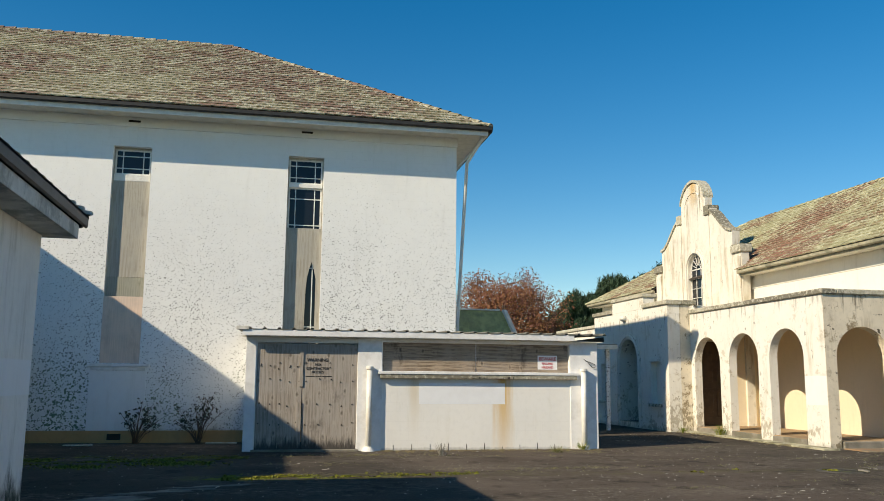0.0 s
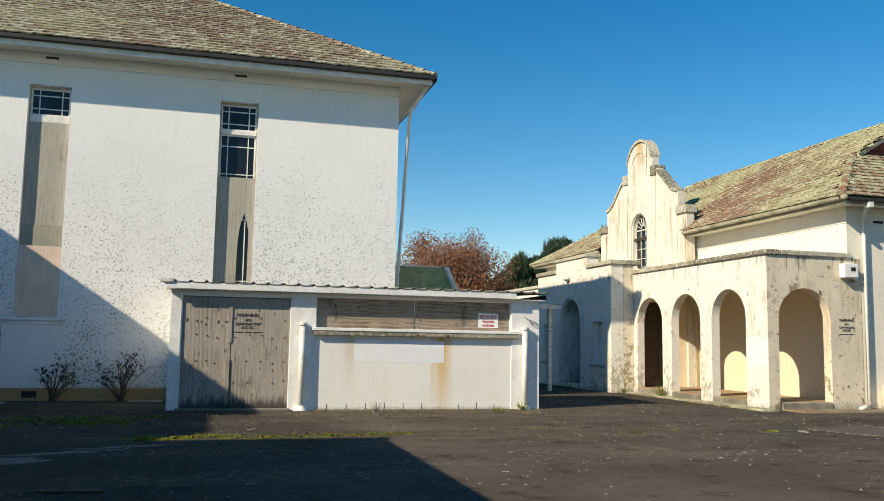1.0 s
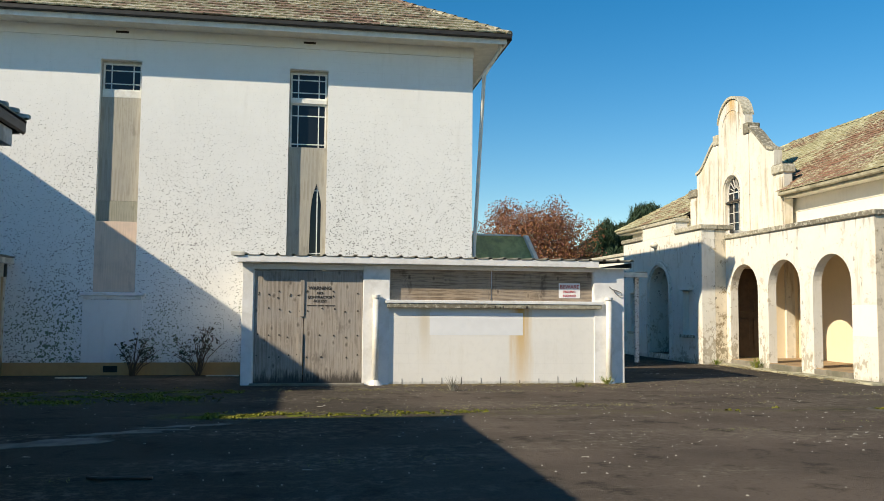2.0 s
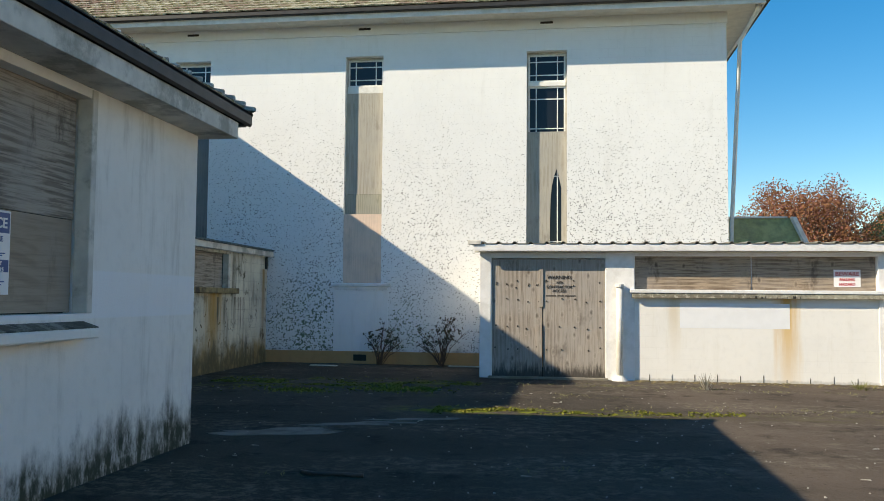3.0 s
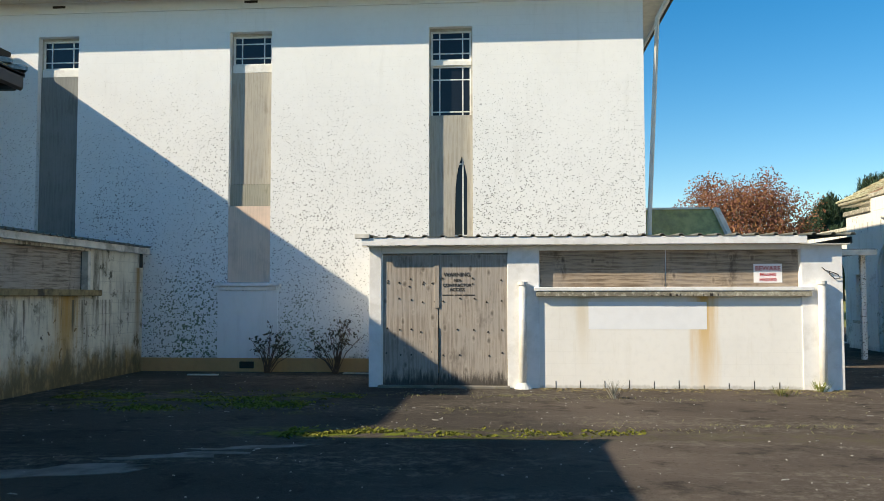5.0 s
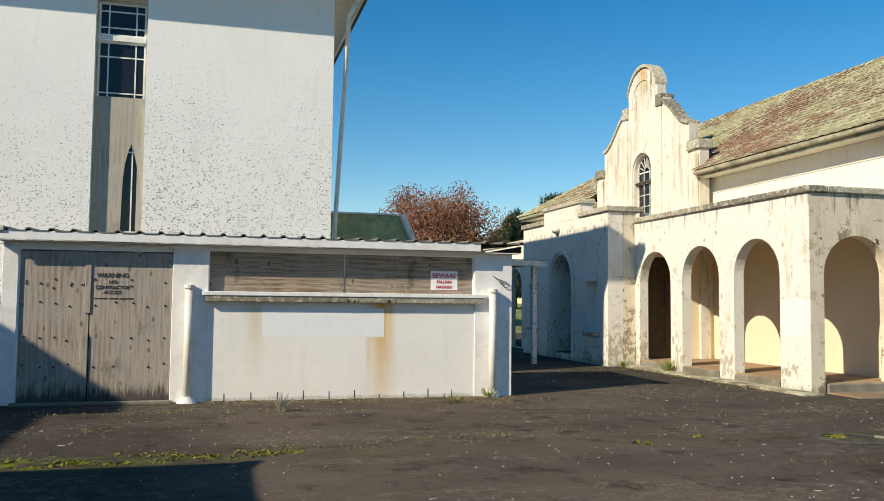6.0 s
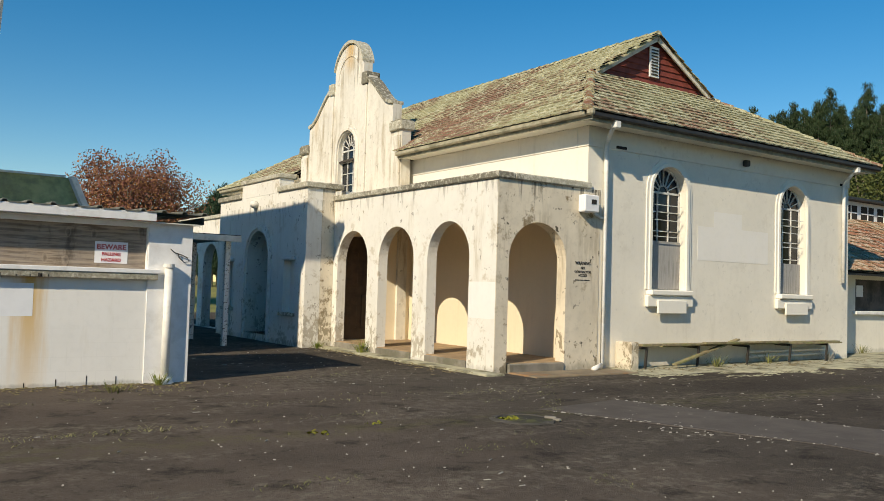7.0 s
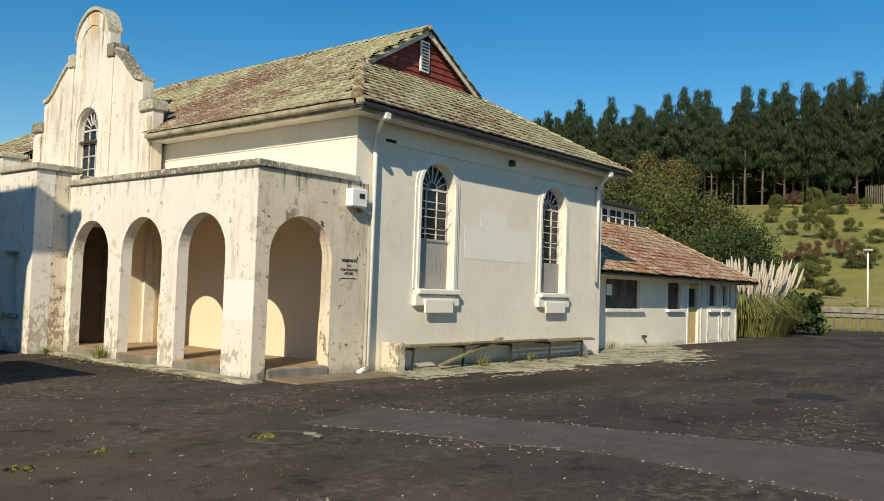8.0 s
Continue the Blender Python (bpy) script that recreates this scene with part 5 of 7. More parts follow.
    box("block_pier", BX + 0.402, PX - 0.002, BY0 + 0.0, BY0 + 0.4, -0.03, 3.84, M_grey_worn, b, "stained pier return", 0.01)
    box("block_return", PX + 0.3, 14.58, BY0 + 0.06, BY0 + 0.24, 3.26, 3.84, M_cream, b, "", 0)
    box("block_return", BX + 0.402, 14.58, BY1 - 0.3, BY1, -0.03, 3.84, M_cream, b, "", 0.01)
    box("block_floor", BX + 0.01, HX - 0.002, BY0 + 0.41, BY1 - 0.302, -0.02, 0.17, M_concrete, b, "", 0)
    box("block_ceiling", BX + 0.402, 14.58, BY0 + 0.41, BY1 - 0.302, 3.3, 3.42, M_cream_bounce, b, "", 0)
    for a, c, z, o in ((BY0 - 0.07, 25.6, 3.845, 0.0), (28.14, BY1 + 0.07, 3.845, 0.0)):
        box("coping", BX - 0.07, BX + 0.47, a, c, z, z + 0.14, M_coping, b, "lichened coping", 0.02)
    box("coping", BX + 0.472, PX + 0.2, BY0 - 0.07, BY0 + 0.47, 3.845, 3.985, M_coping, b, "", 0.02)
    box("parapet", BX, BX + 0.4, 25.602, 28.138, 3.842, 4.22, M_cream, b)
    box("coping", BX - 0.05, BX + 0.45, 25.55, 28.19, 4.222, 4.34, M_coping, b, "", 0.02)
    arch_trim(b, 26.87, 0.0, 2.15, 0.82, face_x(BX), 0.16, 0.05, M_cream, "arch_moulding")
    for a in (24.5, 28.6):
        w = box("window", BX + 0.2, BX + 0.24, a, a + 0.65, 0.82, 2.10, M_trim, b, "small boarded window", 0)
        box("sill", BX - 0.09, BX + 0.18, a - 0.1, a + 0.75, 0.72, 0.81, M_coping, w, "", 0.01)
        box("hood", BX - 0.05, BX + 0.02, a - 0.06, a + 0.71, 2.11, 2.19, M_cream, w, "", 0.01)
    # deep niche behind the block's arch
    box("niche_side", BX + 0.402, 13.25, 27.622, 27.8, 0.172, 3.296, M_cream, b, "", 0)
    box("niche_side", BX + 0.402, 13.25, 25.94, 26.118, 0.172, 3.296, M_cream, b, "", 0)
    box("niche_back", 13.252, 13.4, 25.94, 27.8, 0.172, 3.296, M_concrete, b, "grey wall closing the niche", 0)
    box("niche_step", 12.75, 13.248, 26.122, 27.618, 0.172, 0.33, M_concrete, b, "dark concrete step", 0.015)
    # arcade beyond the block
    part("arcade_wall", wall_bm(BY1 + 0.002, HY1, -0.03, 3.56, [arch_hole(30.1, 31.5, 0.0, 2.06), arch_hole(32.0, 33.4, 0.0, 2.06), arch_hole(33.9, 35.3, 0.0, 2.06)], face_x(PX), 0.30), M_cream, b)
    box("coping", PX - 0.06, PX + 0.36, BY1 + 0.1, HY1 + 0.07, 3.562, 3.69, M_coping, b, "", 0.02)
    box("porch_roof", PX + 0.302, HX - 0.03, BY1 + 0.01, HY1, 3.25, 3.40, M_cream_bounce, b, "", 0)
    # curved gable
    GX = 14.58
    cuts = [26.87 + s * d for s in (-1, 1) for d in (0.86, 1.16, 2.42, 2.50, 3.0, *(0.86 * math.sin(math.pi / 2 * k / 10) for k in range(10)), *(1.16 + 1.26 * k / 10 for k in range(1, 10)))]
    gab = part("gable_wall", wall_bm(26.87 - 3.0, 26.87 + 3.0, 0.0, pediment_top, [arch_hole(26.34, 27.40, 4.05, 5.40), rect_hole(26.1, 27.6, 0.17, 2.6)], face_x(GX), 0.27, cuts), M_gable, b, "cream curved gable streaked by rain")
    fan_window(b, 26.87, 0.51, 4.07, 5.40, face_x(GX), 3, 4, None, 0.16)
    arch_trim(b, 26.87, 4.0, 5.40, 0.56, face_x(GX), 0.16, 0.05, M_gable, "window_moulding")
    # coping that follows the curve
    bm = bmesh.new()
    us = sorted({26.87 - 2.995, 26.87 + 2.995, *cuts})
    for u0, u1 in zip(us, us[1:]):
        e = (u1 - u0) * 0.002
        za, zb = pediment_top(u0 + e), pediment_top(u1 - e)
        v = [bm.verts.new((x, u, z + t)) for u, z in ((u0, za), (u1, zb)) for x, t in ((GX - 0.06, 0.0), (GX + 0.32, 0.0), (GX + 0.32, 0.09), (GX - 0.06, 0.09))]
        for k in range(4):
            bm.faces.new((v[k], v[(k + 1) % 4], v[4 + (k + 1) % 4], v[4 + k]))
        bm.faces.new(v[:4]), bm.faces.new(v[4:][::-1])
    bmesh.ops.remove_doubles(bm, verts=bm.verts, dist=0.002)
    part("gable_coping", bm, M_coping, b, "lichened curved coping")
    for s in (-1, 1):
        for d, z0, z1, o in ((1.0, 7.12, 7.47, 0.15), (2.75, 5.58, 5.82, 0.30)):
            box("shoulder_block", GX - 0.08, GX + 0.36, 26.87 + s * d - o, 26.87 + s * d + o, z0, z1, M_coping, b, "", 0.02)
        box("rib", GX - 0.05, GX - 0.002, 26.87 + s * 1.0 - 0.11, 26.87 + s * 1.0 + 0.11, 4.0, 7.1, M_gable, b, "", 0.012)
        box("pilaster", GX - 0.05, GX - 0.002, 26.87 + s * 2.75 - 0.2, 26.87 + s * 2.75 + 0.2, 3.8, 5.45, M_gable, b, "", 0.012)
    arch_trim(b, 26.87, 7.38, 7.50, 0.60, face_x(GX), 0.07, 0.02, M_gable, "lobe_moulding")
    # eaves
    EX0, EX1, EY0, EY1 = HX - 0.5, HX1 + 0.4, HY - 0.47, 36.7
    box("soffit", EX0, EX1, EY0, HY - 0.027, ZE, ZE + 0.03, M_soffit, b, "cream soffit", 0)
    for a, c in ((HY - 0.026, 23.86), (29.88, EY1)):
        box("soffit", EX0, HX - 0.022, a, c, ZE, ZE + 0.03, M_soffit, b, "", 0)
        box("fascia", EX0 - 0.03, EX0 - 0.002, a - (0.6 if a < 20 else 0), c, ZE - 0.03, ZE + 0.12, M_gutter_cream, b, "cream-green fascia", 0.004)
        box("gutter", EX0 - 0.14, EX0 - 0.032, a - (0.7 if a < 20 else 0), c, ZE + 0.04, ZE + 0.15, M_gutter_cream, b, "", 0.025)
    box("fascia", EX0, EX1, EY0 - 0.03, EY0 - 0.002, ZE - 0.03, ZE + 0.12, M_gutter_cream, b, "", 0.004)
    box("gutter", EX0 - 0.14, EX1 + 0.1, EY0 - 0.14, EY0 - 0.032, ZE + 0.04, ZE + 0.15, M_gutter_dark, b, "dark gutter", 0.025)
    box("soffit", HX1 + 0.02, EX1, HY - 0.026, EY1, ZE, ZE + 0.03, M_soffit, b, "", 0)
    # roof
    zr, sl = ZE + 0.14, 0.602
    rx0, rx1, ry0, ry1 = EX0 - 0.12, EX1 + 0.08, EY0 - 0.12, EY1 + 0.1
    cx = (rx0 + rx1) / 2
    run = cx - rx0
    gy = 20.0
    zg = zr + sl * (gy - ry0)
    zt = zr + sl * run
    gh = run - (gy - ry0)
    roof = sheet("roof", [(rx0, ry0, zr), (rx0 + (gy - ry0), gy, zg), (cx, gy - 0.25, zt), (cx, ry1 - run, zt), (rx0, ry1, zr), (rx0, 29.9, zr), (14.62, 29.9, zr + sl * (14.62 - rx0)), (14.62, 23.84, zr + sl * (14.62 - rx0)), (rx0, 23.84, zr)][::-1], M_under, b, "lichened tile roof with a small end gable", 0.04)
    sheet("roof_side", [(rx1, ry0, zr), (rx1 - (gy - ry0), gy, zg), (cx, gy - 0.25, zt), (cx, ry1 - run, zt), (rx1, ry1, zr)], M_under, b, "", 0.04)
    sheet("roof_end", [(rx0, ry0, zr), (rx1, ry0, zr), (rx1 - (gy - ry0), gy, zg), (rx0 + (gy - ry0), gy, zg)], M_under, b, "", 0.04)
    sheet("roof_end", [(rx1, ry1, zr), (rx0, ry1, zr), (cx, ry1 - run, zt)], M_under, b, "", 0.04)
    shared = tile_mesh(M_tile_hall)
    up = Vector((1, 0, sl)).normalized()
    S, k = run / up.x, up.x
    L = ry1 - ry0

    def keep_side(u, v):
        # u runs from the far end to the near one
        near = L - u
        if v >= S or u < v * k or (v * k < 0.55 and 23.84 < ry1 - u < 29.9):
            return False
        if v * k < gy - ry0:
            return near > v * k
        return near > gy - ry0 - 0.22
    roof_plane((rx0 - 0.03, ry1, zr + 0.005), (0, -1, 0), up, L, S, keep_side, lambda u, v: u > L - 8.0, roof, M_tile_hall, shared, seed=11, count=220)
    up = Vector((0, 1, sl)).normalized()
    S2, W = (gy - ry0) / up.y, rx1 - rx0
    roof_plane((rx0, ry0 - 0.03, zr + 0.005), (1, 0, 0), up, W, S2 - 0.2, lambda u, v: v * k < u < W - v * k and v < S2 - 0.05, lambda u, v: v < 0.6, roof, M_tile_hall, shared, seed=12, count=80)
    hip_caps(roof, (rx0, ry0, zr), (rx0 + (gy - ry0), gy, zg), M_tile_hall)
    hip_caps(roof, (rx1, ry0, zr), (rx1 - (gy - ry0), gy, zg), M_tile_hall)
    hip_caps(roof, (rx0, ry1, zr), (cx, ry1 - run, zt), M_tile_hall)
    hip_caps(roof, (cx, gy - 0.2, zt), (cx, ry1 - run, zt), M_tile_hall)
    # red weatherboarded end gable
    g = box("end_gable", cx - 0.05, cx + 0.05, gy + 0.05, gy + 0.08, zg, zg + 0.2, M_redpaint, b, "red weatherboarded gablet", 0)
    n = 8
    for i in range(n):
        z = zg + (zt - zg - 0.05) * i / n
        h = (zt - zg - 0.05) / n
        w0, w1 = gh * (1 - i / n), gh * (1 - (i + 1) / n)
        bm = bmesh.new()
        vs = [bm.verts.new(p) for p in ((cx - w0, gy - 0.03, z), (cx + w0, gy - 0.03, z), (cx + w1, gy + 0.0, z + h), (cx - w1, gy + 0.0, z + h), (cx - w0, gy + 0.02, z), (cx + w0, gy + 0.02, z), (cx + w1, gy + 0.02, z + h), (cx - w1, gy + 0.02, z + h))]
        for f in ((0, 1, 2, 3), (5, 4, 7, 6), (0, 4, 5, 1), (3, 2, 6, 7), (0, 3, 7, 4), (1, 5, 6, 2)):
            bm.faces.new([vs[q] for q in f])
        part("weatherboard", bm, M_redpaint, g)
    for s in (-1, 1):
        bm = bmesh.new()
        bar(bm, (cx + s * (gh - 0.02), gy - 0.16, zg - 0.06), (cx, gy - 0.16, zt - 0.10), 0.04, 0.13, (0, 0, 1))
        part("barge_board", bm, M_fascia_old, g, "flaking white barge board")
        hip_caps(g, (cx + s * (gh - 0.02), gy - 0.2, zg - 0.02), (cx, gy - 0.2, zt - 0.02), M_tile_hall, r=0.07)
    v = box("louvre", cx - 0.17, cx + 0.17, gy - 0.075, gy - 0.035, zg + 0.2, zg + 0.98, M_fascia, g, "white louvred vent", 0.004)
    for i in range(9):
        bm = bmesh.new()
        bar(bm, (cx - 0.12, gy - 0.085, zg + 0.27 + i * 0.078), (cx + 0.12, gy - 0.085, zg + 0.27 + i * 0.078), 0.02, 0.03)
        part("slat", bm, M_dark, v)
    # downpipes
    for x, zb, kick in ((15.42, 0.12, True), (24.0, 1.95, False)):
        bm = bmesh.new()
        pts = [(x - 0.2, EY0 - 0.02, ZE - 0.04), (x - 0.2, EY0 + 0.06, ZE - 0.12), (x, HY - 0.10, ZE - 0.30), (x, HY - 0.08, ZE - 0.45), (x, HY - 0.08, zb)]
        if kick:
            pts += [(x - 0.05, HY - 0.10, 0.09), (x - 0.42, HY - 0.26, 0.04)]
        tube(bm, pts, 0.047)
        p = part("downpipe", bm, M_pipe, b, "white downpipe", True)
        box("rainhead", x - 0.28, x - 0.12, EY0 - 0.12, EY0 + 0.03, ZE - 0.10, ZE + 0.06, M_pipe, p, "", 0.02)
    for x in (15.75, 23.9):
        box("eave_vent", x, x + 0.3, HY - 0.03, HY - 0.02, 4.30 + 0.15, 4.36 + 0.15, M_dark, b, "", 0)
    box("floodlight", 19.85, 19.99, HY - 0.16, HY - 0.03, 4.30 + 0.22, 4.44 + 0.22, M_steel, b, "small dark floodlight", 0.02)
    lettering([("WARNING", 0.084, 0.0), ("NO", 0.068, 0.09), ("CONTRACTOR", 0.063, 0.165), ("ACCESS", 0.067, 0.235)], (14.90, HY - 0.014, 2.06), (1, 0, 0), (0, 0, 1), M_black, b, "stencil")
    bm = bmesh.new()
    for a, c in ((14.70, 14.82), (14.84, 14.93), (14.95, 15.09)):
        add_box(bm, a, c, HY - 0.016, HY - 0.0135, 1.745, 1.764)
    part("stencil", bm, M_black, b)
    box("paint_patch", PX - 0.003, PX - 0.0005, HY + 0.005, 18.31, 0.98, 1.66, M_patch_cream, b, "whiter repainted band on the corner pier", 0)
    return b


M_patch_cream = plaster("whiter_repainted_render", (0.79, 0.78, 0.745), streaks=0.1, patchy=0.1)
M_patch_grey = plaster("pale_repainted_render", (0.83, 0.80, 0.735), streaks=0.1, patchy=0.1)
M_grey_worn = plaster("mottled_grey_render", (0.74, 0.66, 0.52), streaks=0.55, patchy=0.4, dirt=(0.24, 0.18, 0.10), mould=0.4, mould_top=0.3, marks=1.0, drips=((3.56, 0.9, 0.85), (3.84, 0.8, 0.7)), peel=0.9)
M_frame_old = simple("flaking_window_paint", (0.74, 0.73, 0.69), 0.6, var=0.3, scale=10, dirt=(0.25, 0.22, 0.17), dirt_amt=0.6)
M_gable = plaster("rain_streaked_render", (0.74, 0.705, 0.62), streaks=0.85, patchy=0.35, dirt=(0.36, 0.29, 0.18), marks=0.35, drips=((8.7, 4.2, 0.8),), rust=((1, 26.87, 0.42, 7.6, 8.5, (0.56, 0.34, 0.10), 0.9), (1, 28.9, 0.25, 6.0, 6.9, (0.56, 0.38, 0.16), 0.6)))
hall()


def meter_box():
    m = thing("meter_box", "white electrical meter box with a conduit", "meter box", (14.93, HY, 3.2))
    box("case", 14.72, 15.12, HY - 0.22, HY - 0.03, 3.08, 3.42, M_sign, m, "", 0.02)
    box("window", 14.90, 15.03, HY - 0.228, HY - 0.218, 3.24, 3.33, M_dark, m, "dark reading window", 0)
    bm = bmesh.new()
    tube(bm, [(15.1, HY - 0.06, 3.10), (15.28, HY - 0.06, 3.02), (15.46, HY - 0.06, 2.98)], 0.03, 8)
    part("conduit", bm, M_pipe, m)


meter_box()


def bulkhead_light():
    bm = bmesh.new()
    bmesh.ops.create_uvsphere(bm, u_segments=14, v_segments=8, radius=0.14, matrix=Matrix.Translation((11.93, 27.05, 3.62)) @ Matrix.Diagonal((0.9, 1.1, 0.75, 1)))
    tube(bm, [(12.0, 27.05, 3.62), (11.9, 27.05, 3.66)], 0.07, 10)
    tagged(bm_object("bulkhead_light", bm, M_fascia_old, True), "weathered round wall light on the porch block", "lamp")


bulkhead_light()


def wall_bench():
    b = thing("wall_bench", "collapsed timber bench on iron brackets along the hall wall", "bench", (19.5, HY - 0.3, 0))
    box("end_block", 15.82, 16.06, HY - 0.46, HY - 0.03, -0.03, 0.56, M_grey_worn, b, "flaking rendered end block", 0.02)
    slats = (((16.15, -0.42, 0.50), (23.3, -0.42, 0.47)), ((16.9, -0.30, 0.46), (23.4, -0.30, 0.49)), ((16.2, -0.18, 0.47), (20.0, -0.18, 0.49)), ((17.0, -0.55, 0.10), (19.3, -0.38, 0.58)), ((18.0, -0.5, 0.52), (21.0, -0.46, 0.52)))
    slats += (((16.2, -0.055, 0.472), (23.35, -0.055, 0.475)), ((20.02, -0.18, 0.474), (23.3, -0.18, 0.47)))
    for p, q in slats:
        bm = bmesh.new()
        bar(bm, (p[0], HY + p[1], p[2]), (q[0], HY + q[1], q[2]), 0.112, 0.035)
        part("slat", bm, M_timber, b, "mossy rotten slat")
    for x in (16.3, 17.9, 19.6, 21.2, 22.7):
        bm = bmesh.new()
        bar(bm, (x, HY - 0.02, 0.43), (x, HY - 0.46, 0.43), 0.04, 0.05)
        bar(bm, (x, HY - 0.44, 0.43), (x, HY - 0.40, 0.0), 0.04, 0.04)
        part("bracket", bm, M_steel, b)
    for z in (0.16, 0.27):
        bm = bmesh.new()
        tube(bm, [(20.0, HY - 0.1, z), (23.2, HY - 0.1, z + 0.02)], 0.03, 8)
        part("rail", bm, M_pipe, b, "pale pipe behind the bench")


wall_bench()


# ---- paving round the hall ----
def apron():
    bm = bmesh.new()
    rnd = random.Random(3)
    outer = []
    for i in range(30):
        x = 15.6 + i * 0.52
        outer.append((x, 16.45 - 0.055 * i + rnd.uniform(-0.2, 0.2) if i < 19 else 15.4 + (i - 19) * 0.26 + rnd.uniform(-0.25, 0.25)))
    top = [bm.verts.new((x, y, 0.012)) for x, y in outer]
    inn = [bm.verts.new((x, HY - 0.002 if x < HX1 else 18.5, 0.03)) for x, y in outer]
    for i in range(len(outer) - 1):
        bm.faces.new((top[i], top[i + 1], inn[i + 1], inn[i]))
    low = [bm.verts.new((x, y - 0.02, -0.03)) for x, y in outer]
    for i in range(len(outer) - 1):
        bm.faces.new((low[i], low[i + 1], top[i + 1], top[i]))
    tagged(bm_object("apron_pavement", bm, M_apron, False), "pale crumbling concrete apron along the hall", "pavement", kind="structure")
    bm = bmesh.new()
    add_box(bm, PX - 0.42, PX - 0.002, HY - 0.35, 23.88, -0.03, 0.035, 0.015)
    tagged(bm_object("kerb_pavement", bm, M_apron), "worn concrete strip before the arcade", "pavement", kind="structure")
    bm = bmesh.new()
    add_box(bm, PX + 0.3, 15.6, HY - 0.85, HY - 0.06, -0.03, 0.022, 0.01)
    tagged(bm_object("step_pavement", bm, M_rustslab), "rust-stained concrete slab at the end arch", "pavement", kind="structure")


M_rustslab = simple("rust_stained_concrete", (0.27, 0.22, 0.15), 0.9, var=0.4, scale=1.5, bump_k=0.5, dirt=(0.34, 0.17, 0.07), dirt_amt=0.9)
apron()


# ---- annex ----
def annex():
    b = thing("annex", "low white annex with red tiled hip roof and clerestory", "building", (31, 21, 0))
    AY, X0, X1 = 18.5, HX1 + 0.002, 37.07
    holes = [rect_hole(26.5, 28.75, 1.22, 2.12), rect_hole(30.8, 31.85, 1.22, 2.12), rect_hole(32.42, 33.35, 0.0, 2.12), rect_hole(34.35, 35.05, 1.35, 2.12), rect_hole(35.6, 36.1, 1.35, 2.12)]
    part("wall", wall_bm(X0, X1, -0.03, 2.24, holes, face_y(AY), 0.2), M_grey, b, "white-grey render")
    box("wall", X1 - 0.2, X1, AY + 0.202, 25.0, -0.03, 2.24, M_grey, b)
    for a, c in ((26.5, 28.75), (30.8, 31.85), (34.35, 35.05), (35.6, 36.1)):
        w = box("window", a, c, AY + 0.12, AY + 0.16, 1.22, 2.12, M_winboard, b, "boarded dark window", 0)
        box("sill", a - 0.15, c + 0.15, AY - 0.12, AY + 0.1, 1.12, 1.215, M_fascia, w, "white sill", 0.01)
    d = box("door", 32.46, 33.31, AY + 0.08, AY + 0.12, 0.0, 2.10, M_doorcream, b, "yellow-cream door with a dark upper pane", 0)
    box("door_pane", 32.6, 33.17, AY + 0.072, AY + 0.079, 1.3, 1.95, M_dark, d, "", 0)
    box("door_frame", 32.36, 32.46, AY - 0.02, AY + 0.1, -0.01, 2.14, M_fascia, b, "", 0.004)
    box("notice_sheet", 26.75, 27.1, AY + 0.11, AY + 0.118, 1.62, 1.95, M_sign, b, "small white notice", 0)
    zr, sl = 2.30, 0.60
    rx1, ry0, run = 37.65, 17.85, 3.9
    rx0 = HX1 + 0.01
    roof = sheet("roof", [(rx0, ry0, zr), (rx1, ry0, zr), (rx1 - run, ry0 + run, zr + sl * run), (rx0, ry0 + run, zr + sl * run)], M_under, b, "red clay tile roof", 0.04)
    sheet("roof_end", [(rx1, ry0, zr), (rx1, ry0 + 2 * run, zr), (rx1 - run, ry0 + run, zr + sl * run)], M_under, b, "", 0.04)
    sheet("roof_back", [(rx1, ry0 + 2 * run, zr), (rx0, ry0 + 2 * run, zr), (rx0, ry0 + run, zr + sl * run), (rx1 - run, ry0 + run, zr + sl * run)], M_under, b, "", 0.04)
    box("soffit", rx0, rx1 - 0.05, ry0 + 0.05, AY - 0.002, 2.245, 2.262, M_soffit, b, "", 0)
    box("fascia", rx0, rx1, ry0 - 0.0, ry0 + 0.03, 2.20, 2.295, M_gutter_dark, b, "dark gutter board", 0.005)
    box("fascia", rx1 - 0.03, rx1, ry0 + 0.032, ry0 + 7.8, 2.20, 2.295, M_gutter_dark, b, "", 0.005)
    shared = tile_mesh(M_tile_annex)
    up = Vector((0, 1, sl)).normalized()
    S, k, L = run / up.y, up.y, rx1 - rx0
    roof_plane((rx0, ry0 - 0.03, zr + 0.005), (1, 0, 0), up, L, S, lambda u, v: u < L - v * k and v < S, lambda u, v: u > 1.0 and v < 2.4, roof, M_tile_annex, shared, seed=21, jitter=0.024)
    hip_caps(roof, (rx1, ry0, zr), (rx1 - run, ry0 + run, zr + sl * run), M_tile_annex)
    c = box("clerestory", rx0, 33.3, 21.0, 22.4, 4.0, 4.86, M_fascia, b, "white clerestory with small panes", 0.01)
    box("clerestory_roof", rx0, 33.6, 20.7, 22.6, 4.862, 4.95, M_gutter_dark, c, "dark flat roof")
    for i in range(8):
        x = 33.1 - i * 1.05
        p = box("pane", x - 0.80, x, 20.985, 20.998, 4.22, 4.72, M_dark, c, "", 0)
        box("pane_bar", x - 0.42, x - 0.38, 20.965, 20.984, 4.22, 4.72, M_fascia, p, "", 0)
        box("pane_bar", x - 0.80, x, 20.967, 20.984, 4.45, 4.49, M_fascia, p, "", 0)
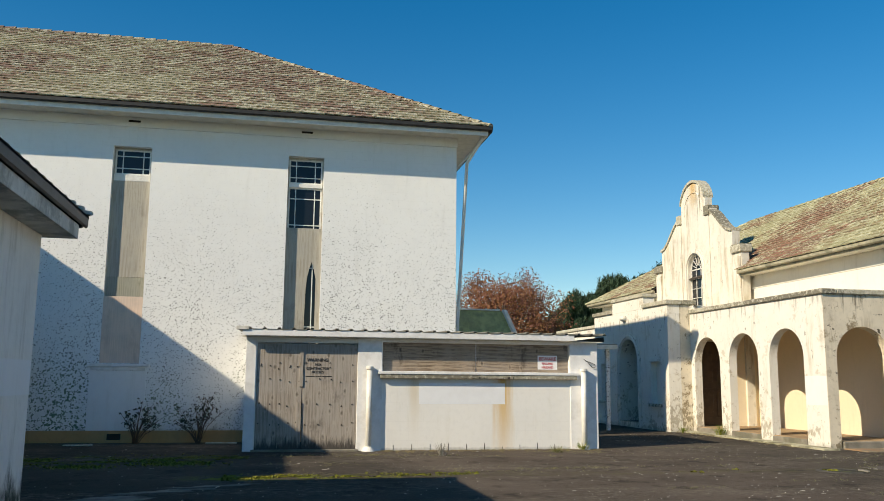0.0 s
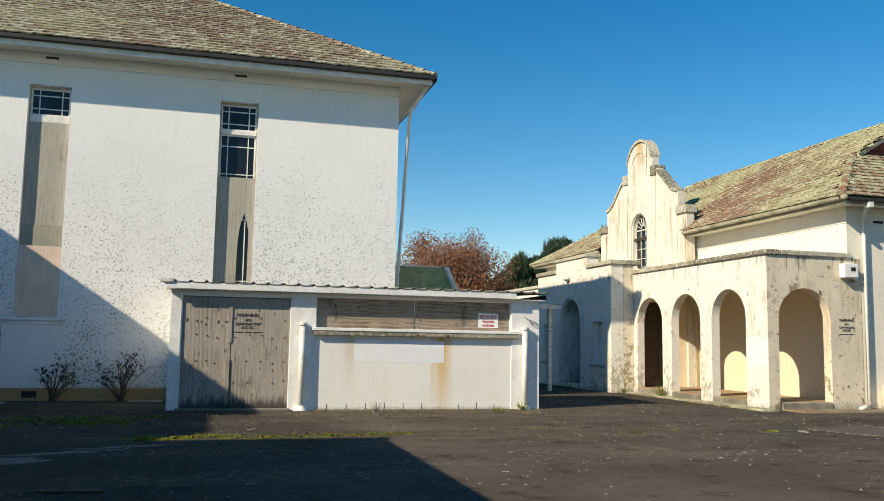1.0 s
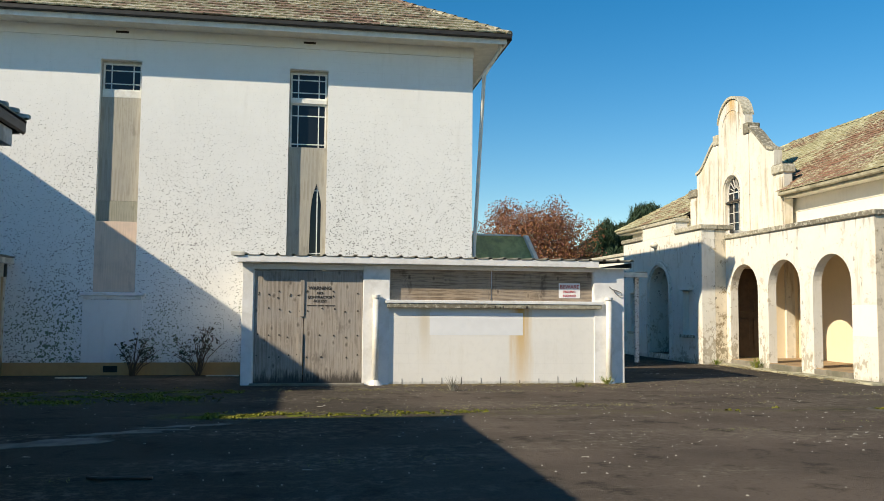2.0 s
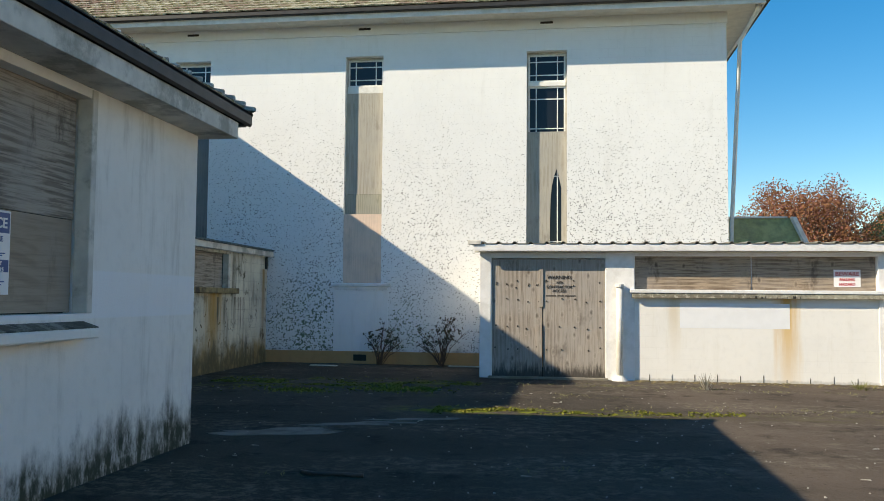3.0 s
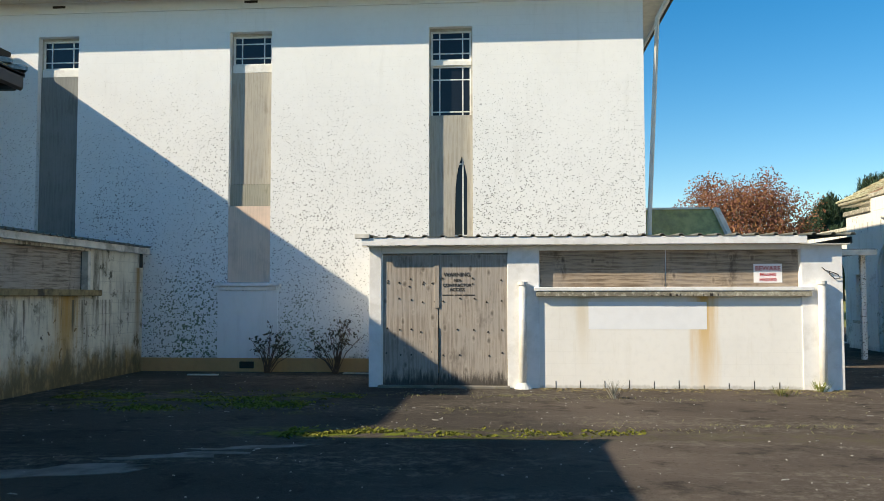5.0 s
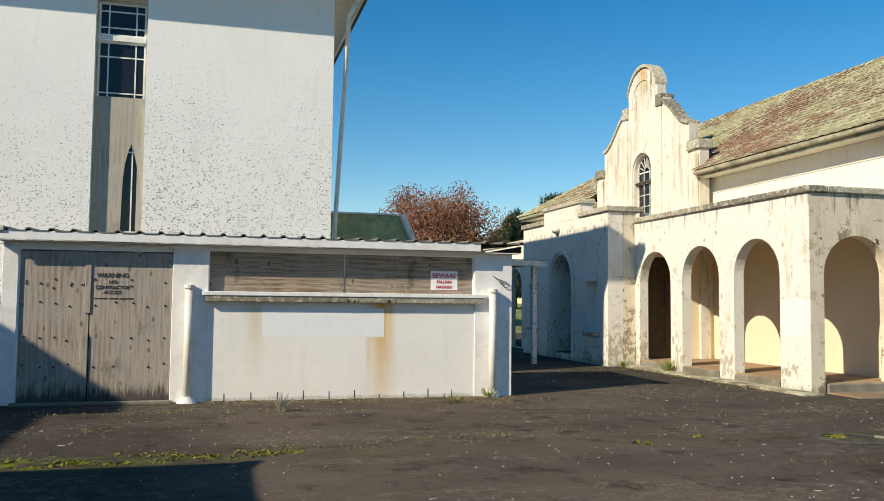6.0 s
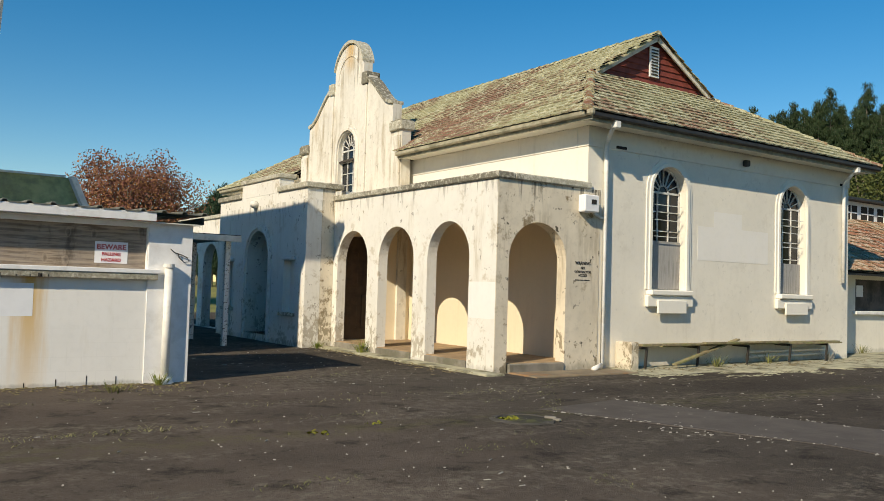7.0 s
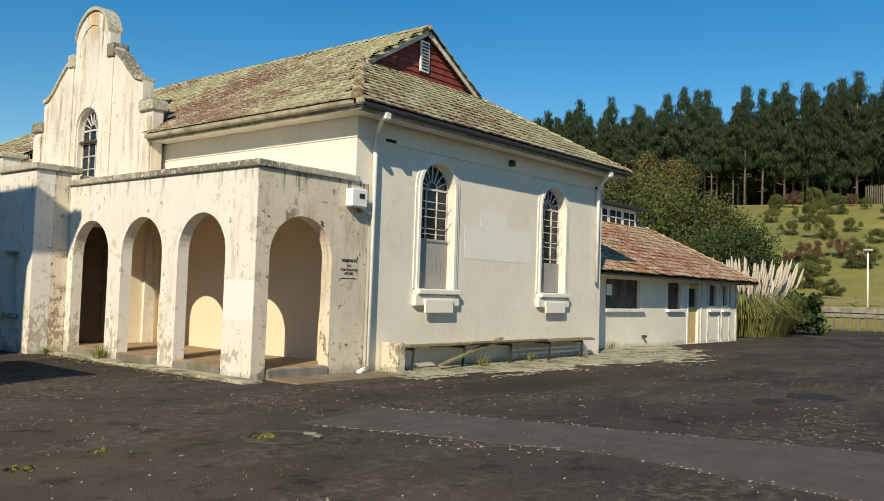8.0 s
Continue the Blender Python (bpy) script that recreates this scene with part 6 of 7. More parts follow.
    for x in (33.52, 34.12, 35.2, 35.46, 36.25, 36.9):
        box("cover_batten", x, x + 0.12, AY - 0.035, AY - 0.002, -0.01, 2.2, M_fascia_old, b, "stained pale batten", 0.006)
    box("wall_tap", 28.9, 29.0, AY - 0.14, AY - 0.002, 0.30, 0.38, M_steel, b, "dark wall tap", 0.01)


M_winboard = simple("dark_boarding", (0.07, 0.06, 0.05), 0.8, var=0.5, scale=3, dirt=(0.16, 0.13, 0.11), dirt_amt=0.6)
annex()


# ---- covered way and roof behind the shed ----
def covered_way():
    b = thing("covered_way", "flat-roofed covered way on flaking white posts", "canopy", (9, 25, 0))
    box("roof", 5.2, 10.60, 24.5, 27.6, 2.52, 2.62, M_gutter_dark, b, "dark flat canopy roof")
    box("fascia", 5.2, 10.60, 24.46, 24.498, 2.46, 2.60, M_fascia_old, b, "", 0.005)
    for x, y in ((10.45, 24.95), (7.9, 24.95), (10.45, 27.4)):
        box("post", x - 0.06, x + 0.06, y - 0.06, y + 0.06, -0.03, 2.52, M_postpaint, b, "flaking white post", 0.008)


M_postpaint = plaster("flaking_post_paint", (0.74, 0.74, 0.71), flakes=0.95, flake_col=(0.07, 0.05, 0.04), marks=1.0, dirt=(0.12, 0.10, 0.08), streaks=0.5)
covered_way()


def green_roof():
    b = thing("green_roofed_store", "low store with a faded green iron roof", "outbuilding", (5.8, 24, 0))
    box("wall", MX + 0.002, 6.5, 22.9, 26.0, -0.03, 2.74, M_white_plain, b)
    bm = bmesh.new()
    z0, z1 = 2.74, 3.42
    lo = [(MX + 0.01, 22.6, z0), (6.75, 22.6, z0), (6.75, 26.3, z0), (MX + 0.01, 26.3, z0)]
    hi = [(MX + 0.01, 22.85, z1), (6.52, 22.85, z1), (6.52, 25.8, z1), (MX + 0.01, 25.8, z1)]
    l, h = [bm.verts.new(p) for p in lo], [bm.verts.new(p) for p in hi]
    bm.faces.new(l[::-1]), bm.faces.new(h)
    for i in range(4):
        bm.faces.new((l[i], l[(i + 1) % 4], h[(i + 1) % 4], h[i]))
    part("roof", bm, M_greenroof, b, "faded green iron roof")
    bm = bmesh.new()
    bar(bm, (MX + 0.02, 22.85, z1 + 0.02), (6.40, 22.85, z1 + 0.02), 0.1, 0.04)
    part("ridge_flashing", bm, M_pipe, b, "pale ridge flashing")
    bm = bmesh.new()
    bar(bm, (6.53, 22.83, z1 + 0.02), (6.77, 22.58, z0 + 0.02), 0.2, 0.06)
    part("hip_flashing", bm, M_fascia_old, b, "pale hip flashing")


green_roof()


# ---- trees and hill ----
def polar(az, d, eye=(3.8, 6.3)):
    a = radians(az)
    return eye[0] + d * math.sin(a), eye[1] + d * math.cos(a)


def quad_mesh(name, cards, material):
    """One mesh of many small leaf blades: cards are (centre, half width vector, half height vector)."""
    vs, fs = [], []
    for c, a, b in cards:
        k = len(vs)
        vs += [c - a * 0.4 - b, c + a * 0.4 - b, c + a, c + b, c - a]
        fs.append((k, k + 1, k + 2, k + 3, k + 4))
    me = bpy.data.meshes.new(name)
    me.from_pydata([tuple(v) for v in vs], [], fs)
    me.materials.append(material)
    return me


def rand_dir(rnd):
    while True:
        v = Vector((rnd.uniform(-1, 1), rnd.uniform(-1, 1), rnd.uniform(-1, 1)))
        if 0.05 < v.length < 1:
            return v.normalized()


def crown_part(name, cards, material, parent):
    ob = new(name, quad_mesh(name, cards, material))
    ob.parent = parent
    return ob


def local_part(name, bm, material, parent):
    ob = bm_object(name, bm, material, True)
    ob.parent = parent
    return ob


def leafy_tree(name, label, height, width, trunk_h, leaf, material, seed, n_leaves, clumps=60):
    """A broad tree at the origin: forked limbs, leaves in uneven clumps at the limb ends."""
    rnd = random.Random(seed)
    e = thing(name, label, "tree")
    bm = bmesh.new()
    tube(bm, [(0, 0, -0.3), (0.08, 0, trunk_h * 0.5), (0.0, 0.1, trunk_h)], 0.035 * height, 8, 0.022 * height)
    ends = []
    ch = height - trunk_h * 0.6
    cz = trunk_h * 0.6 + ch / 2
    for i in range(clumps):
        d = rand_dir(rnd)
        r = rnd.uniform(0.45, 1.0) ** 0.6
        lump = 0.72 + 0.38 * noise.noise((d.x * 2.1 + seed, d.y * 2.1, d.z * 2.1))
        p = Vector((d.x * width / 2 * r * lump * 1.25, d.y * width / 2 * r * lump * 1.25, cz + d.z * ch / 2 * r * (lump + 0.18)))
        ends.append(p)
        if i % 2 == 0:
            mid = Vector((p.x * 0.45, p.y * 0.45, trunk_h + (p.z - trunk_h) * 0.4))
            tube(bm, [(0, 0.05, trunk_h * 0.9), mid, p], 0.012 * height, 5, 0.003 * height)
    local_part("trunk", bm, M_bark, e)
    cards = []
    for i in range(n_leaves):
        p = ends[i % clumps]
        q = p + rand_dir(rnd) * rnd.uniform(0, 1) ** 0.5 * width * 0.115
        n = rand_dir(rnd)
        a = n.cross(rand_dir(rnd)).normalized() * leaf * rnd.uniform(0.5, 1.1)
        cards.append((q, a, n.cross(a).normalized() * leaf * rnd.uniform(0.5, 1.0)))
    crown_part("crown", cards, material, e)
    return e


def pine(seed, height, material, bare=0.38, spread=0.17):
    """A plantation pine: straight stem, dead lower twigs, whorled tufted branches."""
    rnd = random.Random(seed)
    e = thing("pine_tree", "tall dark green pine on the hill", "tree", group="pines on the hill")
    bm = bmesh.new()
    tube(bm, [(0, 0, -1), (rnd.uniform(-0.2, 0.2), 0, height * 0.5), (0, 0, height * 0.97)], 0.0105 * height, 7, 0.03)
    cards = []
    z = height * 0.12
    while z < height * 0.98:
        k = z / height
        live = k > bare
        r = height * spread * (min(1.0, (1.02 - k) / 0.52) ** 0.8) * rnd.uniform(0.7, 1.15) if live else height * 0.07 * rnd.random()
        for j in range(rnd.randint(4, 6)):
            a = rnd.uniform(0, 2 * math.pi)
            tip = Vector((math.cos(a) * r, math.sin(a) * r, z + r * rnd.uniform(0.05, 0.45)))
            tube(bm, [(0, 0, z), tip], 0.05, 3, 0.02)
            if live:
                for q in range(max(14, int(r * 34.0))):
                    f = rnd.uniform(0.3, 1.05)
                    c = Vector((0, 0, z)).lerp(tip, f) + rand_dir(rnd) * rnd.uniform(0.2, 0.75)
                    n = rand_dir(rnd)
                    w = n.cross(rand_dir(rnd)).normalized() * rnd.uniform(0.035, 0.085)
                    cards.append((c, w, (n * 0.5 + Vector((0, 0, 0.6))).normalized() * rnd.uniform(0.25, 0.60)))
        z += height * rnd.uniform(0.022, 0.04)
    local_part("trunk", bm, M_pinebark, e)
    crown_part("crown", cards, material, e)
    return e


M_pinebark = simple("grey_pine_bark", (0.20, 0.17, 0.14), 0.95, var=0.4, scale=2)
M_pine = leaf_mat("pine_needles", (0.022, 0.045, 0.022), (0.055, 0.085, 0.035))
M_pine_far = leaf_mat("far_pine_needles", (0.022, 0.05, 0.03), (0.05, 0.085, 0.045))
M_autumn = leaf_mat("autumn_leaves", (0.22, 0.085, 0.085), (0.32, 0.16, 0.055))
M_olive = leaf_mat("olive_leaves", (0.038, 0.054, 0.018), (0.125, 0.14, 0.04))
M_olive2 = leaf_mat("brownish_leaves", (0.09, 0.08, 0.026), (0.15, 0.125, 0.04))
M_macro = leaf_mat("cypress_sprays", (0.025, 0.05, 0.018), (0.06, 0.09, 0.025))
M_bushg = leaf_mat("bush_leaves", (0.06, 0.08, 0.022), (0.14, 0.16, 0.042))
M_bushr = leaf_mat("brown_bush_leaves", (0.12, 0.075, 0.045), (0.17, 0.10, 0.06))


def put(e, az, d, turn=0.0, size=1.0, eye=(3.8, 6.3), lift=0.0):
    x, y = polar(az, d, eye)
    e.matrix_basis = Matrix.Translation((x, y, land(x, y) + lift)) @ Euler((0, 0, turn)).to_matrix().to_4x4() @ Matrix.Scale(size, 4)
    return e


def copy_put(src, az, d, turn, size):
    x, y = polar(az, d)
    c = copy_thing(src, Matrix.Identity(4))
    c.matrix_basis = Matrix.Translation((x, y, land(x, y))) @ Euler((0, 0, turn)).to_matrix().to_4x4() @ Matrix.Scale(size, 4)
    return c


def plantation():
    rnd = random.Random(77)
    kinds = [pine(100 + i, 23.0, M_pine, bare=b, spread=s) for i, (b, s) in enumerate(((0.20, 0.135), (0.28, 0.12), (0.14, 0.15), (0.24, 0.13), (0.32, 0.12)))]
    first = [True] * len(kinds)
    for row, (d0, step) in enumerate(((146, 1.0), (153, 0.85), (161, 0.8), (170, 0.8), (180, 0.8), (192, 0.8))):
        az = 44.0 + row * 0.5
        while az < 84:
            k = rnd.randrange(len(kinds))
            d = d0 + rnd.uniform(-4, 4)
            size = rnd.uniform(0.90, 1.10) * (0.75 + 0.09 * smooth(56, 76, az)) * (1.0 if rnd.random() < 0.8 else 0.88)
            if first[k]:
                put(kinds[k], az, d, rnd.uniform(0, 6), size)
                first[k] = False
            else:
                copy_put(kinds[k], az, d, rnd.uniform(0, 6), size)
            az += step * rnd.uniform(0.6, 1.35)
    # pines seen past the white building
    far = pine(140, 15.0, M_pine_far, bare=0.12, spread=0.2)
    far2 = pine(141, 15.0, M_pine_far, bare=0.15, spread=0.24)
    used = False
    for i in range(44):
        az = 18.3 + i * 0.34 + rnd.uniform(-0.2, 0.2)
        d = 112 + rnd.uniform(-8, 20)
        size = (0.76 + 0.26 * smooth(18.5, 23.0, az)) * rnd.uniform(0.90, 1.08)
        if not used:
            put(far, az, d, 1.0, size)
            put(far2, az + 0.7, d, 2.0, size)
            used = True
        else:
            copy_put(rnd.choice((far, far2)), az, d, rnd.uniform(0, 6), size)


plantation()


def understorey():
    """Scrub and dead branches that close the wood between the stems."""
    rnd = random.Random(83)
    cards = []
    for i in range(30000):
        x, y = polar(rnd.uniform(44, 86), rnd.uniform(158, 200))
        top = 3.0 + 3.5 * (0.5 + noise.noise((x * 0.12, y * 0.12, 3.0)))
        c = Vector((x, y, land(x, y) + top * rnd.random() ** 0.8))
        n = rand_dir(rnd)
        w = n.cross(rand_dir(rnd)).normalized() * rnd.uniform(0.15, 0.4)
        cards.append((c, w, n * rnd.uniform(0.25, 0.6)))
    tagged(new("forest_scrub", quad_mesh("forest_scrub", cards, M_pine)), "dark scrub filling the wood between the pine stems", "scrub", kind="stuff")


understorey()


def mid_trees():
    t = leafy_tree("autumn_tree", "round tree with rust-red autumn leaves", 9.6, 9.6, 2.6, 0.075, M_autumn, 5, 40000, clumps=260)
    t.matrix_basis = Matrix.Translation((17.6, 62.0, 0.0))
    a = leafy_tree("broadleaf_tree", "dense olive-green tree behind the annex", 11.5, 13.0, 2.5, 0.11, M_olive, 9, 24000, clumps=240)
    put(a, 62.2, 72)
    b = leafy_tree("broadleaf_tree", "tall brownish-green tree behind the annex", 14.0, 8.0, 4.0, 0.10, M_olive2, 12, 20000, clumps=170)
    put(b, 64.9, 82, lift=-1.0)
    c = leafy_tree("broadleaf_tree", "dense olive-green tree behind the annex", 9.5, 11.0, 2.0, 0.11, M_olive, 15, 20000, clumps=220)
    put(c, 66.6, 66)
    d = leafy_tree("cypress_tree", "dark spreading cypress with drooping sprays", 7.0, 8.5, 1.2, 0.09, M_macro, 18, 22000, clumps=210)
    put(d, 69.4, 58, lift=-0.6)
    f = leafy_tree("broadleaf_tree", "dense olive-green tree behind the annex", 9.0, 9.0, 2.0, 0.15, M_olive, 25, 9000, clumps=120)
    put(f, 58.0, 74)
    g = leafy_tree("bush", "dark green bush beside the pampas grass", 2.3, 3.6, 0.3, 0.14, M_macro, 31, 1800, clumps=40)
    put(g, 73.2, 46, lift=-0.2)


mid_trees()


def hill_bushes():
    rnd = random.Random(41)
    kinds = [leafy_tree("bush", "green scrub bush on the grass slope", 3.2, 4.6, 0.3, 0.07, M_bushg, 51, 6500, clumps=34),
             leafy_tree("bush", "brown scrub bush on the grass slope", 2.6, 3.4, 0.3, 0.065, M_bushr, 52, 5000, clumps=26),
             leafy_tree("bush", "olive scrub bush on the grass slope", 2.8, 4.0, 0.3, 0.07, M_olive, 53, 5500, clumps=30)]
    for k in kinds:
        tagged(k, group="bushes on the slope")
    spots = [(71.9, 128, 2), (72.9, 96, 1), (73.6, 118, 0), (74.2, 90, 2), (74.6, 108, 0), (75.3, 124, 0), (75.8, 99, 1), (76.3, 112, 0), (72.9, 134, 1), (74.0, 138, 0),
             (75.6, 140, 1), (77.0, 130, 0), (76.8, 94, 2), (73.7, 84, 0), (75.2, 80, 2), (77.6, 106, 0), (78.5, 120, 2), (72.0, 140, 0), (74.9, 132, 2), (71.6, 118, 0), (73.9, 97, 1), (72.7, 110, 0), (76.2, 136, 1), (74.4, 121, 0)]
    used = set()
    for az, d, k in spots:
        s, a = rnd.uniform(0.5, 1.0), rnd.uniform(0, 6)
        if k in used:
            copy_put(kinds[k], az, d, a, s)
        else:
            put(kinds[k], az, d, a, s)
            used.add(k)


hill_bushes()


def pampas():
    rnd = random.Random(61)
    e = thing("pampas_grass", "clump of pampas grass with pale feathery plumes", "plant")
    cards = []
    for i in range(1500):
        a, r = rnd.uniform(0, 6.283), rnd.uniform(0, 1) ** 0.5 * 1.9
        base = Vector((math.cos(a) * r * 1.3, math.sin(a) * r, 0))
        out = Vector((math.cos(a), math.sin(a), 0)) * rnd.uniform(0.2, 0.9)
        h = rnd.uniform(1.0, 2.1)
        side = Vector((-math.sin(a + rnd.uniform(-1, 1)), math.cos(a), 0)) * 0.022
        cards.append((base + out * 0.4 + Vector((0, 0, h * 0.45)), side, (out * 0.6 + Vector((0, 0, h * 0.55)))))
        cards.append((base + out * 1.2 + Vector((0, 0, h * 0.85)), side, (out * 0.5 + Vector((0, 0, -h * 0.12)))))
    crown_part("blades", cards, M_pampas, e)
    for i in range(130):
        a, r = rnd.uniform(0, 6.283), rnd.uniform(0, 1) ** 0.5 * 1.8
        p = Vector((math.cos(a) * r * 1.5, math.sin(a) * r, 1.6))
        lean = Vector((math.cos(a) * 0.42 * r, math.sin(a) * 0.35 * r, 0))
        h = rnd.uniform(2.6, 3.6)
        bm = bmesh.new()
        tube(bm, [p * 0.8, Vector((p.x, p.y, h - 0.8)) + lean * 0.5], 0.012, 4)
        n = 6
        top = Vector((p.x, p.y, h)) + lean
        low = Vector((p.x, p.y, h - 0.95)) + lean * 0.5
        rings = []
        for q in range(n + 1):
            f = q / n
            c = low.lerp(top, f) + Vector((rnd.uniform(-0.02, 0.02), 0, 0))
            w = 0.065 * math.sin(math.pi * (0.08 + 0.9 * f)) ** 0.7
            rings.append([bm.verts.new(c + Vector((math.cos(t) * w * rnd.uniform(0.7, 1.25), math.sin(t) * w, rnd.uniform(-0.03, 0.03)))) for t in (2 * math.pi * s / 6 for s in range(6))])
        for q0, q1 in zip(rings, rings[1:]):
            for s in range(6):
                bm.faces.new((q0[s], q0[(s + 1) % 6], q1[(s + 1) % 6], q1[s]))
        bm.faces.new(rings[-1])
        local_part("plume", bm, M_plume, e)
    put(e, 70.4, 42, lift=0.05)


M_pampas = leaf_mat("pampas_blades", (0.10, 0.13, 0.03), (0.24, 0.22, 0.08))
M_plume = simple("pampas_plumes", (0.62, 0.55, 0.44), 0.95, var=0.3, scale=12, bump_k=0.8)
pampas()


def far_furniture():
    e = thing("street_lamp", "white lamp post beside the lower road", "street lamp")
    bm = bmesh.new()
    tube(bm, [(0, 0, -0.5), (0, 0, 4.6)], 0.085, 10, 0.06)
    local_part("post", bm, M_pipe, e)
    bm = bmesh.new()
    tube(bm, [(0, 0, 4.6), (0, 0, 4.75)], 0.30, 12, 0.34)
    local_part("lamp_head", bm, M_fascia_old, e)
    put(e, 77.2, 70)
    f = thing("post_fence", "low weathered post and rail fence", "fence")
    for i in range(16):
        az = 73.6 + i * 0.45
        x, y = polar(az, 57)
        bm = bmesh.new()
        z = land(x, y)
        add_box(bm, x - 0.05, x + 0.05, y - 0.05, y + 0.05, z - 0.3, z + 0.95, 0.01)
        part("post", bm, M_timber_grey, f)
    for h in (0.45, 0.85):
        bm = bmesh.new()
        for i in range(15):
            p, q = polar(73.6 + i * 0.45, 74), polar(73.6 + (i + 1) * 0.45, 74)
            bar(bm, (*p, land(*p) + h), (*q, land(*q) + h), 0.04, 0.10)
        part("rail", bm, M_timber_grey, f)
    for k, (d, h) in enumerate(((70, 0.45), (66.5, 0.25))):
        bm = bmesh.new()
        for i in range(14):
            p, q = polar(74.6 + i * 0.5, d), polar(74.6 + (i + 1) * 0.5, d)
            bar(bm, (*p, land(*p) + h / 2), (*q, land(*q) + h / 2), 0.4, h)
        tagged(bm_object("retaining_wall", bm, M_concrete), "low concrete retaining wall at the yard's edge", "wall", kind="structure")
    g = thing("timber_enclosure", "grey timber paling enclosure on the hilltop", "fence")
    for i in range(22):
        p = polar(77.0 + i * 0.12, 140)
        z = land(*p)
        bm = bmesh.new()
        add_box(bm, p[0] - 0.13, p[0] + 0.13, p[1] - 0.05, p[1] + 0.05, z - 0.3, z + 2.6 + 0.1 * (i % 3))
        part("paling", bm, M_timber_grey, g)


M_timber_grey = simple("silvered_timber", (0.20, 0.18, 0.14), 0.9, var=0.35)
far_furniture()


# ---- weeds, litter and marks in the yard ----
def twiggy_shrub(x, y, h, seed):
    rnd = random.Random(seed)
    e = thing("shrub", "straggly half-bare shrub against the white wall", "plant", (x, y, 0))
    bm = bmesh.new()
    cards = []
    for i in range(17):
        a, l = rnd.uniform(0, 6.283), rnd.uniform(0.35, 1.0) * h
        s = rnd.uniform(0.1, 0.62)
        mid = Vector((x + math.cos(a) * s * 0.4 * h, y + math.sin(a) * s * 0.25 * h, l * 0.55))
        tip = Vector((x + math.cos(a) * s * h, y + math.sin(a) * s * 0.5 * h, l))
        tube(bm, [(x + rnd.uniform(-0.06, 0.06), y, -0.02), mid, tip], 0.012, 4, 0.004)
        for k in range(3):
            b = mid.lerp(tip, rnd.random())
            t2 = b + Vector((rnd.uniform(-0.16, 0.16), rnd.uniform(-0.08, 0.08), rnd.uniform(0.0, 0.2)))
            tube(bm, [b, t2], 0.006, 3, 0.003)
            for q in range(4):
                n = rand_dir(rnd)
                w = n.cross(rand_dir(rnd)).normalized() * 0.020
                cards.append((t2 + rand_dir(rnd) * 0.07, w, n.cross(w).normalized() * 0.035))
    part("stem", bm, M_twig, e)
    ob = new("leaves", quad_mesh("leaves", cards, M_deadleaf))
    under(ob, e)


M_twig = simple("dry_twigs", (0.13, 0.075, 0.05), 0.9, var=0.3)
M_deadleaf = leaf_mat("dusty_shrub_leaves", (0.05, 0.05, 0.03), (0.13, 0.10, 0.06))
twiggy_shrub(-2.80, 20.50, 0.98, 1)
twiggy_shrub(-1.42, 20.45, 1.05, 2)


def tuft(x, y, h, seed, n=70, spread=0.16, mat_=None):
    rnd = random.Random(seed)
    cards = []
    for i in range(n):
        a, r = rnd.uniform(0, 6.283), rnd.random() * spread
        out = Vector((math.cos(a), math.sin(a), 0))
        hh = h * rnd.uniform(0.4, 1.0)
        cards.append((Vector((x, y, 0)) + out * (r * 1.3) + Vector((0, 0, hh * 0.48)), Vector((-out.y, out.x, 0)) * 0.007, out * hh * 0.35 + Vector((0, 0, hh * 0.5))))
    tagged(new("grass_tuft", quad_mesh("grass_tuft", cards, mat_ or M_weed)), "dry grass tuft growing from the asphalt", "plant", "tufts in the yard")


M_weed = leaf_mat("dry_weed", (0.24, 0.22, 0.10), (0.14, 0.17, 0.04))
M_strawweed = leaf_mat("straw_weed", (0.40, 0.38, 0.33), (0.26, 0.25, 0.20))
M_greenweed = leaf_mat("green_weed", (0.12, 0.18, 0.03), (0.26, 0.27, 0.06))
tuft(3.53, 16.75, 0.30, 3, 46, 0.10, M_strawweed)
tuft(6.15, 17.3, 0.16, 4, 60, 0.2)
tuft(6.9, 17.85, 0.2, 5, 60, 0.12, M_greenweed)
tuft(12.55, 22.0, 0.36, 6, 90, 0.16, M_greenweed)
tuft(12.3, 23.7, 0.2, 7, 60, 0.12, M_greenweed)
for i, (x, y) in enumerate(((20.4, 17.1), (22.9, 17.15), (18.3, 16.9), (25.2, 18.3), (26.6, 18.35))):
    tuft(x, y, 0.34, 20 + i, 40, 0.2, M_strawweed if i % 2 else M_weed)


def flat_scatter(name, label, spots, material, category):
    """Small flat scraps lying on the ground, one mesh."""
    vs, fs = [], []
    for x, y, l, w, a, z in spots:
        c, s = math.cos(a), math.sin(a)
        k = len(vs)
        for u, v, h in ((-l, -w, 0), (l * 0.9, -w * 0.8, 0), (l, w * 0.9, 0), (-l * 0.8, w, 0)):
            vs.append((x + u * c - v * s, y + u * s + v * c, z + h))
        for u, v, h in ((-l * 0.8, -w * 0.6, 1), (l * 0.75, -w * 0.5, 1), (l * 0.8, w * 0.6, 1), (-l * 0.6, w * 0.7, 1)):
            vs.append((x + u * c - v * s, y + u * s + v * c, z + 0.008 * h))
        fs += [(k + 4, k + 5, k + 6, k + 7)] + [(k + i, k + (i + 1) % 4, k + 4 + (i + 1) % 4, k + 4 + i) for i in range(4)]
    me = bpy.data.meshes.new(name)
    me.from_pydata(vs, [], fs)
    me.materials.append(material)
    tagged(new(name, me), label, category, kind="stuff")


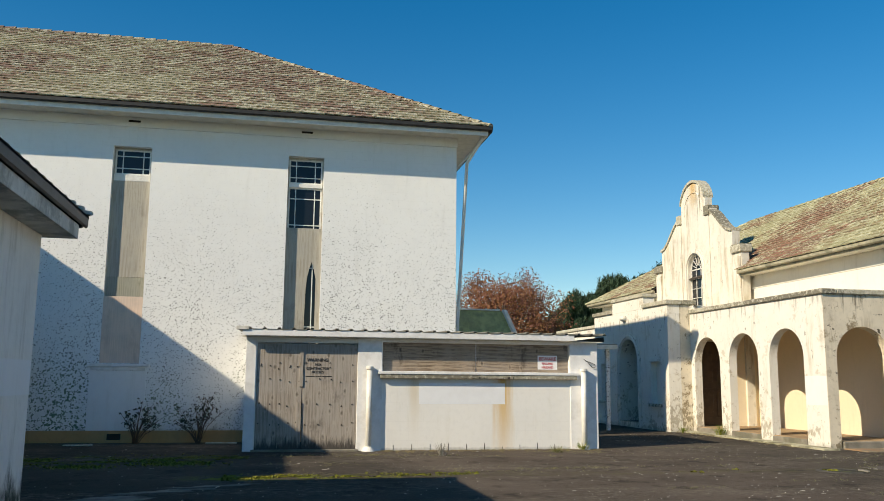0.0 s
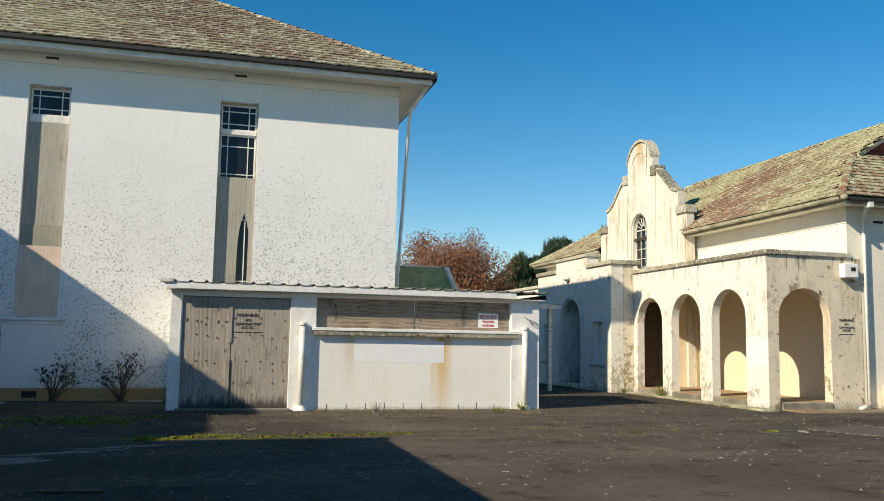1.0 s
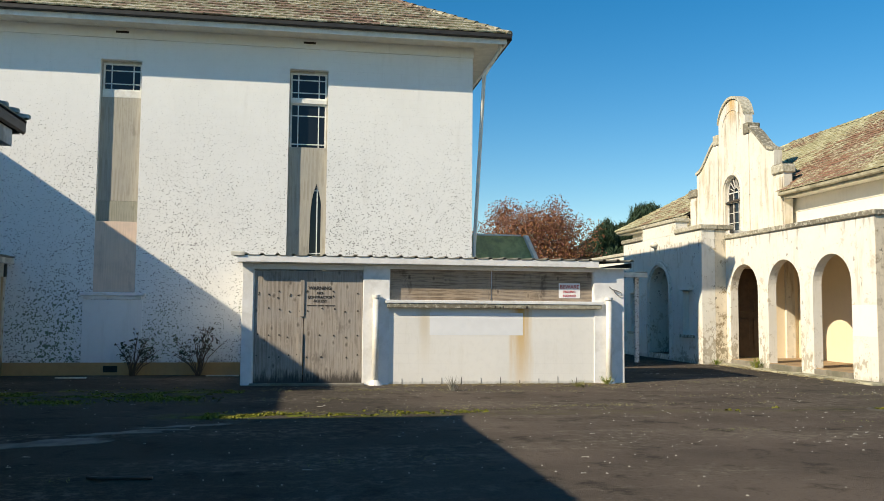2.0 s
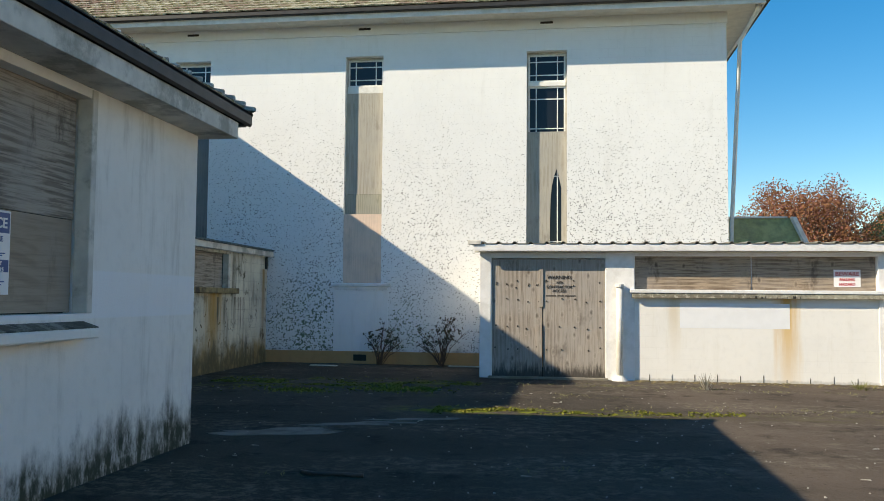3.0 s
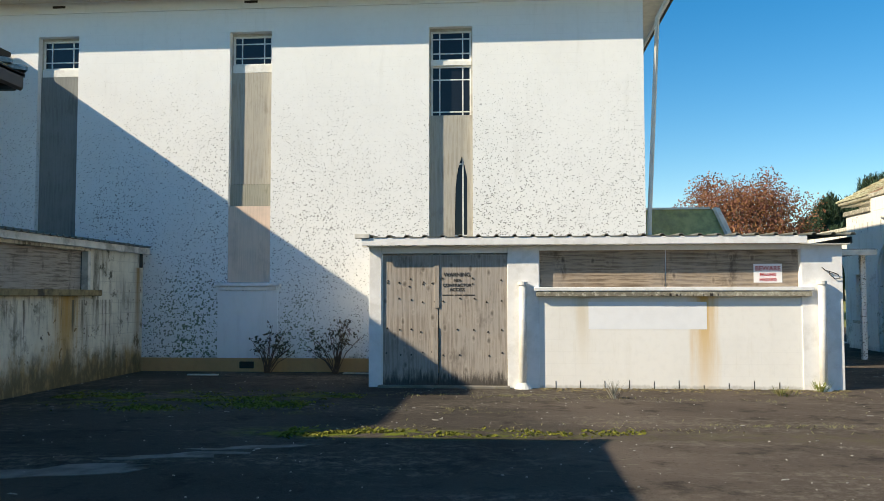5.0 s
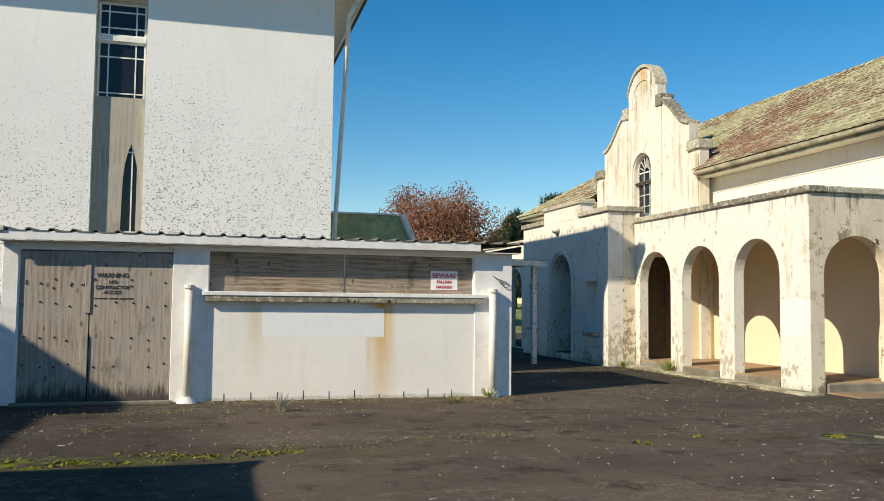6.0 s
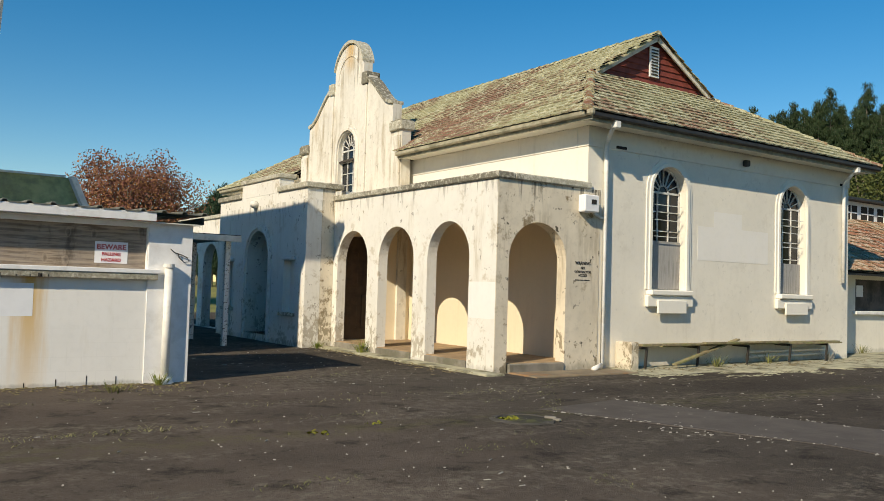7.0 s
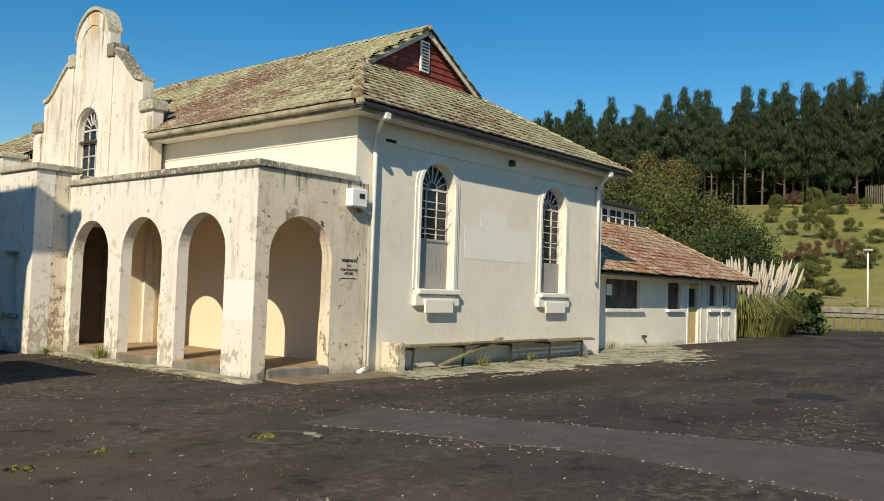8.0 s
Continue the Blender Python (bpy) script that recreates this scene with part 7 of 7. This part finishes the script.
def litter():
    rnd = random.Random(91)
    chips, leaves = [], []
    for i in range(3000):
        x, y = rnd.uniform(-6, 26), rnd.uniform(4.0, 24)
        if noise.noise((x * 0.45, y * 0.45, 7.0)) < -0.05 and rnd.random() < 0.75:
            continue
        if (x < NX + 0.1 and y < NY + 0.1) or (x > PX - 0.4 and y > HY - 0.3) or (-0.4 < x < 7.4 and y > SY):
            continue
        big = rnd.random() < 0.10
        chips.append((x, y, rnd.uniform(0.015, 0.05) if big else rnd.uniform(0.004, 0.013), rnd.uniform(0.003, 0.009), rnd.uniform(-0.5, 0.5) if big else rnd.uniform(0, 3.1), -0.004))
    for i in range(900):
        # along the walls where the wind drops them
        k = rnd.random()
        if k < 0.45:
            x, y = rnd.uniform(2.5, 7.4), SY - abs(rnd.gauss(0, 0.25)) - 0.03
        elif k < 0.75:
            x, y = rnd.uniform(15.8, 27), 16.9 + rnd.gauss(0, 0.3)
        else:
            x, y = PX - 0.35 - abs(rnd.gauss(0, 0.3)), rnd.uniform(17.5, 23.8)
        leaves.append((x, y, rnd.uniform(0.012, 0.04), rnd.uniform(0.008, 0.02), rnd.uniform(0, 3.1), 0.0 if k < 0.45 else 0.028))
    # grit gathered along the edges of the newer strip and crumbs off the apron
    for (ax, ay), (bx, by), n, sp in (((10.55, 13.72), (11.69, 10.36), 140, 0.05), ((11.69, 10.36), (11.48, 7.93), 90, 0.05), ((14.07, 8.47), (13.16, 11.12), 110, 0.04),
                                      ((13.16, 11.12), (12.23, 13.99), 110, 0.05), ((10.6, 12.2), (11.4, 10.8), 60, 0.12), ((14.5, 10.5), (19.0, 9.5), 90, 0.3)):
        for i in range(n // 2):
            f = rnd.random()
            if noise.noise((f * 7, ax, by)) < -0.1:
                continue
            chips.append((ax + (bx - ax) * f + rnd.gauss(0, sp), ay + (by - ay) * f + rnd.gauss(0, sp), rnd.uniform(0.004, 0.03), rnd.uniform(0.003, 0.010), rnd.uniform(-0.4, 0.4), -0.002))
    crumbs = []
    for i in range(2600):
        x = rnd.uniform(15.3, 31.5)
        k = (x - 15.6) / 0.52
        edge = 16.45 - 0.055 * k if k < 19 else 15.4 + (k - 19) * 0.26
        y = edge - abs(rnd.gauss(0, 0.38)) + 0.12
        if noise.noise((x * 0.9, y * 2.5, 5.0)) < -0.02 or y > 17.0:
            continue
        big = rnd.random() < 0.25
        crumbs.append((x, y, rnd.uniform(0.05, 0.22) if big else rnd.uniform(0.01, 0.05), rnd.uniform(0.01, 0.035), rnd.uniform(-0.3, 0.3), 0.003))
    flat_scatter("apron_crumbs", "pale lichened crumbs broken off the concrete apron", crumbs, M_apron, "rubble")
    flat_scatter("pale_chips", "pale flakes of paint and stone on the asphalt", chips, M_chip, "litter")
    flat_scatter("leaf_litter", "dry leaves and grit along the walls", leaves, M_leaflit, "litter")
    # moss cushions: many small blades
    cards = []
    for i in range(6500):
        k = rnd.random()
        if k < 0.35:
            x = -0.5 + 4.0 * rnd.random() ** 3.0
            y = 13.36 + 0.05 * x + rnd.gauss(0, 0.13)
        else:
            x, y = rnd.uniform(-4.9, -0.2), rnd.gauss(16.35, 0.42)
        if noise.noise((x * 1.4, y * 3.2, 2.0)) < (0.05 if k < 0.35 else 0.08):
            continue
        n = rand_dir(rnd)
        cards.append((Vector((x, y, rnd.uniform(0.0, 0.014))), Vector((rnd.uniform(-1, 1), rnd.uniform(-1, 1), 0)).normalized() * 0.016, Vector((n.x * 0.022, n.y * 0.022, 0.012))))
    for cx, cy, n, sp in ((8.06, 13.6, 10, 0.08), (7.16, 13.3, 26, 0.12), (9.62, 13.22, 60, 0.08), (-1.4, 15.6, 500, 0.35), (-3.0, 15.2, 300, 0.3),):
        for i in range(n):
            x, y, d = cx + rnd.gauss(0, sp), cy + rnd.gauss(0, sp * 0.5), rand_dir(rnd)
            cards.append((Vector((x, y, rnd.uniform(0.002, 0.016))), Vector((rnd.uniform(-1, 1), rnd.uniform(-1, 1), 0)).normalized() * 0.016, Vector((d.x * 0.022, d.y * 0.022, 0.014))))
    straw = []
    for cx, cy, sx, sy, n in ((1.6, 17.0, 0.9, 0.12, 420), (4.2, 16.6, 1.6, 0.14, 420), (6.6, 17.4, 0.6, 0.2, 260), (2.6, 13.75, 1.3, 0.10, 420), (5.2, 14.2, 1.5, 0.14, 300), (3.0, 18.0, 2.2, 0.04, 300), (0.9, 15.4, 0.4, 0.12, 160), (9.5, 15.4, 1.6, 0.15, 220)):
        for i in range(n):
            x, y, d = cx + rnd.gauss(0, sx), min(SY - 0.03, cy + rnd.gauss(0, sy)), rand_dir(rnd)
            if noise.noise((x * 1.7, y * 3.0, 9.0)) < 0.0:
                continue
            straw.append((Vector((x, y, 0.006)), Vector((-d.y, d.x, 0)).normalized() * 0.006, Vector((d.x * 0.035, d.y * 0.035, rnd.uniform(0.003, 0.02)))))
    tagged(new("dead_grass", quad_mesh("dead_grass", straw, M_deadgrass)), "flattened straw-coloured grass in the worn asphalt", "grass", kind="stuff")
    tagged(new("moss", quad_mesh("moss", cards, M_moss)), "bright yellow-green moss in the damp hollows", "moss", kind="stuff")


M_chip = simple("pale_chips", (0.42, 0.40, 0.35), 0.8, var=0.6, scale=30)
M_leaflit = simple("dry_leaf_litter", (0.20, 0.16, 0.08), 0.9, var=0.5, scale=20)
M_deadgrass = leaf_mat("flattened_straw", (0.30, 0.27, 0.14), (0.20, 0.20, 0.08))
M_moss = leaf_mat("moss_tufts", (0.09, 0.105, 0.012), (0.24, 0.24, 0.035))
litter()


def pit_drain():
    cx, cy = 9.80, 13.13
    d = thing("yard_drain", "sunken mossy drain in a broken concrete ring", "drain", (cx, cy, 0))
    rnd = random.Random(23)
    bm = bmesh.new()
    n = 26
    rows = []
    for r, z in ((0.42, -0.012), (0.37, 0.010), (0.33, 0.012), (0.29, -0.014)):
        rows.append([bm.verts.new((cx + math.cos(a) * r * k, cy + math.sin(a) * r * k, z + rnd.uniform(-0.006, 0.005))) for a, k in ((2 * math.pi * q / n, rnd.uniform(0.92, 1.08)) for q in range(n))])
    for q0, q1 in zip(rows, rows[1:]):
        for k in range(n):
            bm.faces.new((q0[k], q0[(k + 1) % n], q1[(k + 1) % n], q1[k]))
    part("rim", bm, M_rim, d, "cracked concrete rim")
    bm = bmesh.new()
    tube(bm, [(cx, cy, -0.05), (cx, cy, 0.003)], 0.32, 22)
    part("cover", bm, M_drain, d, "dark silted cover with moss")
    for k, (a, l) in enumerate(((0.15, 0.07), (-0.5, 0.045))):
        bm = bmesh.new()
        add_box(bm, -l, l, -0.03, 0.03, 0.0, 0.03, 0.01)
        bmesh.ops.transform(bm, verts=bm.verts, matrix=Matrix.Translation((cx + 0.30 * math.cos(a), cy - 0.16 + 0.25 * math.sin(a), 0.004)) @ Euler((0.1, 0.05, a - 0.8)).to_matrix().to_4x4())
        part("broken_piece", bm, M_concrete, d, "broken concrete piece")


M_rim = simple("broken_drain_rim", (0.075, 0.068, 0.057), 0.95, var=0.5, scale=5, dirt=(0.05, 0.05, 0.04), dirt_amt=0.9)
M_drain = simple("mossy_drain_cover", (0.028, 0.025, 0.02), 0.85, var=0.4, scale=4, dirt=(0.12, 0.13, 0.025), dirt_amt=0.8)
pit_drain()


def asphalt_patch(name, pts, material, label):
    bm = bmesh.new()
    top = [bm.verts.new((x, y, 0.001)) for x, y in pts]
    low = [bm.verts.new((x, y, -0.03)) for x, y in pts]
    bm.faces.new(top)
    for i in range(len(pts)):
        j = (i + 1) % len(pts)
        bm.faces.new((top[i], low[i], low[j], top[j]))
    tagged(bm_object(name, bm, material), label, "pavement", kind="structure")


M_asphalt_pale = simple("newer_asphalt", (0.094, 0.080, 0.068), 0.95, var=0.3, scale=2.5, bump_k=0.9, dirt=(0.06, 0.05, 0.042), dirt_amt=0.6)
asphalt_patch("patch_pavement", [(10.55, 13.72), (11.69, 10.36), (11.48, 7.93), (10.2, 2.0), (12.6, 2.0), (14.07, 8.47), (13.16, 11.12), (12.23, 13.99)], M_asphalt_pale, "paler strip of newer asphalt across the yard")
M_cement = simple("cement_smear", (0.19, 0.19, 0.17), 0.95, var=0.5, scale=3, bump_k=0.7, dirt=(0.06, 0.06, 0.05), dirt_amt=0.9)


def cement_smear():
    rnd = random.Random(14)
    for cx, cy, rx, ry in ((-1.9, 11.15, 0.75, 0.28), (-1.2, 11.9, 0.7, 0.16), (-0.6, 12.4, 0.6, 0.12)):
        pts = [(cx + rx * math.cos(a) * rnd.uniform(0.6, 1.2), cy + ry * math.sin(a) * rnd.uniform(0.5, 1.3) + 0.3 * rx * math.cos(a)) for a in (2 * math.pi * k / 18 for k in range(18))]
        asphalt_patch("cement_pavement", pts, M_cement, "thin grey cement smear on the asphalt")


cement_smear()


def potholes():
    """Dark bitumen patches sunk in the far yard."""
    rnd = random.Random(29)
    for cx, cy, rx, ry in ((19.1, 10.5, 0.55, 0.42), (17.74, 10.79, 0.42, 0.24), (19.0, 10.05, 0.3, 0.12)):
        pts = [(cx + rx * math.cos(a) * rnd.uniform(0.75, 1.2), cy + ry * math.sin(a) * rnd.uniform(0.75, 1.2)) for a in (2 * math.pi * k / 16 for k in range(16))]
        asphalt_patch("pothole_pavement", pts, M_bitumen, "dark bitumen patch in the asphalt")


M_bitumen = simple("dark_bitumen", (0.018, 0.016, 0.015), 0.9, var=0.4, scale=6, bump_k=0.8)
potholes()


def yard_debris():
    bm = bmesh.new()
    tube(bm, [(-1.0, 9.1, 0.012), (-0.85, 8.98, 0.02), (-0.65, 9.05, 0.012), (-0.45, 9.02, 0.012)], 0.016, 7)
    tagged(bm_object("rubber_strip", bm, M_gutter_dark, True), "bent black rubber strip on the asphalt", "debris")
    for x, y, l in ((-0.9, 20.35, 0.35), (-3.9, 19.9, 0.3)):
        box_solo("board_scrap", x - l, x + l, y - 0.05, y + 0.05, 0.0, 0.025, M_fascia_old, "pale scrap of board on the ground", "debris")
    box_solo("door_threshold", -0.2, 2.0, SY - 0.16, SY - 0.03, -0.03, 0.035, M_concrete, "low concrete threshold before the shed doors", "step", kind="structure")


yard_debris()


def yard_cracks():
    """Wandering joints and cracks in the asphalt, filled with grit and grass."""
    rnd = random.Random(17)
    runs = [((2.5, 16.9), (12.3, 15.3)), ((-4.5, 14.6), (6.0, 15.4)), ((5.0, 11.2), (10.5, 12.4)), ((9.9, 12.9), (13.0, 16.2)), ((4.0, 13.9), (11.5, 14.6)), ((14.5, 8.0), (20.0, 12.5)),
            ((-2.0, 9.0), (3.0, 9.9)), ((7.5, 8.5), (9.2, 12.6)), ((12.5, 15.6), (24.0, 14.6)), ((8.2, 17.9), (12.2, 18.9))]
    vs, fs, cards = [], [], []
    for (ax, ay), (bx, by) in runs:
        n = 40
        side = Vector((ay - by, bx - ax, 0)).normalized()
        prev = None
        for k in range(n + 1):
            f = k / n
            off = 0.28 * noise.noise((ax + f * 6, by, 1.3)) + 0.06 * noise.noise((ax + f * 31, by, 4.3))
            p = Vector((ax + (bx - ax) * f, ay + (by - ay) * f, 0.0015)) + side * off
            w = max(0.0015, 0.006 * (0.5 + noise.noise((f * 23, ax, by))))
            i = len(vs)
            vs += [tuple(p - side * w), tuple(p + side * w)]
            if prev is not None:
                fs.append((prev, prev + 1, i + 1, i))
            prev = i
            if noise.noise((f * 9, by, ax)) > 0.12:
                for q in range(7):
                    c = p + side * rnd.gauss(0, 0.05) + Vector((rnd.uniform(-0.15, 0.15), rnd.uniform(-0.1, 0.1), 0.005))
                    d = rand_dir(rnd)
                    cards.append((c, Vector((d.y, -d.x, 0)).normalized() * 0.004, Vector((d.x * 0.025, d.y * 0.025, rnd.uniform(0.004, 0.014)))))
    me = bpy.data.meshes.new("asphalt_cracks")
    me.from_pydata(vs, [], fs)
    me.materials.append(M_grit)
    tagged(new("asphalt_cracks", me), "gritty cracks running through the asphalt", "crack", kind="stuff")
    tagged(new("crack_grass", quad_mesh("crack_grass", cards, M_weed)), "sparse dry grass growing in the cracks", "grass", kind="stuff")


M_grit = simple("pale_grit", (0.11, 0.10, 0.08), 0.95, var=0.5, scale=9, dirt=(0.05, 0.045, 0.04), dirt_amt=0.9)
yard_cracks()
